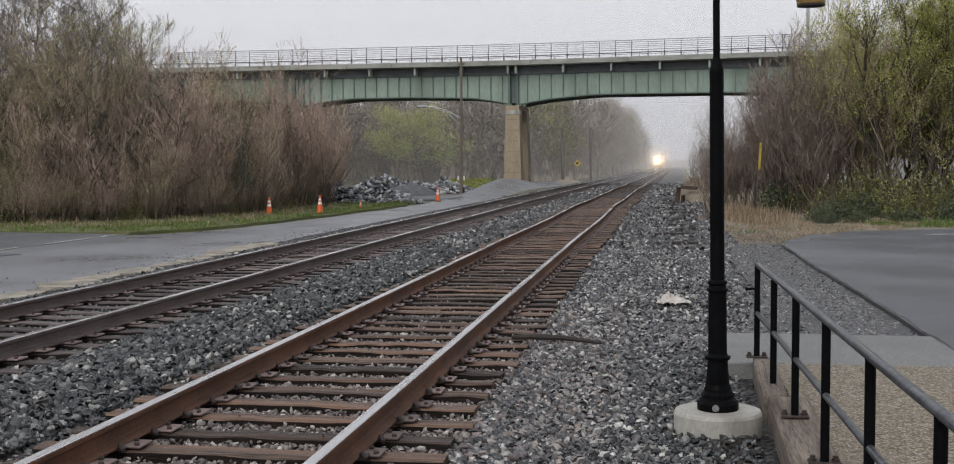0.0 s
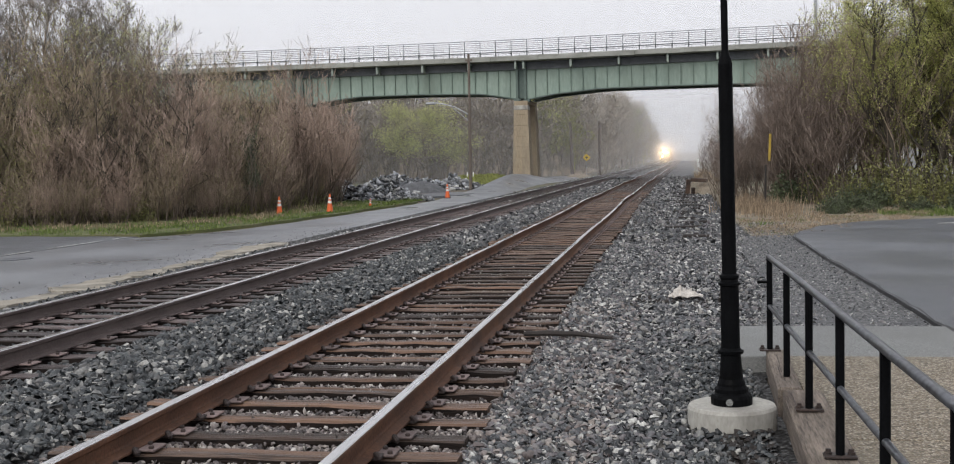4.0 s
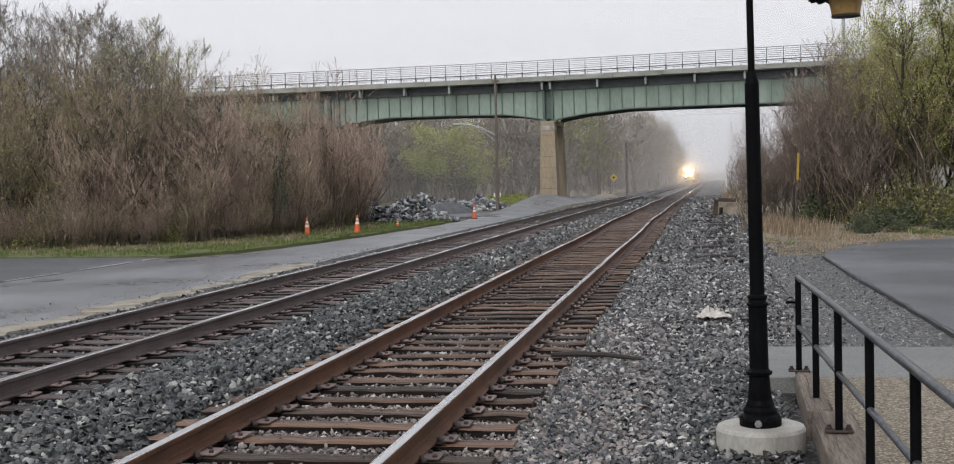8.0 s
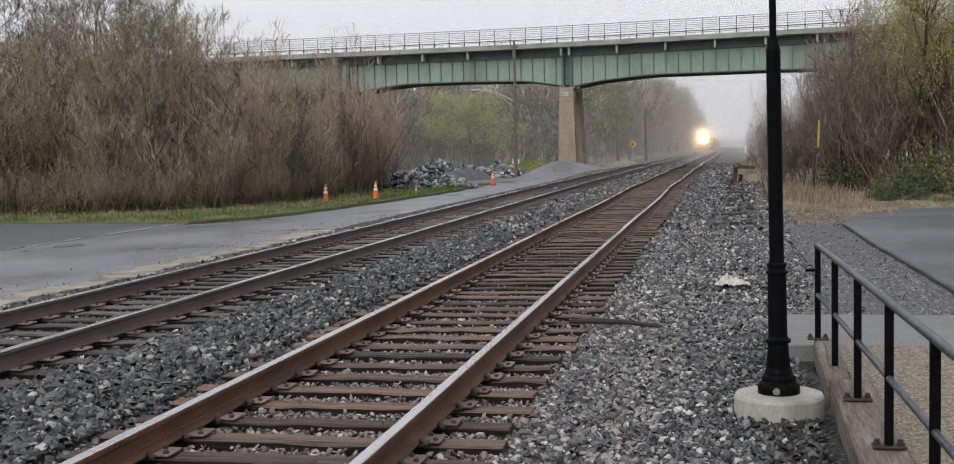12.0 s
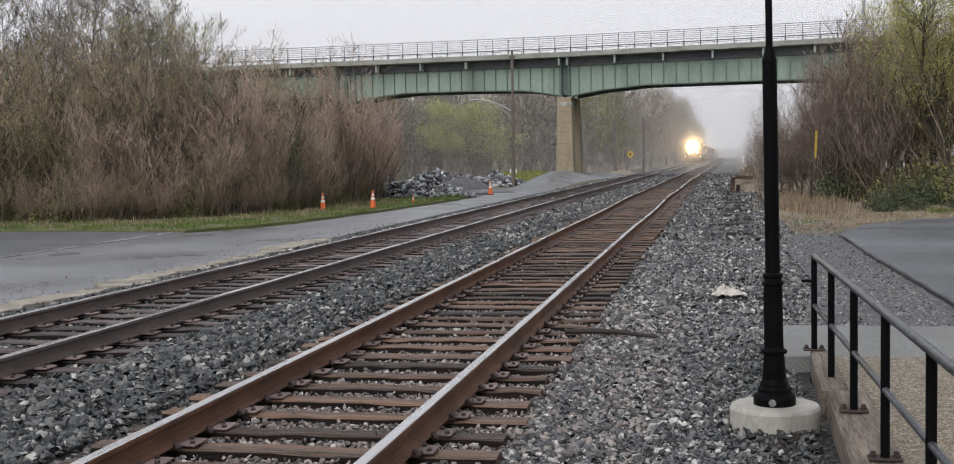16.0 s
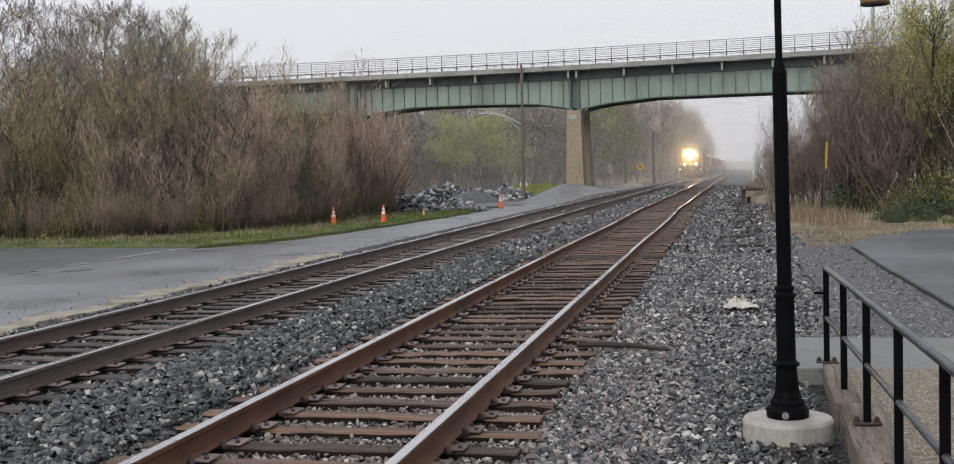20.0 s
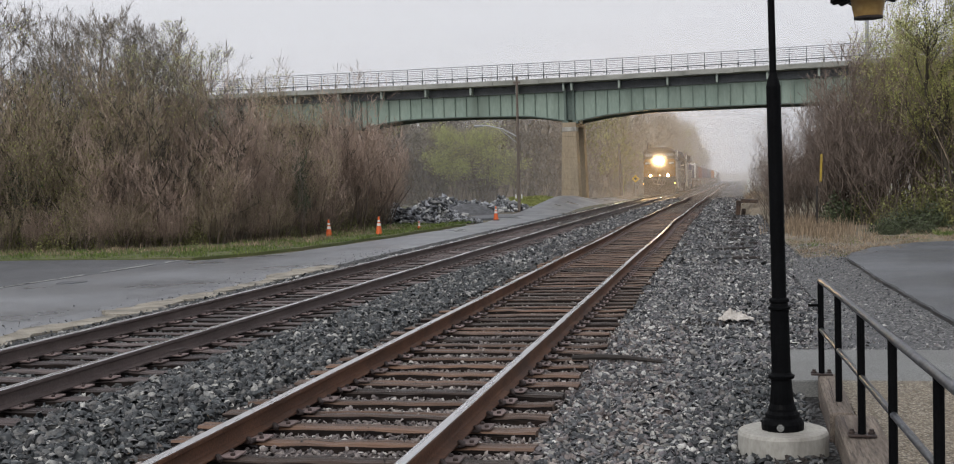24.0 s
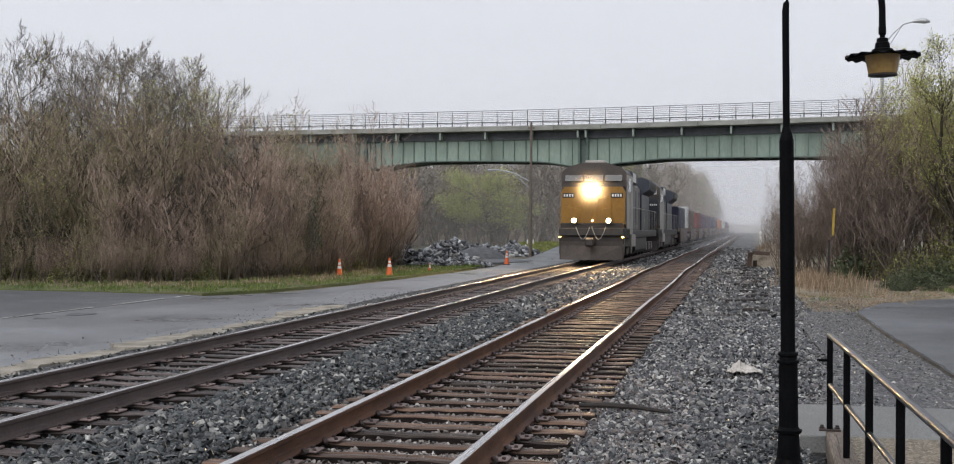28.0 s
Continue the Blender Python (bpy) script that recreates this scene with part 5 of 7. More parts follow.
part("strip", Build().box(0.06, -0.035, 2.16, 0.075, 0.02, 0.86, 0.005, pose(0, 0, 0, 0, 2.5, 0)), M["marker_yellow"], mk, "yellow marker strip")
wm = thing("mile_marker", "white concrete marker post beside the track", "marker post", at=(3.29, 150, -0.2))
part("post", Build().box(0, 0, 0.82, 0.32, 0.32, 1.64, 0.05), M["cone_white"], wm)

# ---------- plants ----------
def limbs(name, segs, material, fine=(), stem=None):
    """Three-sided tapered sticks from (start, end, radius, radius) rows; the finest twigs are single tapered blades."""
    s = np.array([(*a, *b_, ra, rb) for a, b_, ra, rb in segs])
    p, q, ra, rb = s[:, 0:3], s[:, 3:6], s[:, 6], s[:, 7]
    d = q - p
    d /= np.linalg.norm(d, axis=1)[:, None] + 1e-9
    ref = np.where(np.abs(d[:, 2:3]) < 0.9, np.array([[0, 0, 1.0]]), np.array([[1.0, 0, 0]]))
    u = np.cross(d, ref)
    u /= np.linalg.norm(u, axis=1)[:, None]
    w = np.cross(d, u)
    n = len(s)
    v = np.zeros((n, 6, 3))
    for i in range(3):
        a = 2 * math.pi * i / 3
        e = math.cos(a) * u + math.sin(a) * w
        v[:, i], v[:, 3 + i] = p + e * ra[:, None], q + e * rb[:, None]
    f = np.array([(1, 0, 3, 4), (2, 1, 4, 5), (0, 2, 5, 3)])
    f = (f[None] + 6 * np.arange(n)[:, None, None]).reshape(-1, 4)
    v = v.reshape(-1, 3)
    if fine:
        s = np.array([(*a, *b_, ra, rb) for a, b_, ra, rb in fine])
        p, q, n2 = s[:, 0:3], s[:, 3:6], len(s)
        turn = np.random.default_rng(n).uniform(0, math.pi, n2)
        e = np.stack([np.cos(turn), np.sin(turn), np.zeros(n2)], 1)
        w = np.stack([p - e * s[:, 6:7], p + e * s[:, 6:7], q + e * s[:, 7:8], q - e * s[:, 7:8]], 1).reshape(-1, 3)
        f = np.concatenate([f, len(v) + np.arange(4 * n2).reshape(-1, 4)])
        v = np.concatenate([v, w])
    me = arrays(name, v, f, material)
    if stem:
        me.materials.append(stem)
        me.polygons.foreach_set("material_index", [1] * (3 * n) + [0] * (len(f) - 3 * n))
    return me


def leaves(name, pts, size, material, rng):
    """Small bent leaves at points: two triangles each."""
    n = len(pts)
    pts = np.array(pts)
    a = rng.normal(size=(n, 3))
    a /= np.linalg.norm(a, axis=1)[:, None]
    b_ = np.cross(a, rng.normal(size=(n, 3)))
    b_ /= np.linalg.norm(b_, axis=1)[:, None]
    s = size * rng.uniform(0.6, 1.3, n)[:, None]
    v = np.stack([pts, pts + a * s * 0.5 + b_ * s * 0.35, pts + a * s, pts + a * s * 0.5 - b_ * s * 0.35], 1)
    f = np.arange(4 * n).reshape(n, 4)
    return arrays(name, v.reshape(-1, 3), f, material)


def grow(rng, segs, tips, p, d, length, r, level, top, wander, kids, up, thin, reach=99.0):
    n = 5 if level < top else 2
    step = length / n
    for k in range(n):
        d = (d + wander * Vector((rng.gauss(0, 1), rng.gauss(0, 1), rng.gauss(0, 1))) + Vector((0, 0, up))).normalized()
        q = p + d * step
        if math.hypot(q.x, q.y) > reach:
            return
        r2 = max(thin, r * (1 - 0.75 * (k + 1) / n))
        r1 = max(thin, r * (1 - 0.75 * k / n))
        segs[level].append((p, q, r1, r2))
        p = q
        if level < top and k >= (1 if level else 1):
            for _ in range(kids[level] if rng.random() > 0.15 else kids[level] - 1):
                side = Vector((rng.gauss(0, 1), rng.gauss(0, 1), rng.gauss(0.15, 0.6))).normalized()
                nd = (d * 0.75 + side * 0.75).normalized()
                grow(rng, segs, tips, p, nd, length * rng.uniform(0.30, 0.52) * (1.15 - 0.12 * k), r2 * 0.7, level + 1, top, wander, kids, up, thin, reach)
        elif level == top:
            tips.append(p)


def shrub(name, label, seed, h, stems, spread, bark, kids=(3, 2), thin=0.006, r=0.028, leaf=None, leaf_n=0, leaf_size=0.05, top=2, up=0.06, category="shrub", lean=0.35):
    rng, nrng = random.Random(seed), np.random.default_rng(seed)
    ob = thing(name, label, category)
    segs, tips = [[] for _ in range(top + 1)], []
    for _ in range(stems):
        a, rad = rng.uniform(0, 2 * math.pi), spread * math.sqrt(rng.random())
        base = Vector((rad * math.cos(a), rad * math.sin(a), -0.15))
        d = Vector((math.cos(a) * lean * rng.random(), math.sin(a) * lean * rng.random(), 1)).normalized()
        grow(rng, segs, tips, base, d, h * rng.uniform(0.55, 1.0), r * rng.uniform(0.6, 1.2), 0, top, 0.15, kids, up, thin, 0.36 * h)
    part("crown", limbs("crown", segs[0], M[bark], [s for lv in segs[1:] for s in lv], M["bark_stem"] if bark != "bark_far" else None), None, ob)
    if leaf:
        pick = [tips[nrng.integers(len(tips))] + Vector(nrng.normal(0, 0.07, 3)) for _ in range(leaf_n)]
        part("foliage", leaves("foliage", [tuple(q) for q in pick], leaf_size, M[leaf], nrng), None, ob)
    return ob


def tree(name, label, seed, h, bark, kids=(3, 3, 2), thin=0.012, r=0.16, leaf=None, leaf_n=0, leaf_size=0.08, first=0.3, trunks=1, crown=0.55, rise=(0.35, 0.9), fuzz=0.08):
    rng, nrng = random.Random(seed), np.random.default_rng(seed)
    ob = thing(name, label, "tree")
    segs, tips = [[] for _ in range(5)], []
    for k in range(trunks):
        p = Vector((0.35 * k, 0.1 * k, -0.2))
        d = Vector((rng.uniform(-0.2, 0.2) + 0.25 * (k - (trunks - 1) / 2), rng.uniform(-0.1, 0.1), 1)).normalized()
        n = 7
        for i in range(n):
            q = p + d * (h * 0.85 / n)
            ra, rb = r * (1 - 0.85 * i / n), r * (1 - 0.85 * (i + 1) / n)
            segs[0].append((p, q, ra, rb))
            p = q
            d = (d + 0.10 * Vector((rng.gauss(0, 1), rng.gauss(0, 1), 0.3))).normalized()
            if (i + 1) / n >= first:
                for _ in range(3):
                    a = rng.uniform(0, 2 * math.pi)
                    nd = Vector((math.cos(a), math.sin(a), rng.uniform(*rise))).normalized()
                    grow(rng, segs, tips, p, nd, h * crown * rng.uniform(0.5, 0.9) * (1.1 - 0.6 * i / n), rb * 0.65, 1, 3, 0.13, (0, kids[0], kids[1]), 0.05, thin)
    part("trunk", limbs("trunk", segs[0], M[bark]), None, ob)
    part("crown", limbs("crown", segs[1], M[bark], segs[2] + segs[3]), None, ob)
    if leaf:
        pick = [tips[nrng.integers(len(tips))] + Vector(nrng.normal(0, fuzz, 3)) for _ in range(leaf_n)]
        part("foliage", leaves("foliage", [tuple(q) for q in pick], leaf_size, M[leaf], nrng), None, ob)
    return ob


def set_scale(ob, x, y, turn, s, z=-0.17):
    ob.matrix_basis = pose(x, y, z, 0, 0, turn)
    ob.scale = (s, s, s)
    return ob


def scatter(protos, spots):
    """Puts the prototypes and their copies on (x, y, turn, scale, which) spots."""
    used = set()
    for x, y, turn, s, w in spots:
        p = protos[w % len(protos)]
        if w % len(protos) not in used:
            used.add(w % len(protos))
            ob = p
        else:
            ob = copy_thing(p, pose(0, 0, 0))
        set_scale(ob, x, y, turn, s)


# thicket beyond the road: red-brown bare shrubs in rows, higher to the far side
protos = [shrub("bare_shrub", "leafless red-brown shrub in a dense thicket", 31, 5.0, 11, 0.9, "bark_red", (4, 3), thin=0.0065, lean=0.6),
          shrub("bare_shrub", "leafless red-brown shrub in a dense thicket", 32, 5.0, 12, 0.9, "bark_red", (4, 3), thin=0.0065, lean=0.7),
          shrub("bare_shrub", "leafless tan-brown shrub in a dense thicket", 33, 5.0, 11, 0.9, "bark_tan", (4, 3), thin=0.0065, lean=0.6, leaf="leaf_olive", leaf_n=900, leaf_size=0.05),
          shrub("budding_shrub", "brown shrub with yellow-green buds in the thicket", 34, 5.0, 10, 0.9, "bark_tan", (4, 3), thin=0.0065, lean=0.6, leaf="leaf_olive", leaf_n=2200, leaf_size=0.06)]
front = [(-33, 34.2), (-23, 34.8), (-19.7, 35.2), (-17.8, 37.2), (-15.9, 39.6), (-15.4, 44), (-15.9, 50), (-16.2, 56), (-18.2, 63)]
rng = random.Random(40)
spots = []
for row, (off, hs, gap) in enumerate(((0.4, 0.80, 1.15), (2.2, 1.0, 1.5), (4.6, 1.15, 2.0))):
    for (ax, ay), (bx, by) in zip(front, front[1:]):
        L = math.hypot(bx - ax, by - ay)
        nx_, ny_ = -(by - ay) / L, (bx - ax) / L
        n = max(1, round(L / gap))
        for i in range(n):
            u = (i + rng.uniform(0.1, 0.9)) / n
            x, y = ax + (bx - ax) * u + nx_ * (off + rng.uniform(-0.5, 0.5)), ay + (by - ay) * u + ny_ * (off + rng.uniform(-0.5, 0.5))
            tall = 0.90 + 0.045 * max(0.0, -17.0 - x)
            w = rng.choice((0, 1, 0, 1, 2)) if x > -20 else rng.choice((2, 3, 3, 2, 0))
            spots.append((x, y, rng.uniform(0, 360), hs * tall * rng.uniform(0.85, 1.12), w))
for x, y, sc in ((-17.4, 55.5, 0.85), (-18.0, 58.0, 0.9), (-17.0, 52.5, 0.95), (-18.6, 61.0, 0.95), (-17.5, 59.6, 0.8), (-16.7, 49.0, 0.95), (-18.8, 56.0, 1.0), (-16.4, 46.0, 0.95), (-15.5, 50.3, 1.2), (-15.9, 52.6, 1.25), (-16.5, 54.4, 1.25), (-16.0, 48.5, 1.15)):
    spots.append((x, y, rng.uniform(0, 360), sc, rng.choice((0, 1))))
for (ax, ay), (bx, by) in zip(front[1:], front[2:8]):
    for i in range(9):
        u = (i + rng.random()) / 9
        spots.append((ax + (bx - ax) * u - rng.uniform(0.0, 0.4), ay + (by - ay) * u - 0.1 + rng.uniform(-0.2, 0.2), rng.uniform(0, 360), rng.uniform(0.24, 0.40), rng.choice((0, 1, 2, 2))))
scatter(protos, spots)
forked = tree("small_tree", "small dark forked leafless tree in the thicket", 57, 6.0, "bark_dark", (2, 2), thin=0.008, r=0.085, first=0.25, trunks=2, crown=0.42, rise=(0.6, 1.5))
scatter([forked], [(-21.2, 36.3, 0, 0.9, 0), (-18.7, 37.2, 70, 0.85, 0), (-17.0, 38.9, 140, 0.8, 0), (-24.2, 36.6, 200, 1.0, 0), (-16.0, 43.2, 260, 0.75, 0), (-16.6, 49.6, 310, 0.8, 0), (-27.0, 37.0, 30, 1.05, 0),
                   (-19.8, 36.6, 110, 0.7, 0), (-22.6, 36.4, 170, 0.75, 0)])
bare = [tree("bare_tree", "tall leafless tree behind the thicket", 51, 10.0, "bark_grey", (3, 3), thin=0.009, r=0.13, first=0.22),
        tree("budding_tree", "tall thin tree with first yellow-green buds", 52, 10.0, "bark_grey", (3, 3), thin=0.009, r=0.12, first=0.22, leaf="leaf_pale", leaf_n=5000, leaf_size=0.055)]
scatter(bare, [(-28.5, 42, 20, 0.98, 0), (-25.2, 43, 80, 0.96, 0), (-22.8, 44, 200, 0.80, 0), (-26.5, 47, 300, 1.02, 0), (-20.9, 46, 330, 0.62, 1), (-30, 50, 70, 1.0, 0), (-24, 48, 110, 0.88, 1),
               (-24.4, 45, 30, 0.95, 0), (-23.3, 46.6, 150, 0.84, 0), (-21.9, 45.2, 260, 0.72, 1), (-25.9, 45.4, 210, 1.0, 0), (-27.2, 43.5, 120, 1.02, 0), (-21.6, 48.2, 15, 0.72, 0),
               (-22.3, 43.0, 95, 0.84, 0), (-23.8, 43.4, 175, 0.93, 0), (-20.9, 43.6, 310, 0.62, 0), (-22.0, 42.6, 20, 0.72, 1), (-24.6, 47.0, 265, 0.98, 0)])

# small evergreen with ivy at the end of the thicket
ivy = shrub("ivy_trunk", "tree stump overgrown with dark green ivy", 61, 3.2, 4, 0.2, "bark_grey", (3, 2), thin=0.008, r=0.06, leaf="leaf_dark", leaf_n=1500, leaf_size=0.09, lean=0.1)
set_scale(ivy, -15.3, 41.6, 0, 1.0).scale = (0.45, 0.45, 1.1)
set_scale(copy_thing(ivy, pose(0, 0, 0)), -16.9, 47.5, 60, 0.9)
OLIVE_BUSH = [(-25.6, 35.3, 0.9), (-24.1, 35.7, 1.0), (-22.9, 35.9, 0.8), (-21.6, 35.4, 1.0), (-20.2, 36.3, 0.9), (-19.0, 37.3, 0.8), (-17.6, 38.9, 0.7), (-16.6, 41.0, 0.6), (-16.4, 45.6, 0.6), (-16.2, 48.5, 0.8), (-16.6, 51.5, 0.9), (-17.2, 54.2, 0.9), (-15.9, 44.0, 0.7), (-16.0, 42.0, 0.6), (-18.2, 37.6, 0.8), (-27.3, 35.6, 1.1), (-23.6, 37.0, 1.4), (-20.9, 38.0, 1.3), (-25.5, 37.4, 1.5)]
for x, y, s in ((-22.6, 35.4, 0.8), (-24.8, 35.6, 0.9), (-23.6, 36.6, 1.0), (-20.6, 36.4, 0.7), (-27.0, 36.0, 0.9)):
    set_scale(copy_thing(ivy, pose(0, 0, 0)), x, y, 40 * s + x, s)

# leaf-covered bank behind the thicket
bk = Build()
for i in range(30):
    x = -75 + i * 2.0
    y0 = 44.5 + 0.10 * max(0, -x - 25) + 0.9 * max(0, x + 24)
    for dy, z in ((0, -0.3), (3, 1.6), (7, 2.6), (16, 2.8), (24, -0.3)):
        k_ = min(1.0, max(0.0, (-21 - x) / 4))
        bk.v.append((x, y0 + dy, -0.3 + (z + 0.3) * k_ * (1 + 0.2 * noise.noise(Vector((x * 0.3, dy * 0.2, 7))))))
bk.f = [(i * 5 + j, (i + 1) * 5 + j, (i + 1) * 5 + j + 1, i * 5 + j + 1) for i in range(29) for j in range(4)]
tagged(part("thicket_bank", bk, M["leaf_litter"]), "brown leaf-covered bank behind the thicket", "bank", kind="structure")

# right side: reddish shrubs, young-leaved trees, dark low bushes
rp = [shrub("bare_shrub", "leafless reddish shrub beside the car park", 71, 5.5, 13, 0.8, "bark_dusk", (4, 3), thin=0.0065, lean=0.55),
      shrub("bare_shrub", "leafless grey-brown shrub beside the car park", 72, 5.5, 10, 0.7, "bark_dusk", (4, 3), thin=0.0065, lean=0.55),
      shrub("budding_shrub", "tall shrub with fresh yellow-green leaves", 73, 6.0, 8, 0.6, "bark_tan", (3, 3), thin=0.007, leaf="leaf_young", leaf_n=9500, leaf_size=0.048, lean=0.45)]
rs_ = [(4.6, 44.5, 0, 0.88, 0), (4.6, 43.0, 50, 0.85, 1), (5.2, 45.0, 90, 1.0, 0), (7.6, 43.8, 130, 1.08, 2), (5.0, 49, 160, 0.85, 1), (5.0, 48, 180, 0.95, 0), (6.2, 47, 200, 1.15, 1),
       (8.8, 44.2, 240, 1.10, 2), (7.1, 42.4, 15, 1.12, 2), (8.0, 41.4, 100, 1.15, 2), (9.2, 42.6, 190, 1.2, 2), (10.3, 41.0, 280, 1.2, 2), (6.9, 46.5, 340, 1.2, 2), (5.2, 51, 280, 1.05, 0), (7.4, 49, 300, 1.2, 0), (6.2, 55, 330, 0.85, 0), (7.0, 62, 20, 0.8, 1), (8.2, 70, 60, 0.85, 0), (9.5, 80, 100, 0.9, 1),
       (11.0, 92, 150, 0.9, 0), (12.6, 106, 200, 0.9, 1), (9.3, 47, 20, 1.2, 1), (11.5, 46, 70, 1.2, 2), (6.0, 60, 120, 1.1, 0), (8.0, 56, 170, 1.2, 1), (10.6, 120, 220, 0.9, 0), (12.4, 140, 270, 0.9, 1), (10.5, 55, 50, 1.2, 0), (13, 52, 90, 1.2, 1), (4.3, 45.5, 10, 0.75, 0), (5.0, 46.5, 130, 0.95, 0), (3.3, 47, 40, 0.5, 0), (3.1, 50, 140, 0.52, 1), (3.6, 45, 240, 0.58, 0), (3.8, 52, 320, 0.6, 0), (3.9, 48, 100, 0.65, 0), (2.5, 52, 200, 0.48, 0), (2.6, 48.5, 280, 0.42, 1), (2.9, 54, 20, 0.55, 0), (4.7, 44.0, 200, 1.18, 0), (5.4, 47.5, 250, 1.2, 0), (5.6, 51.5, 310, 0.9, 0), (5.6, 54, 80, 1.1, 0), (6.0, 41.8, 33, 0.98, 0), (6.6, 44.2, 77, 1.1, 0), (5.4, 42.4, 190, 0.9, 0), (7.0, 45.2, 95, 1.05, 2), (8.3, 43.0, 215, 1.0, 2), (9.9, 43.6, 160, 1.1, 2), (2.5, 45.2, 60, 0.72, 0), (2.95, 46.6, 150, 0.80, 0), (2.2, 48.2, 250, 0.62, 1)]
scatter(rp, rs_)
yt = [tree("young_leaf_tree", "tree with grey forked trunk and fresh yellow-green leaves", 81, 8.6, "bark_dark", (3, 2), thin=0.008, r=0.15, leaf="leaf_young", leaf_n=21000, leaf_size=0.052, first=0.28, trunks=3, crown=0.40, rise=(0.8, 1.7)),
      tree("young_leaf_tree", "slender tree with fresh yellow-green leaves", 82, 8.2, "bark_dark", (3, 2), thin=0.008, r=0.11, leaf="leaf_young", leaf_n=22000, leaf_size=0.052, first=0.28, crown=0.42, rise=(0.8, 1.7))]
scatter(yt, [(8.0, 41.1, 0, 0.98, 0), (9.7, 42.2, 70, 1.02, 1), (11.4, 40.5, 140, 1.0, 0), (8.9, 46.5, 200, 0.9, 1), (13.4, 43, 250, 1.05, 1), (10.8, 45.5, 300, 1.0, 1)])


def bush(name, label, seed, rx, ry, rz, material, n, size):
    """A low mound of many leaves on short twigs."""
    rng, nrng = random.Random(seed), np.random.default_rng(seed)
    ob = thing(name, label, "bush")
    segs, pts = [], []
    for _ in range(n):
        a, t = rng.uniform(0, 2 * math.pi), rng.uniform(0, 1) ** 0.6
        e = math.asin(rng.random())
        rr = t * (1 + 0.25 * math.sin(3 * a + seed))
        pts.append((rx * rr * math.cos(a) * math.cos(e), ry * rr * math.sin(a) * math.cos(e), rz * rr * math.sin(e) * (1 + 0.2 * math.sin(5 * a))))
    for q in pts[:: max(1, n // 160)]:
        segs.append((Vector((q[0] * 0.2, q[1] * 0.2, -0.05)), Vector(q), 0.012, 0.005))
    part("branchwork", limbs("branchwork", segs, M["bark_grey"]), None, ob)
    part("foliage", leaves("foliage", pts, size, M[material], nrng), None, ob)
    return ob


db = bush("evergreen_bush", "low dark green bush at the edge of the car park", 91, 1.5, 0.9, 1.0, "leaf_dark", 5200, 0.10)
scatter([db], [(5.3, 37.4, 0, 0.65, 0), (9.3, 38.2, 40, 0.85, 0), (10.9, 38.8, 150, 0.9, 0), (12.6, 38.5, 200, 1.0, 0), (4.4, 44.0, 260, 1.1, 0), (6.6, 40.5, 300, 0.8, 0), (4.9, 36.0, 70, 0.45, 0), (5.9, 36.2, 230, 0.4, 0), (7.4, 37.0, 330, 0.5, 0), (12.0, 43.0, 120, 1.5, 0)])
ob_ = bush("bramble", "olive-green low bramble at the foot of the thicket", 92, 1.3, 0.9, 1.3, "leaf_olive", 3000, 0.075)
scatter([ob_], [(x, y, 77 * i, s, 0) for i, (x, y, s) in enumerate(OLIVE_BUSH + [(6.2, 41.5, 1.0), (7.3, 41.0, 1.3), (8.5, 40.8, 1.2), (9.6, 41.5, 1.5), (11.0, 40.4, 1.4), (7.9, 43.2, 1.6), (5.4, 43.5, 1.0)])])


def blades(name, count, spot, height, width, material, label, category, seed, lean=0.35):
    """Grass or straw: bent single blades."""
    nrng, rng = np.random.default_rng(seed), random.Random(seed)
    base = np.array([spot(rng) for _ in range(count)])
    clump = np.array([noise.noise(Vector((p[0] * 1.1, p[1] * 0.7, seed))) + 0.6 * noise.noise(Vector((p[0] * 3.1, p[1] * 2.3, seed))) for p in base])
    h = height * nrng.uniform(0.5, 1.2, count) * np.clip(0.75 + 1.5 * clump, 0.18, 1.7)
    a = nrng.uniform(0, 2 * math.pi, count)
    side = np.stack([np.cos(a), np.sin(a), np.zeros(count)], 1) * (width * nrng.uniform(0.6, 1.3, count))[:, None]
    tilt = nrng.normal(0, lean, (count, 2)) * h[:, None]
    mid = base + np.stack([tilt[:, 0] * 0.4, tilt[:, 1] * 0.4, h * 0.6], 1)
    tip = base + np.stack([tilt[:, 0], tilt[:, 1], h], 1)
    v = np.stack([base - side, base + side, mid + side * 0.7, tip + side * 0.1, tip - side * 0.1, mid - side * 0.7], 1)
    f = np.array([(0, 1, 2, 5), (5, 2, 3, 4)])
    f = (f[None] + 6 * np.arange(count)[:, None, None]).reshape(-1, 4)
    return tagged(new(name, arrays(name, v.reshape(-1, 3), f, material)), label, category, kind="stuff")


# grass verge between road and thicket
verge = edge_line([(-60, 31.4), (-32, 31.0), (-20.4, 30.4), (-16, 30.1), (-14.4, 29.9), (-13.2, 32.2), (-12.45, 38), (-11.8, 48), (-11.75, 54)], 0.15, 92) + [(-19, 56), (-18, 50), (-17, 44), (-18, 39), (-21, 37), (-60, 37)]
slab("verge", M["verge_ground"], verge, -0.075, 0.12, "grassy verge with bare earth patches", "verge")


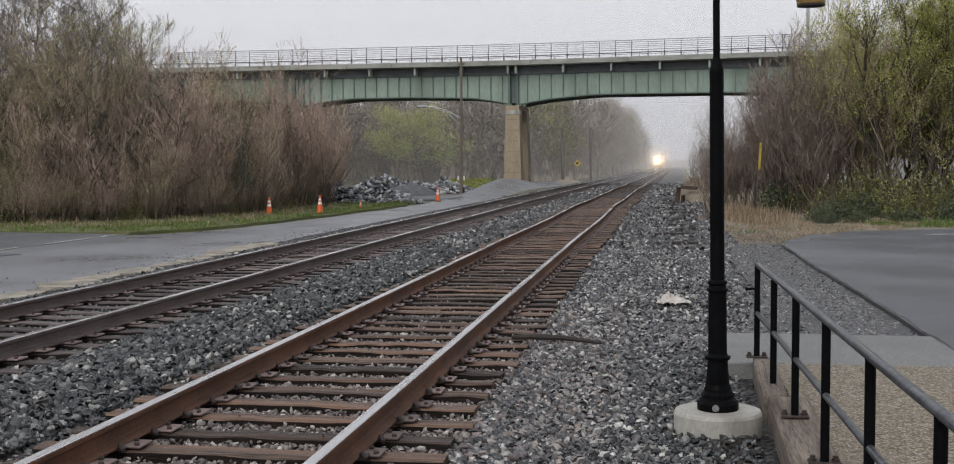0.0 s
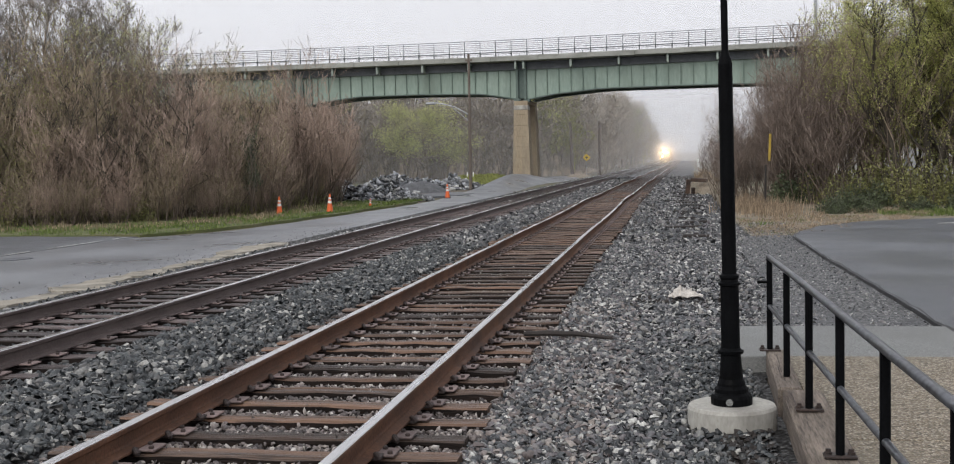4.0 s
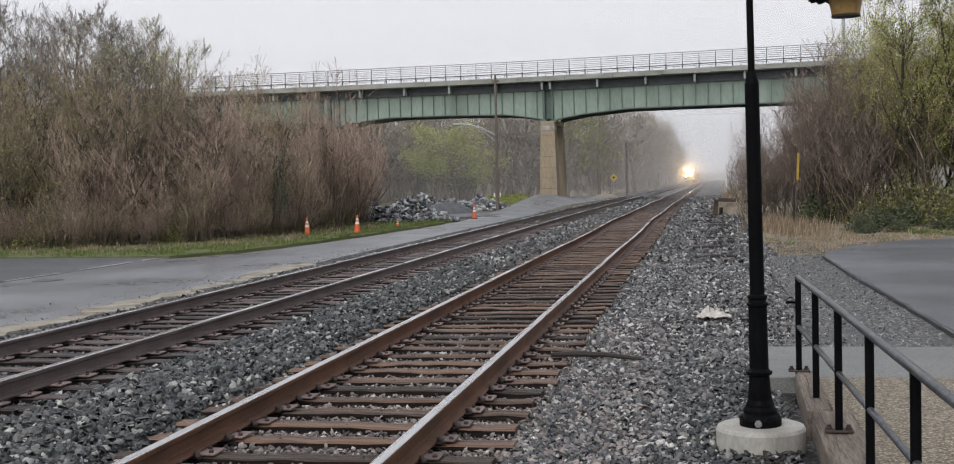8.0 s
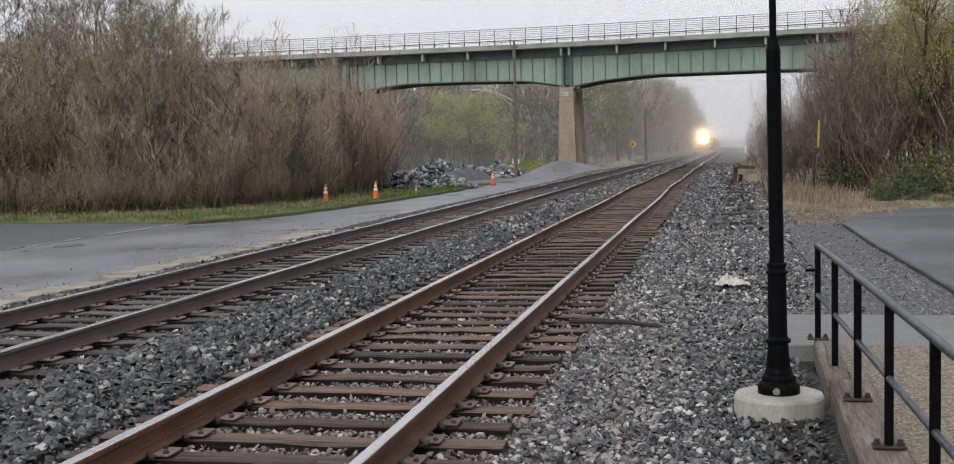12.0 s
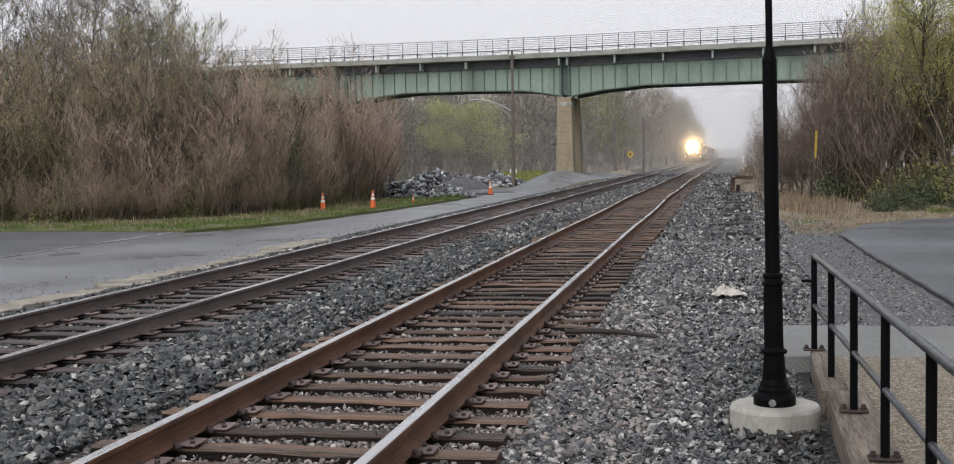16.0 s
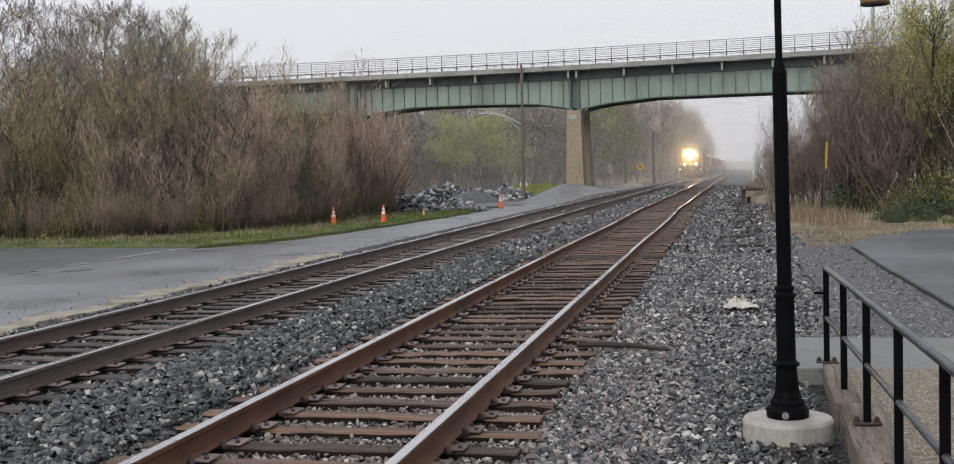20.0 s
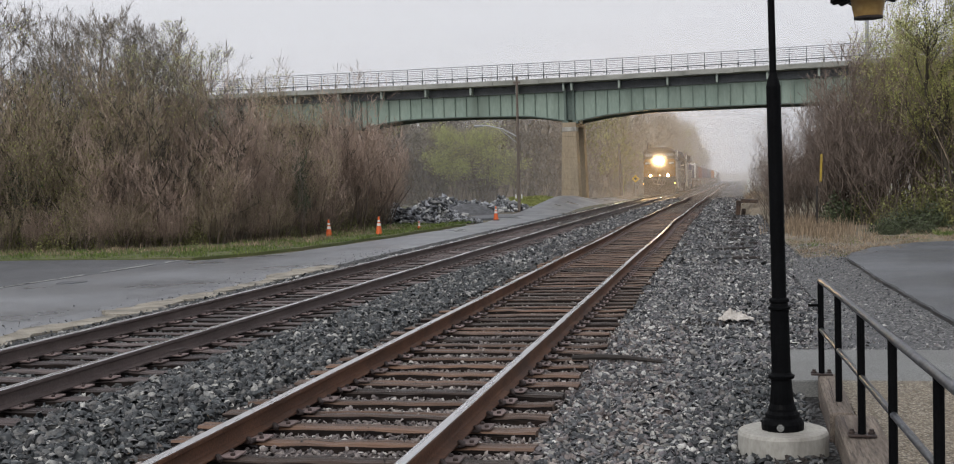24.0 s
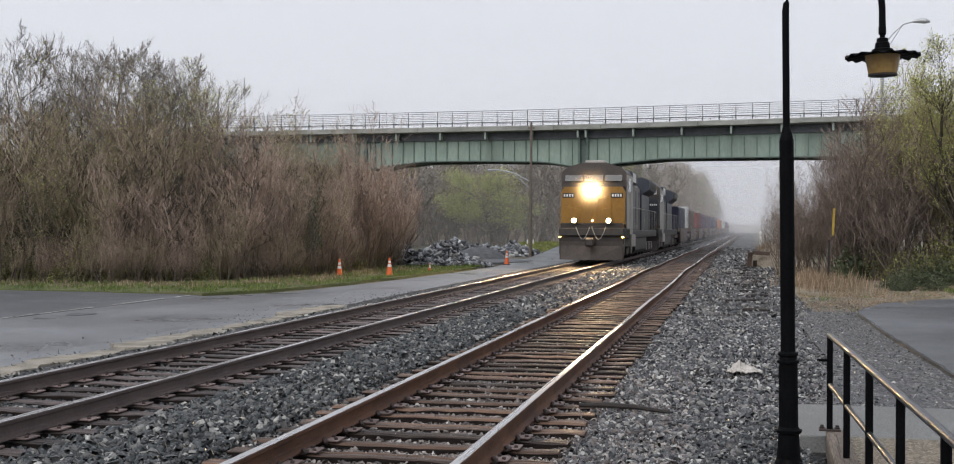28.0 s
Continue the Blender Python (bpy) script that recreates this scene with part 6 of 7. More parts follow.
def verge_spot(rng):
    t = rng.random()
    if t < 0.45:
        x = rng.uniform(-34, -14.5)
        y = rng.uniform(30.3 + 0.02 * max(0, -x - 20), 35.5)
    else:
        y = 30 + 26 * rng.random()
        x = road_left(y) - 0.1 - rng.random() ** 1.4 * 4.0
    return (x, y, -0.08)


blades("verge_grass", 16000, verge_spot, 0.095, 0.012, M["grass"], "short green grass on the verge", "grass", 93)
blades("dead_grass", 4500, lambda r: (lambda x, y: (x, y, -0.08))(*((r.uniform(-34, -15), r.uniform(32.0, 35.5)) if r.random() < 0.6 else (r.uniform(-16.5, -13.4), r.uniform(35, 50)))), 0.14, 0.012, M["straw"], "dry pale grass at the foot of the thicket", "grass", 94)


def bank_z(x, y):
    """A low grass bank that rises from the road's edge towards the bridge."""
    t = min(1, max(0, (y - 78.0) / 15.0)) * min(1, max(0, (-12.55 - x) / 1.3)) * min(1, max(0, (17.4 - abs(x)) / 1.0))
    return ground_z(x, y) - 0.03 + 0.52 * t * t * (3 - 2 * t) + 0.02 * math.sin(3.1 * x) * math.sin(1.7 * y)


bv = np.array([(-17.4 + 0.245 * i, 78.0 + 0.5 * j, bank_z(-17.4 + 0.245 * i, 78.0 + 0.5 * j)) for j in range(39) for i in range(21)])
bf = np.array([(j * 21 + i, j * 21 + i + 1, j * 21 + i + 22, j * 21 + i + 21) for j in range(38) for i in range(20)])
tagged(new("grass_bank", arrays("grass_bank", bv, bf, M["grass_dull"])), "low yellow-green grass bank below the bridge", "grass", kind="structure")
blades("verge_grass", 7000, lambda r: (lambda x, y: (x, y, bank_z(x, y) - 0.01))(r.uniform(-17.0, -12.8), r.uniform(79, 97)), 0.14, 0.03, M["grass_dull"], "short yellow-green grass on the bank below the bridge", "grass", 95)

# dry grass strip on the right
straw_edge = [(1.75, 24.2), (2.5, 25.7), (2.8, 26.5), (3.4, 28.6), (4.7, 30.5), (7.5, 31.9), (12, 32.9), (60, 36.2), (60, 60), (4.2, 70), (1.9, 60), (1.8, 45), (1.75, 32)]
slab("dry_ground", M["straw_ground"], straw_edge, -0.03, 0.14, "dry straw-covered ground beside the car park", "ground")
blades("dry_grass", 2600, lambda r: (lambda x, y: (x, y, -0.05))(2.95 + r.gauss(0, 0.50), 38.6 + r.gauss(0, 2.2)), 0.42, 0.011, M["straw"], "tall dry tan grass", "grass", 97, 0.2)
blades("dry_grass", 8000, lambda r: (lambda x: (x, 25 + 1.1 * max(0, x - 2.2) ** 1.3 + r.uniform(0.4, 8), -0.05))(r.uniform(1.8, 7.5)), 0.10, 0.008, M["straw"], "short dry tan grass", "grass", 98, 0.9)
blades("lawn_grass", 2200, lambda r: (lambda x: (x, 25.5 + 1.1 * max(0, x - 2.2) ** 1.3 + r.uniform(0.4, 9), -0.05))(r.uniform(1.8, 6.5)), 0.06, 0.012, M["grass"], "low green weeds in the dry grass", "grass", 134, 0.8)
blades("lawn_grass", 7000, lambda r: (r.uniform(6.0, 18), r.uniform(33.6, 37.2), -0.05), 0.14, 0.014, M["grass"], "short green grass at the edge of the car park", "grass", 99)

# dirt mound with old timbers
md = Build()
rng = random.Random(100)
for i in range(15):
    for j in range(15):
        u, v = i / 14 * 2 - 1, j / 14 * 2 - 1
        h = max(0.0, 1 - u * u - v * v)
        x, y = 1.75 + 1.05 * u, 60 + 3.6 * v
        md.v.append((x, y, -0.16 + 1.20 * h ** 0.7 * (0.8 + 0.35 * noise.noise(Vector((x * 2, y, 5))))))
md.f = [(i * 15 + j, (i + 1) * 15 + j, (i + 1) * 15 + j + 1, i * 15 + j + 1) for i in range(14) for j in range(14)]
tagged(part("dirt_mound", md, M["straw_ground"]), "tan mound of dirt and dead grass", "mound")
blades("dry_grass", 900, lambda r: (lambda u, v: (1.75 + 0.85 * u, 60 + 3.0 * v, -0.12 + 0.95 * max(0.0, 1 - u * u - v * v) ** 0.7))(r.uniform(-1, 1), r.uniform(-1, 1)), 0.30, 0.012, M["straw"], "dry tan grass on the mound", "grass", 133, 0.5)
for x, y, z, sx, sy, sz, tn in ((0.80, 56.6, 0.25, 0.20, 0.20, 0.85, 14), (1.35, 57.1, 0.62, 0.80, 0.22, 0.18, -16), (1.05, 57.0, 0.05, 0.16, 0.16, 0.45, 30)):
    tagged(part("old_timber", Build().box(0, 0, 0, sx, sy, sz, 0.02, pose(x, y, z, 3, 4, tn)), M["tie"]), "rotten brown timber leaning on the mound", "timber")


# rubble heaps across the road
def heap(cx, cy, rx, ry, h, n, size, seed):
    rng = np.random.default_rng(seed)
    a, t = rng.uniform(0, 2 * math.pi, n), np.sqrt(rng.uniform(0, 1, n))
    bumps = 1 + 0.30 * np.sin(3 * a + seed) + 0.18 * np.sin(5 * a)
    x, y = cx + rx * t * np.cos(a) * bumps, cy + ry * t * np.sin(a) * bumps
    z = -0.1 + h * np.clip(1 - t, 0, 1) ** 0.75 * (0.75 + 0.45 * np.sin(2.1 * x) * np.cos(1.3 * y)) * rng.uniform(0.75, 1.0, n)
    s = size * rng.lognormal(0, 0.4, n)
    corner = np.array([(i, j, k_) for i in (-1, 1) for j in (-1, 1) for k_ in (-1, 1)], float)
    p = corner[None] * rng.uniform(0.5, 1.0, (n, 8, 3)) * np.stack([np.ones(n), rng.uniform(0.4, 0.9, n), rng.uniform(0.10, 0.35, n)], 1)[:, None, :]
    e = rng.uniform(-0.9, 0.9, (n, 3))
    out = []
    for i in range(n):
        r = np.array(Euler((e[i, 0], e[i, 1], e[i, 2] * 3)).to_matrix())
        out.append(p[i] @ r.T * s[i] / 2 + (x[i], y[i], z[i]))
    v = np.concatenate(out)
    f = np.array([(0, 1, 3, 2), (4, 6, 7, 5), (0, 4, 5, 1), (2, 3, 7, 6), (0, 2, 6, 4), (1, 5, 7, 3)])
    f = (f[None] + 8 * np.arange(n)[:, None, None]).reshape(-1, 4)
    dark = rng.random(n) > 0.19
    rows = np.repeat(dark, 6)
    tagged(new("rubble_heap", arrays("rubble_heap", v, f[rows], M["rubble"])), "heap of dark broken slate and concrete rubble", "rubble", kind="stuff")
    tagged(new("pale_rubble", arrays("pale_rubble", v, f[~rows], M["rubble_pale"])), "pale broken concrete pieces in the heap", "rubble", kind="stuff")


heap(-15.6, 58.0, 2.3, 2.0, 1.60, 2600, 0.24, 201)
heap(-13.2, 56.6, 1.6, 1.1, 0.48, 800, 0.18, 204)
heap(-17.0, 73.5, 3.6, 2.6, 1.20, 2200, 0.27, 202)
heap(-14.1, 76.0, 1.7, 2.2, 1.15, 1100, 0.26, 203)
gh = Build()
for i in range(17):
    for j in range(17):
        u, v = i / 8 - 1, j / 8 - 1
        x, y = -15.4 + 2.1 * u, 70.6 + 1.7 * v
        gh.v.append((x, y, -0.14 + 0.80 * max(0.0, 1 - u * u - v * v) ** 0.9 * (0.85 + 0.3 * noise.noise(Vector((x, y, 3)))) + 0.03 * noise.noise(Vector((x * 5, y * 5, 1)))))
gh.f = [(i * 17 + j, (i + 1) * 17 + j, (i + 1) * 17 + j + 1, i * 17 + j + 1) for i in range(16) for j in range(16)]
tagged(part("spoil_heap", gh, M["gravel_dark"]), "smooth heap of fine dark gravel before the rubble", "gravel")
wet = [(-12.4 + 1.5 * math.cos(a), 64.5 + 4.2 * math.sin(a)) for a in np.linspace(0, 2 * math.pi, 24)[:-1]]
slab("wet_ground", M["asphalt_new"], wet, -0.055, 0.12, "dark wet dirt beside the rubble", "ground")

# house far behind the trees on the right
hs_ = thing("house", "pale grey single-storey house behind the trees", "house", at=(21.5, 78, -0.2), turn=-8)
part("wall", Build().box(0, 3.5, 1.5, 13.0, 7.0, 3.0, 0.02), M["siding"], hs_)
part("roof", Build().prism([(-0.4, 3.0), (7.4, 3.0), (3.5, 4.9)], -6.9, 6.9, "x"), M["asphalt_new"], hs_)
for x in (-4.6, -1.8, 3.6):
    w_ = part("window", Build().box(x, -0.01, 1.6, 1.1, 0.06, 1.2, 0.01), M["car_white"], hs_)
    part("pane", Build().box(x, -0.045, 1.6, 0.96, 0.02, 1.06), M["glass_dark"], w_)
part("door", Build().box(1.0, -0.02, 1.05, 0.95, 0.07, 2.05, 0.01), M["car_brown"], hs_)

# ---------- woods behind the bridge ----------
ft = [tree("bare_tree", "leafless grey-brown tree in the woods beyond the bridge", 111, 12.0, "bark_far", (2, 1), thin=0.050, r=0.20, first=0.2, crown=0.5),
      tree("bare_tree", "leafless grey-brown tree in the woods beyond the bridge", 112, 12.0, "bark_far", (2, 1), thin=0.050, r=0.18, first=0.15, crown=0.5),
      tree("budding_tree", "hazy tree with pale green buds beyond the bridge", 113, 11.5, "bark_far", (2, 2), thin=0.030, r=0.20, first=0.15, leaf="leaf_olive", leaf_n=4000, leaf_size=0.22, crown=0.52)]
rng = random.Random(115)
fs_ = []
for i in range(26):
    x = -62 + 2.1 * i + rng.uniform(-1, 1)
    if i % 4 != 1:
        fs_.append((x, 122 + rng.uniform(0, 6) + max(0, x + 22) * 0.8, rng.uniform(0, 360), rng.uniform(0.78, 0.95), rng.choice((0, 1, 1, 0, 2))))
    fs_.append((x + 1, 134 + rng.uniform(0, 8) + max(0, x + 22) * 0.9, rng.uniform(0, 360), rng.uniform(0.75, 0.9), rng.choice((0, 1))))
    if i % 2:
        fs_.append((x + 0.5, 148 + rng.uniform(0, 8) + max(0, x + 22) * 1.0, rng.uniform(0, 360), rng.uniform(0.8, 0.95), rng.choice((0, 1))))
for y in range(150, 330, 11):
    fs_.append((-15.5 + shift(y) + rng.uniform(-1.5, 1), y, rng.uniform(0, 360), 0.95 + 0.0018 * (y - 150) + rng.uniform(-0.1, 0.1), rng.choice((0, 1, 2))))
for y in range(340, 620, 28):
    fs_.append((-17 + shift(y), y, rng.uniform(0, 360), 1.35, rng.choice((0, 1, 2))))
    fs_.append((14 + shift(y), y, rng.uniform(0, 360), 1.0, rng.choice((0, 1))))
scatter(ft, fs_)
gt = tree("green_tree", "broad spreading tree with pale yellow-green leaves beyond the rubble", 117, 7.0, "bark_far", (3, 2), thin=0.020, r=0.24, leaf="leaf_misted", leaf_n=14000, leaf_size=0.115, first=0.2, crown=0.85, rise=(0.05, 0.6), fuzz=0.36)
set_scale(gt, -23.35, 113.6, 0, 0.95).scale = (1.12, 1.05, 1.0)
set_scale(copy_thing(gt, pose(0, 0, 0)), -17.2, 150.0, 120, 1.1)
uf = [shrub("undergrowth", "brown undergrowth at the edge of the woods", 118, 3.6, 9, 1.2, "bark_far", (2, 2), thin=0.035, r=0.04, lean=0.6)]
rng = random.Random(119)
scatter(uf, [(-50 + 1.9 * i + rng.uniform(-0.6, 0.6), 112 + rng.uniform(0, 6), rng.uniform(0, 360), rng.uniform(0.9, 1.4), 0) for i in range(20)] +
        [(-46 + 1.35 * i + rng.uniform(-0.6, 0.6), 119 + rng.uniform(0, 5), rng.uniform(0, 360), rng.uniform(1.7, 2.5), 0) for i in range(24)] +
        [(-14.5 + rng.uniform(-1.2, 1.2) + shift(y), y, rng.uniform(0, 360), rng.uniform(0.5, 0.9), 0) for y in range(118, 300, 9)])


def woods(name, count, spot, material, label, seed, twigs=420):
    """Dense bare woods: crowns of many tapered twigs on straight trunks, one joined mass."""
    rng = np.random.default_rng(seed)
    rows = []
    for _ in range(count):
        x, y, h = spot(rng)
        wide = h * rng.uniform(0.17, 0.26)
        rows.append((np.array([[x, y, -0.3]]), np.array([[x + rng.normal(0, 0.3), y, h * 0.85]]), np.array([[0.16, 0.03]])))
        e, a, t = rng.uniform(0, 1, twigs), rng.uniform(0, 2 * math.pi, twigs), np.sqrt(rng.uniform(0, 1, twigs))
        zz = h * (0.10 + 0.90 * e)
        rad = wide * t * np.sin(np.clip(0.25 + e * 2.75, 0, math.pi)) * (1 + 0.3 * np.sin(3 * a + x))
        p = np.stack([x + rad * np.cos(a), y + rad * np.sin(a), zz], 1)
        d = np.stack([np.cos(a) * 0.5, np.sin(a) * 0.5, np.full(twigs, 0.8)], 1) + rng.normal(0, 0.45, (twigs, 3))
        ln = h * rng.uniform(0.04, 0.12, twigs)
        rows.append((p, p + d * ln[:, None], np.stack([rng.uniform(0.03, 0.075, twigs), np.full(twigs, 0.012)], 1)))
    p, q, w = (np.concatenate([r[i] for r in rows]) for i in range(3))
    n = len(p)
    turn = rng.normal(0, 0.6, n)
    e = np.stack([np.cos(turn), np.sin(turn), np.zeros(n)], 1)
    v = np.stack([p - e * w[:, :1], p + e * w[:, :1], q + e * w[:, 1:], q - e * w[:, 1:]], 1).reshape(-1, 3)
    tagged(new(name, arrays(name, v, np.arange(4 * n).reshape(-1, 4), material)), label, "woods", kind="stuff")


def west_woods(rng):
    x = rng.uniform(-75, -17)
    return x, 124 + rng.uniform(0, 38) + max(0, x + 26) * 1.5, rng.uniform(9.4, 12.4)


def trackside_woods(rng):
    y = 150 + 230 * rng.random() ** 0.8
    return -11.2 + shift(y) - 16 * rng.random() ** 1.4, y, 10.0 + 0.030 * (y - 150) + rng.uniform(-2.0, 2.0)


def distant_woods(rng):
    y = rng.uniform(390, 640)
    side = rng.random() < 0.7
    return (-11 + shift(y) - rng.uniform(0, 22)) if side else (12 + shift(y) + rng.uniform(0, 60)), y, rng.uniform(12, 17) if side else rng.uniform(8, 11)


def yard_growth(rng):
    y = rng.uniform(230, 430)
    return shift(y) + 8 + rng.uniform(0, 1) ** 1.3 * 70, y, rng.uniform(3.5, 7.0)


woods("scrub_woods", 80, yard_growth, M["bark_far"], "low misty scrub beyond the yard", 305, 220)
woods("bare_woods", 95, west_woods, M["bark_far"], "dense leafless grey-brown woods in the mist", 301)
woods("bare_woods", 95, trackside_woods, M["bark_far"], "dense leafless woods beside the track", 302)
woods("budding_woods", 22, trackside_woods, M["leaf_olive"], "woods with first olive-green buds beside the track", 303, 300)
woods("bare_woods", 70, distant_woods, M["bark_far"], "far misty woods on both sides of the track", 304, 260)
# low wooded bank that the trees stand on
bank = Build()
for i in range(40):
    x = -110 + i * 2.6
    for yy, z in ((126, -0.3), (134, 3.2), (146, 6.6), (175, 9.5), (190, -0.3)):
        k_ = min(1.0, max(0.0, (-13 - x) / 9))
        bank.v.append((x + (0.9 if z > 0 else 0) * math.sin(i * 1.7), yy + max(0, x + 22) * 0.9, -0.3 + (z + 0.3) * k_ * (1 + 0.25 * noise.noise(Vector((x * 0.2, yy * 0.1, 0))))))
bank.f = [(i * 5 + j, (i + 1) * 5 + j, (i + 1) * 5 + j + 1, i * 5 + j + 1) for i in range(39) for j in range(4)]
tagged(part("wooded_bank", bank, M["leaf_litter"]), "brown leaf-covered bank below the woods", "bank", kind="structure")
# remains of a lifted siding: old ties flush with the stones
rng = random.Random(121)
for i in range(26):
    y = 27 + i * 2.4 + rng.uniform(-0.6, 0.6)
    x = 0.55 + shift(y) + rng.uniform(-0.5, 0.4)
    ln = rng.uniform(0.3, 1.1)
    ot = part("old_tie", Build().box(0, 0, 0, ln, 0.20, 0.14, 0.02, pose(x, y, -0.07, rng.uniform(-3, 3), rng.uniform(-2, 2), rng.uniform(-38, 38))), M["stick"])
    tagged(ot, "rotten dark tie half sunk in the gravel", "tie", group="old ties of a lifted siding")
# dirt pile at the end of the rise
dp = Build()
for i in range(11):
    for j in range(11):
        u, v = i / 5 - 1, j / 5 - 1
        h = max(0.0, 1 - u * u - v * v) ** 0.7
        x, y = -9.6 + 1.3 * u, 124 + 5 * v
        dp.v.append((x, y, -0.2 + 0.50 * h * (0.8 + 0.4 * noise.noise(Vector((x * 1.5, y * 0.7, 2))))))
dp.f = [(i * 11 + j, (i + 1) * 11 + j, (i + 1) * 11 + j + 1, i * 11 + j + 1) for i in range(10) for j in range(10)]
tagged(part("dirt_pile", dp, M["leaf_litter"]), "sandy dirt pile beside the track", "mound")
# far ridge closing the view
ridge = Build()
for i in range(270):
    a = -math.pi * 0.15 + (math.pi * 1.3) * i / 269
    h = 6 + 5 * noise.noise(Vector((i * 0.07, 0, 0))) + 4 * noise.noise(Vector((i * 0.6, 4, 0)))
    for rr, zz in ((1050, -1), (1120, h * 0.7), (1250, h)):
        ridge.v.append((rr * math.cos(a), rr * math.sin(a), zz))
ridge.f = [(i * 3 + j + 3, i * 3 + j, i * 3 + j + 1, i * 3 + j + 4) for i in range(269) for j in range(2)]
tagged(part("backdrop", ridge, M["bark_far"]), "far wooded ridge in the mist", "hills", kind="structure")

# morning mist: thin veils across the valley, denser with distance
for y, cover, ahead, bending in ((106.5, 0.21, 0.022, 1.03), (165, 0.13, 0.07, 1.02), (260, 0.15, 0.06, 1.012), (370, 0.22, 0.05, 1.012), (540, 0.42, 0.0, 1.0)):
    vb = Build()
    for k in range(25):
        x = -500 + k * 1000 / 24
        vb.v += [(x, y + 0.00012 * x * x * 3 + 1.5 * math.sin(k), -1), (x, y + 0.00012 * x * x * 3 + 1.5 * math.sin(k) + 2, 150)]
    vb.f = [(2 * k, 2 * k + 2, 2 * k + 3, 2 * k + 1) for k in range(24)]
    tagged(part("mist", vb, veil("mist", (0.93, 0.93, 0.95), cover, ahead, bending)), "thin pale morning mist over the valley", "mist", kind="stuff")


# ---------- the train ----------
def wheelset(parent, y):
    w = part("wheel", Build().lathe([(0.50, -0.8), (0.55, -0.79), (0.53, -0.66), (0.20, -0.64), (0.09, -0.6), (0.09, 0.6), (0.20, 0.64), (0.53, 0.66), (0.55, 0.79), (0.50, 0.8)], n=20,
                                    m=pose(0, y, 0.53, 0, 90, 0)), M["loco_black"], parent)
    return w


def locomotive(lead):
    lo = thing("locomotive", "yellow-nosed diesel freight locomotive with lit headlights" if lead else "second dark diesel freight locomotive in the train", "locomotive")
    W = 3.05
    # frame, pilot and steps
    part("underframe", Build().box(0, 11.3, 1.30, W - 0.1, 21.4, 0.42, 0.04), M["loco_black"], lo)
    plow = Build().prism([(-1.50, 0.12), (1.50, 0.12), (1.45, 0.98), (-1.45, 0.98)], 0.10, 0.16, "y")
    plow.add([(-1.45, -0.02, 0.12), (0, -0.42, 0.12), (1.45, -0.02, 0.12), (1.40, 0.10, 0.78), (0, -0.16, 0.78), (-1.40, 0.10, 0.78)], [(0, 1, 4, 5), (1, 2, 3, 4)])
    part("pilot", plow, M["plow"], lo, "dirty brown-grey snow plough pilot")
    part("end_sheet", Build().box(0, 0.22, 1.36, 2.96, 0.12, 0.95, 0.03), M["plow_dark"], lo)
    part("coupler", Build().box(0, -0.35, 0.95, 0.30, 0.75, 0.34, 0.06).box(0, -0.70, 0.95, 0.42, 0.28, 0.42, 0.08), M["loco_black"], lo)
    for s in (-1, 1):
        hose = [(s * (0.04 + 0.66 * k / 10), -0.18 - 0.05 * math.sin(k * 0.31), 1.66 - 0.58 * math.sin(math.pi * k / 10)) for k in range(11)]
        part("air_hose", Build().tube(hose, 0.017, 6), M["handrail"], lo)
        part("step", Build().box(s * 1.30, 0.30, 0.55, 0.42, 0.40, 0.04).box(s * 1.30, 0.36, 0.88, 0.42, 0.34, 0.04).box(s * 1.50, 0.33, 0.85, 0.03, 0.44, 0.95), M["loco_black"], lo)
    part("porch", Build().box(0, 0.55, 1.42, W, 1.1, 0.38, 0.04), M["loco_black"], lo)
    # nose and cab
    nose = Build().prism([(-1.50, 1.78), (1.50, 1.78), (1.50, 3.30), (1.36, 3.55), (-1.36, 3.55), (-1.50, 3.30)], 0.55, 2.6, "y")
    part("nose", nose, M["loco_yellow"] if lead else M["loco_blue"], lo, "bright yellow nose" if lead else "dark blue nose")
    cab = Build().prism([(-1.53, 1.55), (1.53, 1.55), (1.53, 4.20), (1.28, 4.46), (0.62, 4.66), (-0.62, 4.66), (-1.28, 4.46), (-1.53, 4.20)], 1.05, 4.4, "y")
    part("cab", cab, M["cab_grey"], lo, "dark grey-brown cab")
    part("cab_brow", Build().prism([(-1.54, 3.55), (1.54, 3.55), (1.54, 4.22), (1.29, 4.48), (0.63, 4.68), (-0.63, 4.68), (-1.29, 4.48), (-1.54, 4.22)], 0.90, 1.08, "y"), M["cab_grey"], lo)
    part("roof_hatch", Build().box(0, 1.9, 4.74, 1.0, 1.2, 0.20, 0.08), M["cab_side"], lo)
    for x0, x1 in ((-1.36, -0.52), (-0.46, 0.46), (0.52, 1.36)):
        part("windshield", Build().box(0, 0, 0, x1 - x0, 0.03, 0.46, 0.01, pose((x0 + x1) / 2, 0.885, 4.02, -20, 0, 0)), M["glass_dark"], lo)
    for s in (-1, 1):
        part("side_window", Build().box(s * 1.545, 2.5, 3.65, 0.03, 1.4, 0.62, 0.01), M["glass_dark"], lo)
        part("cab_side_panel", Build().box(s * 1.532, 2.75, 2.86, 0.02, 3.26, 2.56, 0.005), M["cab_side"], lo)
        part("cab_door", Build().box(s * 1.545, 3.5, 2.3, 0.03, 1.5, 2.0, 0.01), M["cab_side"], lo)
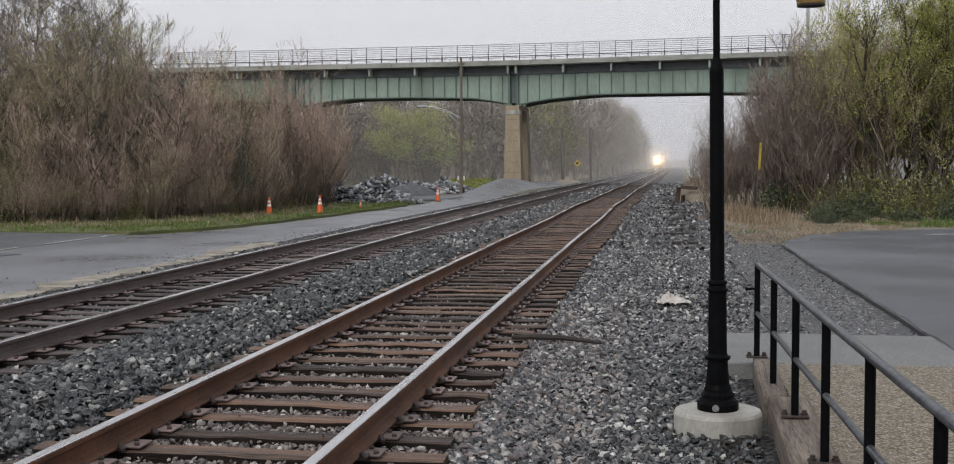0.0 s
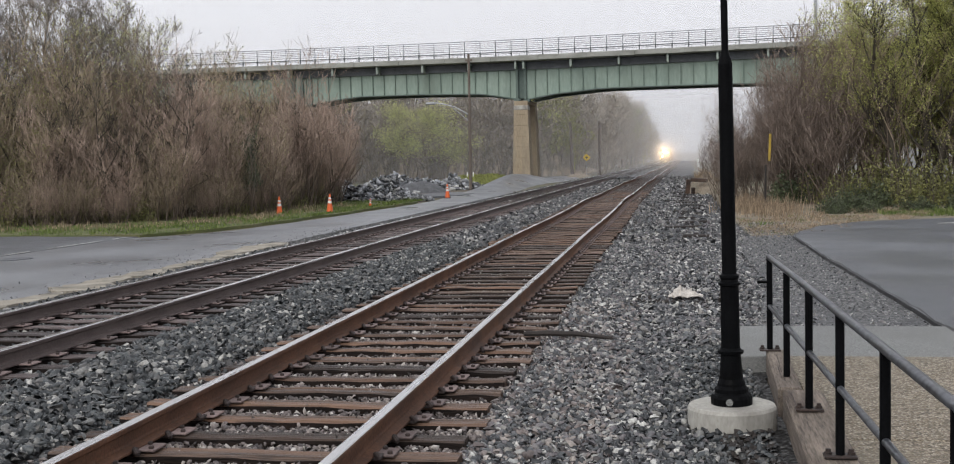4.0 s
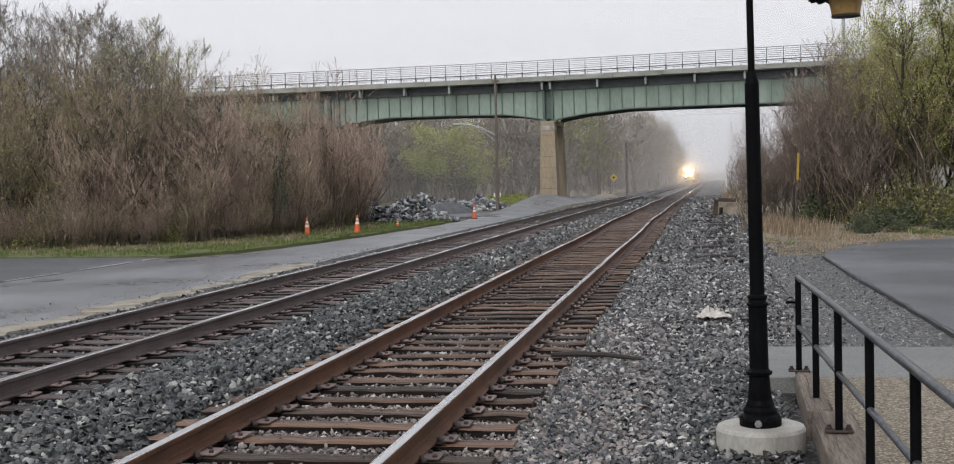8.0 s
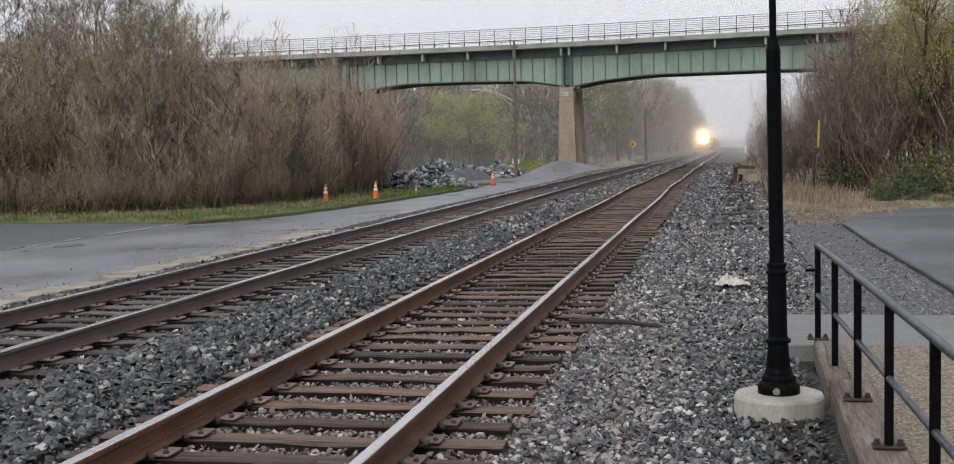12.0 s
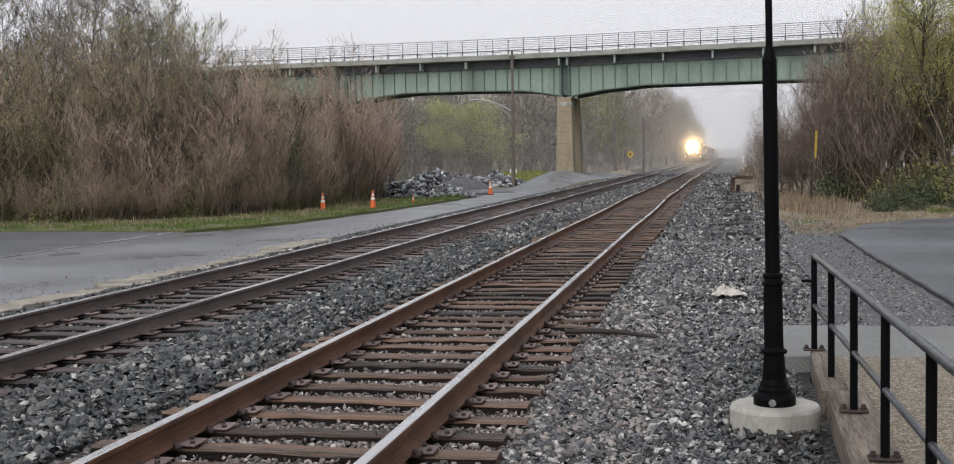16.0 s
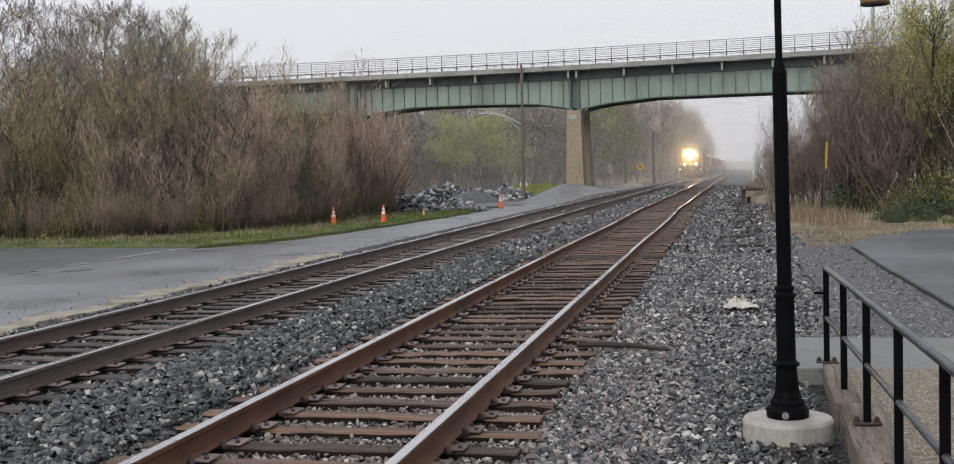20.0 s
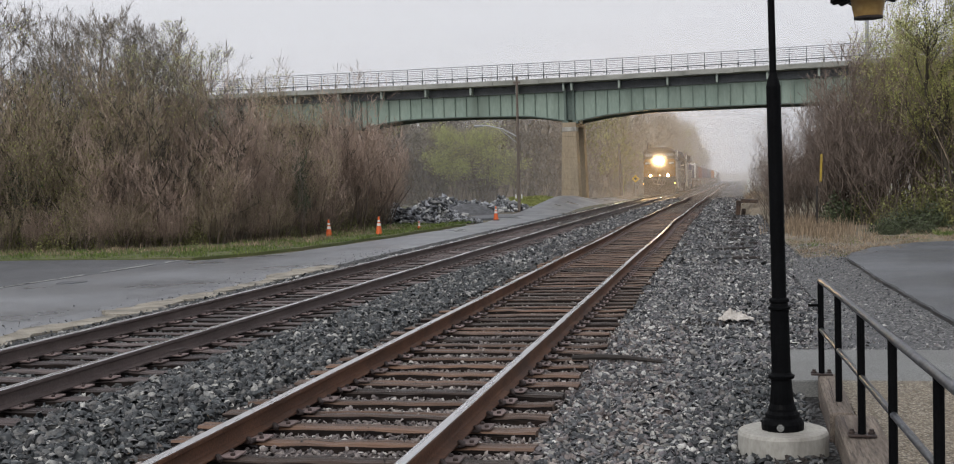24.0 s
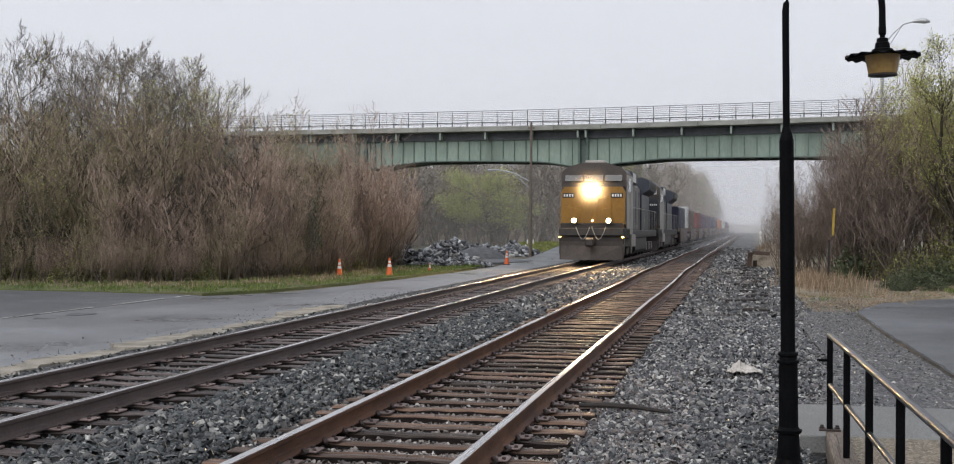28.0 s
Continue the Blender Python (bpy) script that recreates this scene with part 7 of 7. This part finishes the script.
        nbp = part("number_board", Build().box(s * 1.14, 0.535, 3.14, 0.56, 0.05, 0.22, 0.01), M["loco_black"], lo)
        for k in range(4):
            part("number_bar", Build().box(s * 1.14 - 0.19 + 0.125 * k, 0.505, 3.14, 0.075, 0.012, 0.12), M["board_white"], nbp, "plain white bar")
    part("nose_door", Build().box(0.55, 0.535, 2.35, 0.70, 0.04, 1.35, 0.02), M["loco_yellow"] if lead else M["loco_blue"], lo)
    part("headlight_box", Build().box(0, 0.52, 3.36, 0.80, 0.12, 0.44, 0.05), M["loco_black"], lo)
    if lead:
        for s in (-1, 1):
            # lenses oversized: the width of the glare is put into their shape
            part("headlight", Build().lathe([(0.185, 0.0), (0.185, 0.02), (0.0, 0.03)], m=pose(s * 0.17, 0.46, 3.36, 90, 0, 0), n=16), M["headlight"], lo, "lit headlight")
            # added tube, only there to cut the lamp's sideways light
            part("beam_shield", Build().tube([(s * 0.17, 0.47, 3.36), (s * 0.17, 0.345, 3.36)], 0.195, 18, caps=False), M["loco_black"], lo)
            dl = part("ditch_light_box", Build().box(s * 0.81, 0.06, 1.95, 0.32, 0.22, 0.30, 0.05), M["loco_black"], lo)
            part("ditch_light", Build().lathe([(0.10, 0.0), (0.10, 0.02), (0.0, 0.03)], m=pose(s * 0.81, -0.05, 1.95, 90, 0, 0), n=16), M["ditch_light"], dl, "lit ditch light")
            part("step_light", Build().lathe([(0.05, 0.0), (0.0, 0.02)], m=pose(s * 1.47, 0.0, 1.18, 90, 0, 0), n=10), M["side_light"], lo)
        part("marker_light", Build().lathe([(0.045, 0.0), (0.0, 0.02)], m=pose(0.0, 0.50, 1.95, 90, 0, 0), n=10), M["marker_light"], lo)
    for s in (-1, 1):
        part("grab_rail", Build().tube([(s * 1.48, 0.03, 1.55), (s * 1.48, 0.03, 2.55), (s * 1.2, 0.03, 2.60), (s * 0.45, 0.03, 2.45)], 0.013, 6), M["loco_yellow"], lo)
        hr = [(s * 1.47, y, 2.65 if 4.8 < y < 21.8 else 1.6) for y in (4.6, 5.0, 9, 13, 17, 21.6, 21.9)]
        part("handrail", Build().tube(hr, 0.022, 6), M["handrail"], lo)
        for y in np.arange(5.0, 22, 1.9):
            part("stanchion", Build().tube([(s * 1.47, y, 1.5), (s * 1.47, y, 2.65)], 0.018, 5), M["handrail"], lo)
    # long hood
    body = M["loco_blue"]
    part("blower_hood", Build().prism([(-1.22, 1.5), (1.22, 1.5), (1.22, 3.85), (0.95, 4.15), (-0.95, 4.15), (-1.22, 3.85)], 4.4, 9.0, "y"), body, lo)
    part("engine_hood", Build().prism([(-0.95, 1.5), (0.95, 1.5), (0.95, 3.9), (0.7, 4.2), (-0.7, 4.2), (-0.95, 3.9)], 9.0, 15.6, "y"), body if not lead else M["loco_grey"], lo)
    part("radiator_hood", Build().prism([(-1.05, 1.5), (1.05, 1.5), (1.05, 3.6), (1.5, 3.9), (1.5, 4.45), (1.1, 4.6), (-1.1, 4.6), (-1.5, 4.45), (-1.5, 3.9), (-1.05, 3.6)], 15.6, 21.4, "y"), body, lo)
    part("exhaust_silencer", Build().box(0, 11.5, 4.34, 1.0, 1.9, 0.24, 0.05), M["loco_black"], lo)
    part("dynamic_brake_box", Build().box(0, 6.2, 4.16, 2.96, 3.0, 0.62, 0.06), body, lo)
    for s in (-1, 1):
        part("side_panel", Build().box(s * 1.495, 5.7, 4.16, 0.03, 1.5, 0.46, 0.01), M["board_white"], lo, "white side panel")
        part("yellow_panel", Build().box(s * 1.235, 7.0, 2.9, 0.03, 1.5, 1.4, 0.01), M["loco_yellow"], lo)
        for k in range(6):
            part("hood_door", Build().box(s * 0.97, 9.7 + k * 1.0, 2.75, 0.03, 0.86, 1.9, 0.01), body if k % 2 else M["loco_grey"], lo)
        part("battery_box", Build().box(s * 1.36, 4.9, 0.98, 0.36, 2.2, 0.62, 0.03), M["cab_side"], lo, "pale grey equipment box")
        part("grille", Build().box(s * 1.51, 18.5, 4.15, 0.03, 5.0, 0.42, 0.01), M["loco_black"], lo)
    part("fuel_tank", Build().prism([(-1.4, 0.45), (-1.2, 0.25), (1.2, 0.25), (1.4, 0.45), (1.4, 1.1), (-1.4, 1.1)], 7.2, 14.8, "y"), M["loco_black"], lo)
    for y0 in (2.2, 16.0):
        tk = part("truck", Build().box(-1.12, y0 + 2.0, 0.62, 0.18, 5.2, 0.34, 0.04).box(1.12, y0 + 2.0, 0.62, 0.18, 5.2, 0.34, 0.04).box(0, y0 + 2.0, 0.75, 2.0, 1.0, 0.3, 0.04), M["loco_black"], lo)
        for k in range(3):
            wheelset(tk, y0 + 2.0 * k)
            for s in (-1, 1):
                part("axle_box", Build().box(s * 1.26, y0 + 2.0 * k, 0.55, 0.14, 0.5, 0.5, 0.05), M["loco_grey"], tk)
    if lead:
        # added translucent disc before the lamps, stands in for their lens glare
        halo = Build().lathe([(0.02, 0.0), (0.4, 0.02), (0.8, 0.05), (1.25, 0.1)], n=40, m=pose(0, 0.0, 3.36, 90, 0, 0), caps=False)
        part("halo_disc", halo, M["glare_halo"], lo, "added disc that spreads the headlights into a glare halo")
    return lo


def glare_halo(name, y, z, radius, cover):
    """Surface of the added disc: scatters the headlights' light to imitate lens glare, thinner outwards."""
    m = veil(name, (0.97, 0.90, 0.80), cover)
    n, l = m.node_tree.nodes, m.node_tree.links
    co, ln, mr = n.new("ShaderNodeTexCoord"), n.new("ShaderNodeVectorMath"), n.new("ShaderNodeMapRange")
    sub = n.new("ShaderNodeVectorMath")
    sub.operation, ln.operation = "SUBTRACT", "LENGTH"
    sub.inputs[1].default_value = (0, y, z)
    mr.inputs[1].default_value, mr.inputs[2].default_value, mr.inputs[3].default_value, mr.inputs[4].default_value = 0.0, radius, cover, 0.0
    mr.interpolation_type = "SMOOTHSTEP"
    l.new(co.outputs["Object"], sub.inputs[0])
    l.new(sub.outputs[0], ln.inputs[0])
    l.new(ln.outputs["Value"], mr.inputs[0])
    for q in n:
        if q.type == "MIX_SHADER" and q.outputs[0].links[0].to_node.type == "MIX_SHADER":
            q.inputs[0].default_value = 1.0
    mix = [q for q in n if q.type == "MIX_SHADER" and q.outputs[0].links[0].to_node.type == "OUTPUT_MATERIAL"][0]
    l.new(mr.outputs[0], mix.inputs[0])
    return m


M["glare_halo"] = glare_halo("glare_halo", 0.0, 3.36, 1.35, 0.026)
M["plow"] = mat("plow", (0.026, 0.020, 0.017), (0.070, 0.055, 0.046), rough=0.65, scale=2, fine=20, bump=0.1, stain=(0.03, 0.025, 0.02), stain_scale=1.5)
M["plow_dark"] = mat("plow_dark", (0.012, 0.010, 0.009), (0.036, 0.028, 0.024), rough=0.65, scale=2, fine=20, bump=0.1)



def freight_car(length, boxes, label):
    """A low well car with containers: boxes are (start, length, height, material)."""
    c = thing("freight_car", label, "freight car", group="train")
    part("floor", Build().box(0, length / 2, 0.95, 2.5, length - 0.8, 0.30, 0.03), M["car_steel"], c)
    for s in (-1, 1):
        sill = Build().prism([(0.6, 1.35), (3.2, 1.35), (3.8, 0.45), (length - 3.8, 0.45), (length - 3.2, 1.35), (length - 0.6, 1.35), (length - 0.6, 1.65), (0.6, 1.65)], s * 1.40 - 0.05, s * 1.40 + 0.05, "x")
        part("side_sill", sill, M["car_brown"], c)
        k = 4.2
        while k < length - 4:
            part("side_rib", Build().box(s * 1.47, k, 1.05, 0.06, 0.16, 1.15), M["car_steel"], c)
            k += 2.4
    for y in (1.9, length - 1.9):
        part("end_platform", Build().box(0, y, 1.42, 2.7, 2.4, 0.20, 0.03), M["car_steel"], c)
        tk = part("truck", Build().box(-1.1, y, 0.55, 0.16, 2.3, 0.30, 0.04).box(1.1, y, 0.55, 0.16, 2.3, 0.30, 0.04), M["loco_black"], c)
        for d in (-0.85, 0.85):
            wheelset(tk, y + d)
    part("coupler", Build().box(0, 0.05, 0.9, 0.3, 0.9, 0.3, 0.05), M["loco_black"], c)
    for y0, ln, h, mt in boxes:
        z0 = 0.62 if y0 > 3.4 else 1.52
        bx = part("container", Build().box(0, y0 + ln / 2, z0 + h / 2, 2.44, ln, h, 0.03), M[mt], c)
        ribs = Build()
        for s in (-1, 1):
            for k in np.arange(y0 + 0.25, y0 + ln - 0.2, 0.55):
                ribs.box(s * 1.235, k, z0 + h / 2, 0.04, 0.22, h - 0.3)
        for k in (-0.8, -0.3, 0.3, 0.8):
            ribs.box(k, y0 - 0.02, z0 + h / 2, 0.05, 0.04, h - 0.3)
        part("rib", ribs, M[mt], bx)
    return c


TRAIN = [(locomotive(True), 0.0), (locomotive(False), 22.6)]
back_ = 45.4
for length, boxes, label in (
        (19.5, [(4.0, 11.6, 2.9, "car_blue")], "well car with a dark blue container"),
        (19.5, [(1.0, 1.6, 2.3, "car_white"), (4.2, 11.2, 2.9, "car_brown")], "well car with a brown container and pale bulkhead"),
        (19.5, [(4.0, 11.6, 2.9, "car_red")], "well car with a dark red container"),
        (19.5, [(4.0, 11.6, 2.9, "car_purple")], "well car with a faded purple container"),
        (19.5, [(4.0, 11.6, 2.9, "car_purple")], "well car with a faded purple container"),
        (19.5, [(4.0, 11.6, 2.9, "car_blue")], "well car with a dark blue container"),
        (19.5, [(4.0, 11.6, 2.9, "car_purple")], "well car with a faded purple container"),
        (19.5, [(4.0, 11.6, 2.9, "car_orange")], "well car with an orange container"),
        (19.5, [(4.0, 11.6, 2.9, "car_orange")], "well car with an orange container"),
        (19.5, [(4.0, 11.6, 2.9, "car_white")], "well car with a white container"),
        (19.5, [(4.0, 11.6, 2.9, "car_white")], "well car with a white container"),
        (19.5, [(4.0, 11.6, 2.9, "car_red")], "well car with a dark red container"),
        (19.5, [(4.0, 11.6, 2.9, "car_blue")], "well car with a dark blue container"),
        (19.5, [(4.0, 11.6, 2.9, "car_brown")], "well car with a brown container")):
    TRAIN.append((freight_car(length, boxes, label), back_))
    back_ += length + 0.4


# ---------- motion ----------
def motions():
    """The train comes on along the far track at an even speed."""
    times = [0.0, 4.0, 8.0, 12.0, 16.0, 20.0, 24.0, 28.0]
    for vehicle, back in TRAIN:
        rows = []
        for t in times:
            y = 54.5 + 15.0 * (28.0 - t) + back
            rows.append((t, pose(FAR_X + shift(y), y, RAIL_TOP + 0.003, 0, 0, -math.degrees(slope(y)))))
        walk(vehicle, rows)


motions()
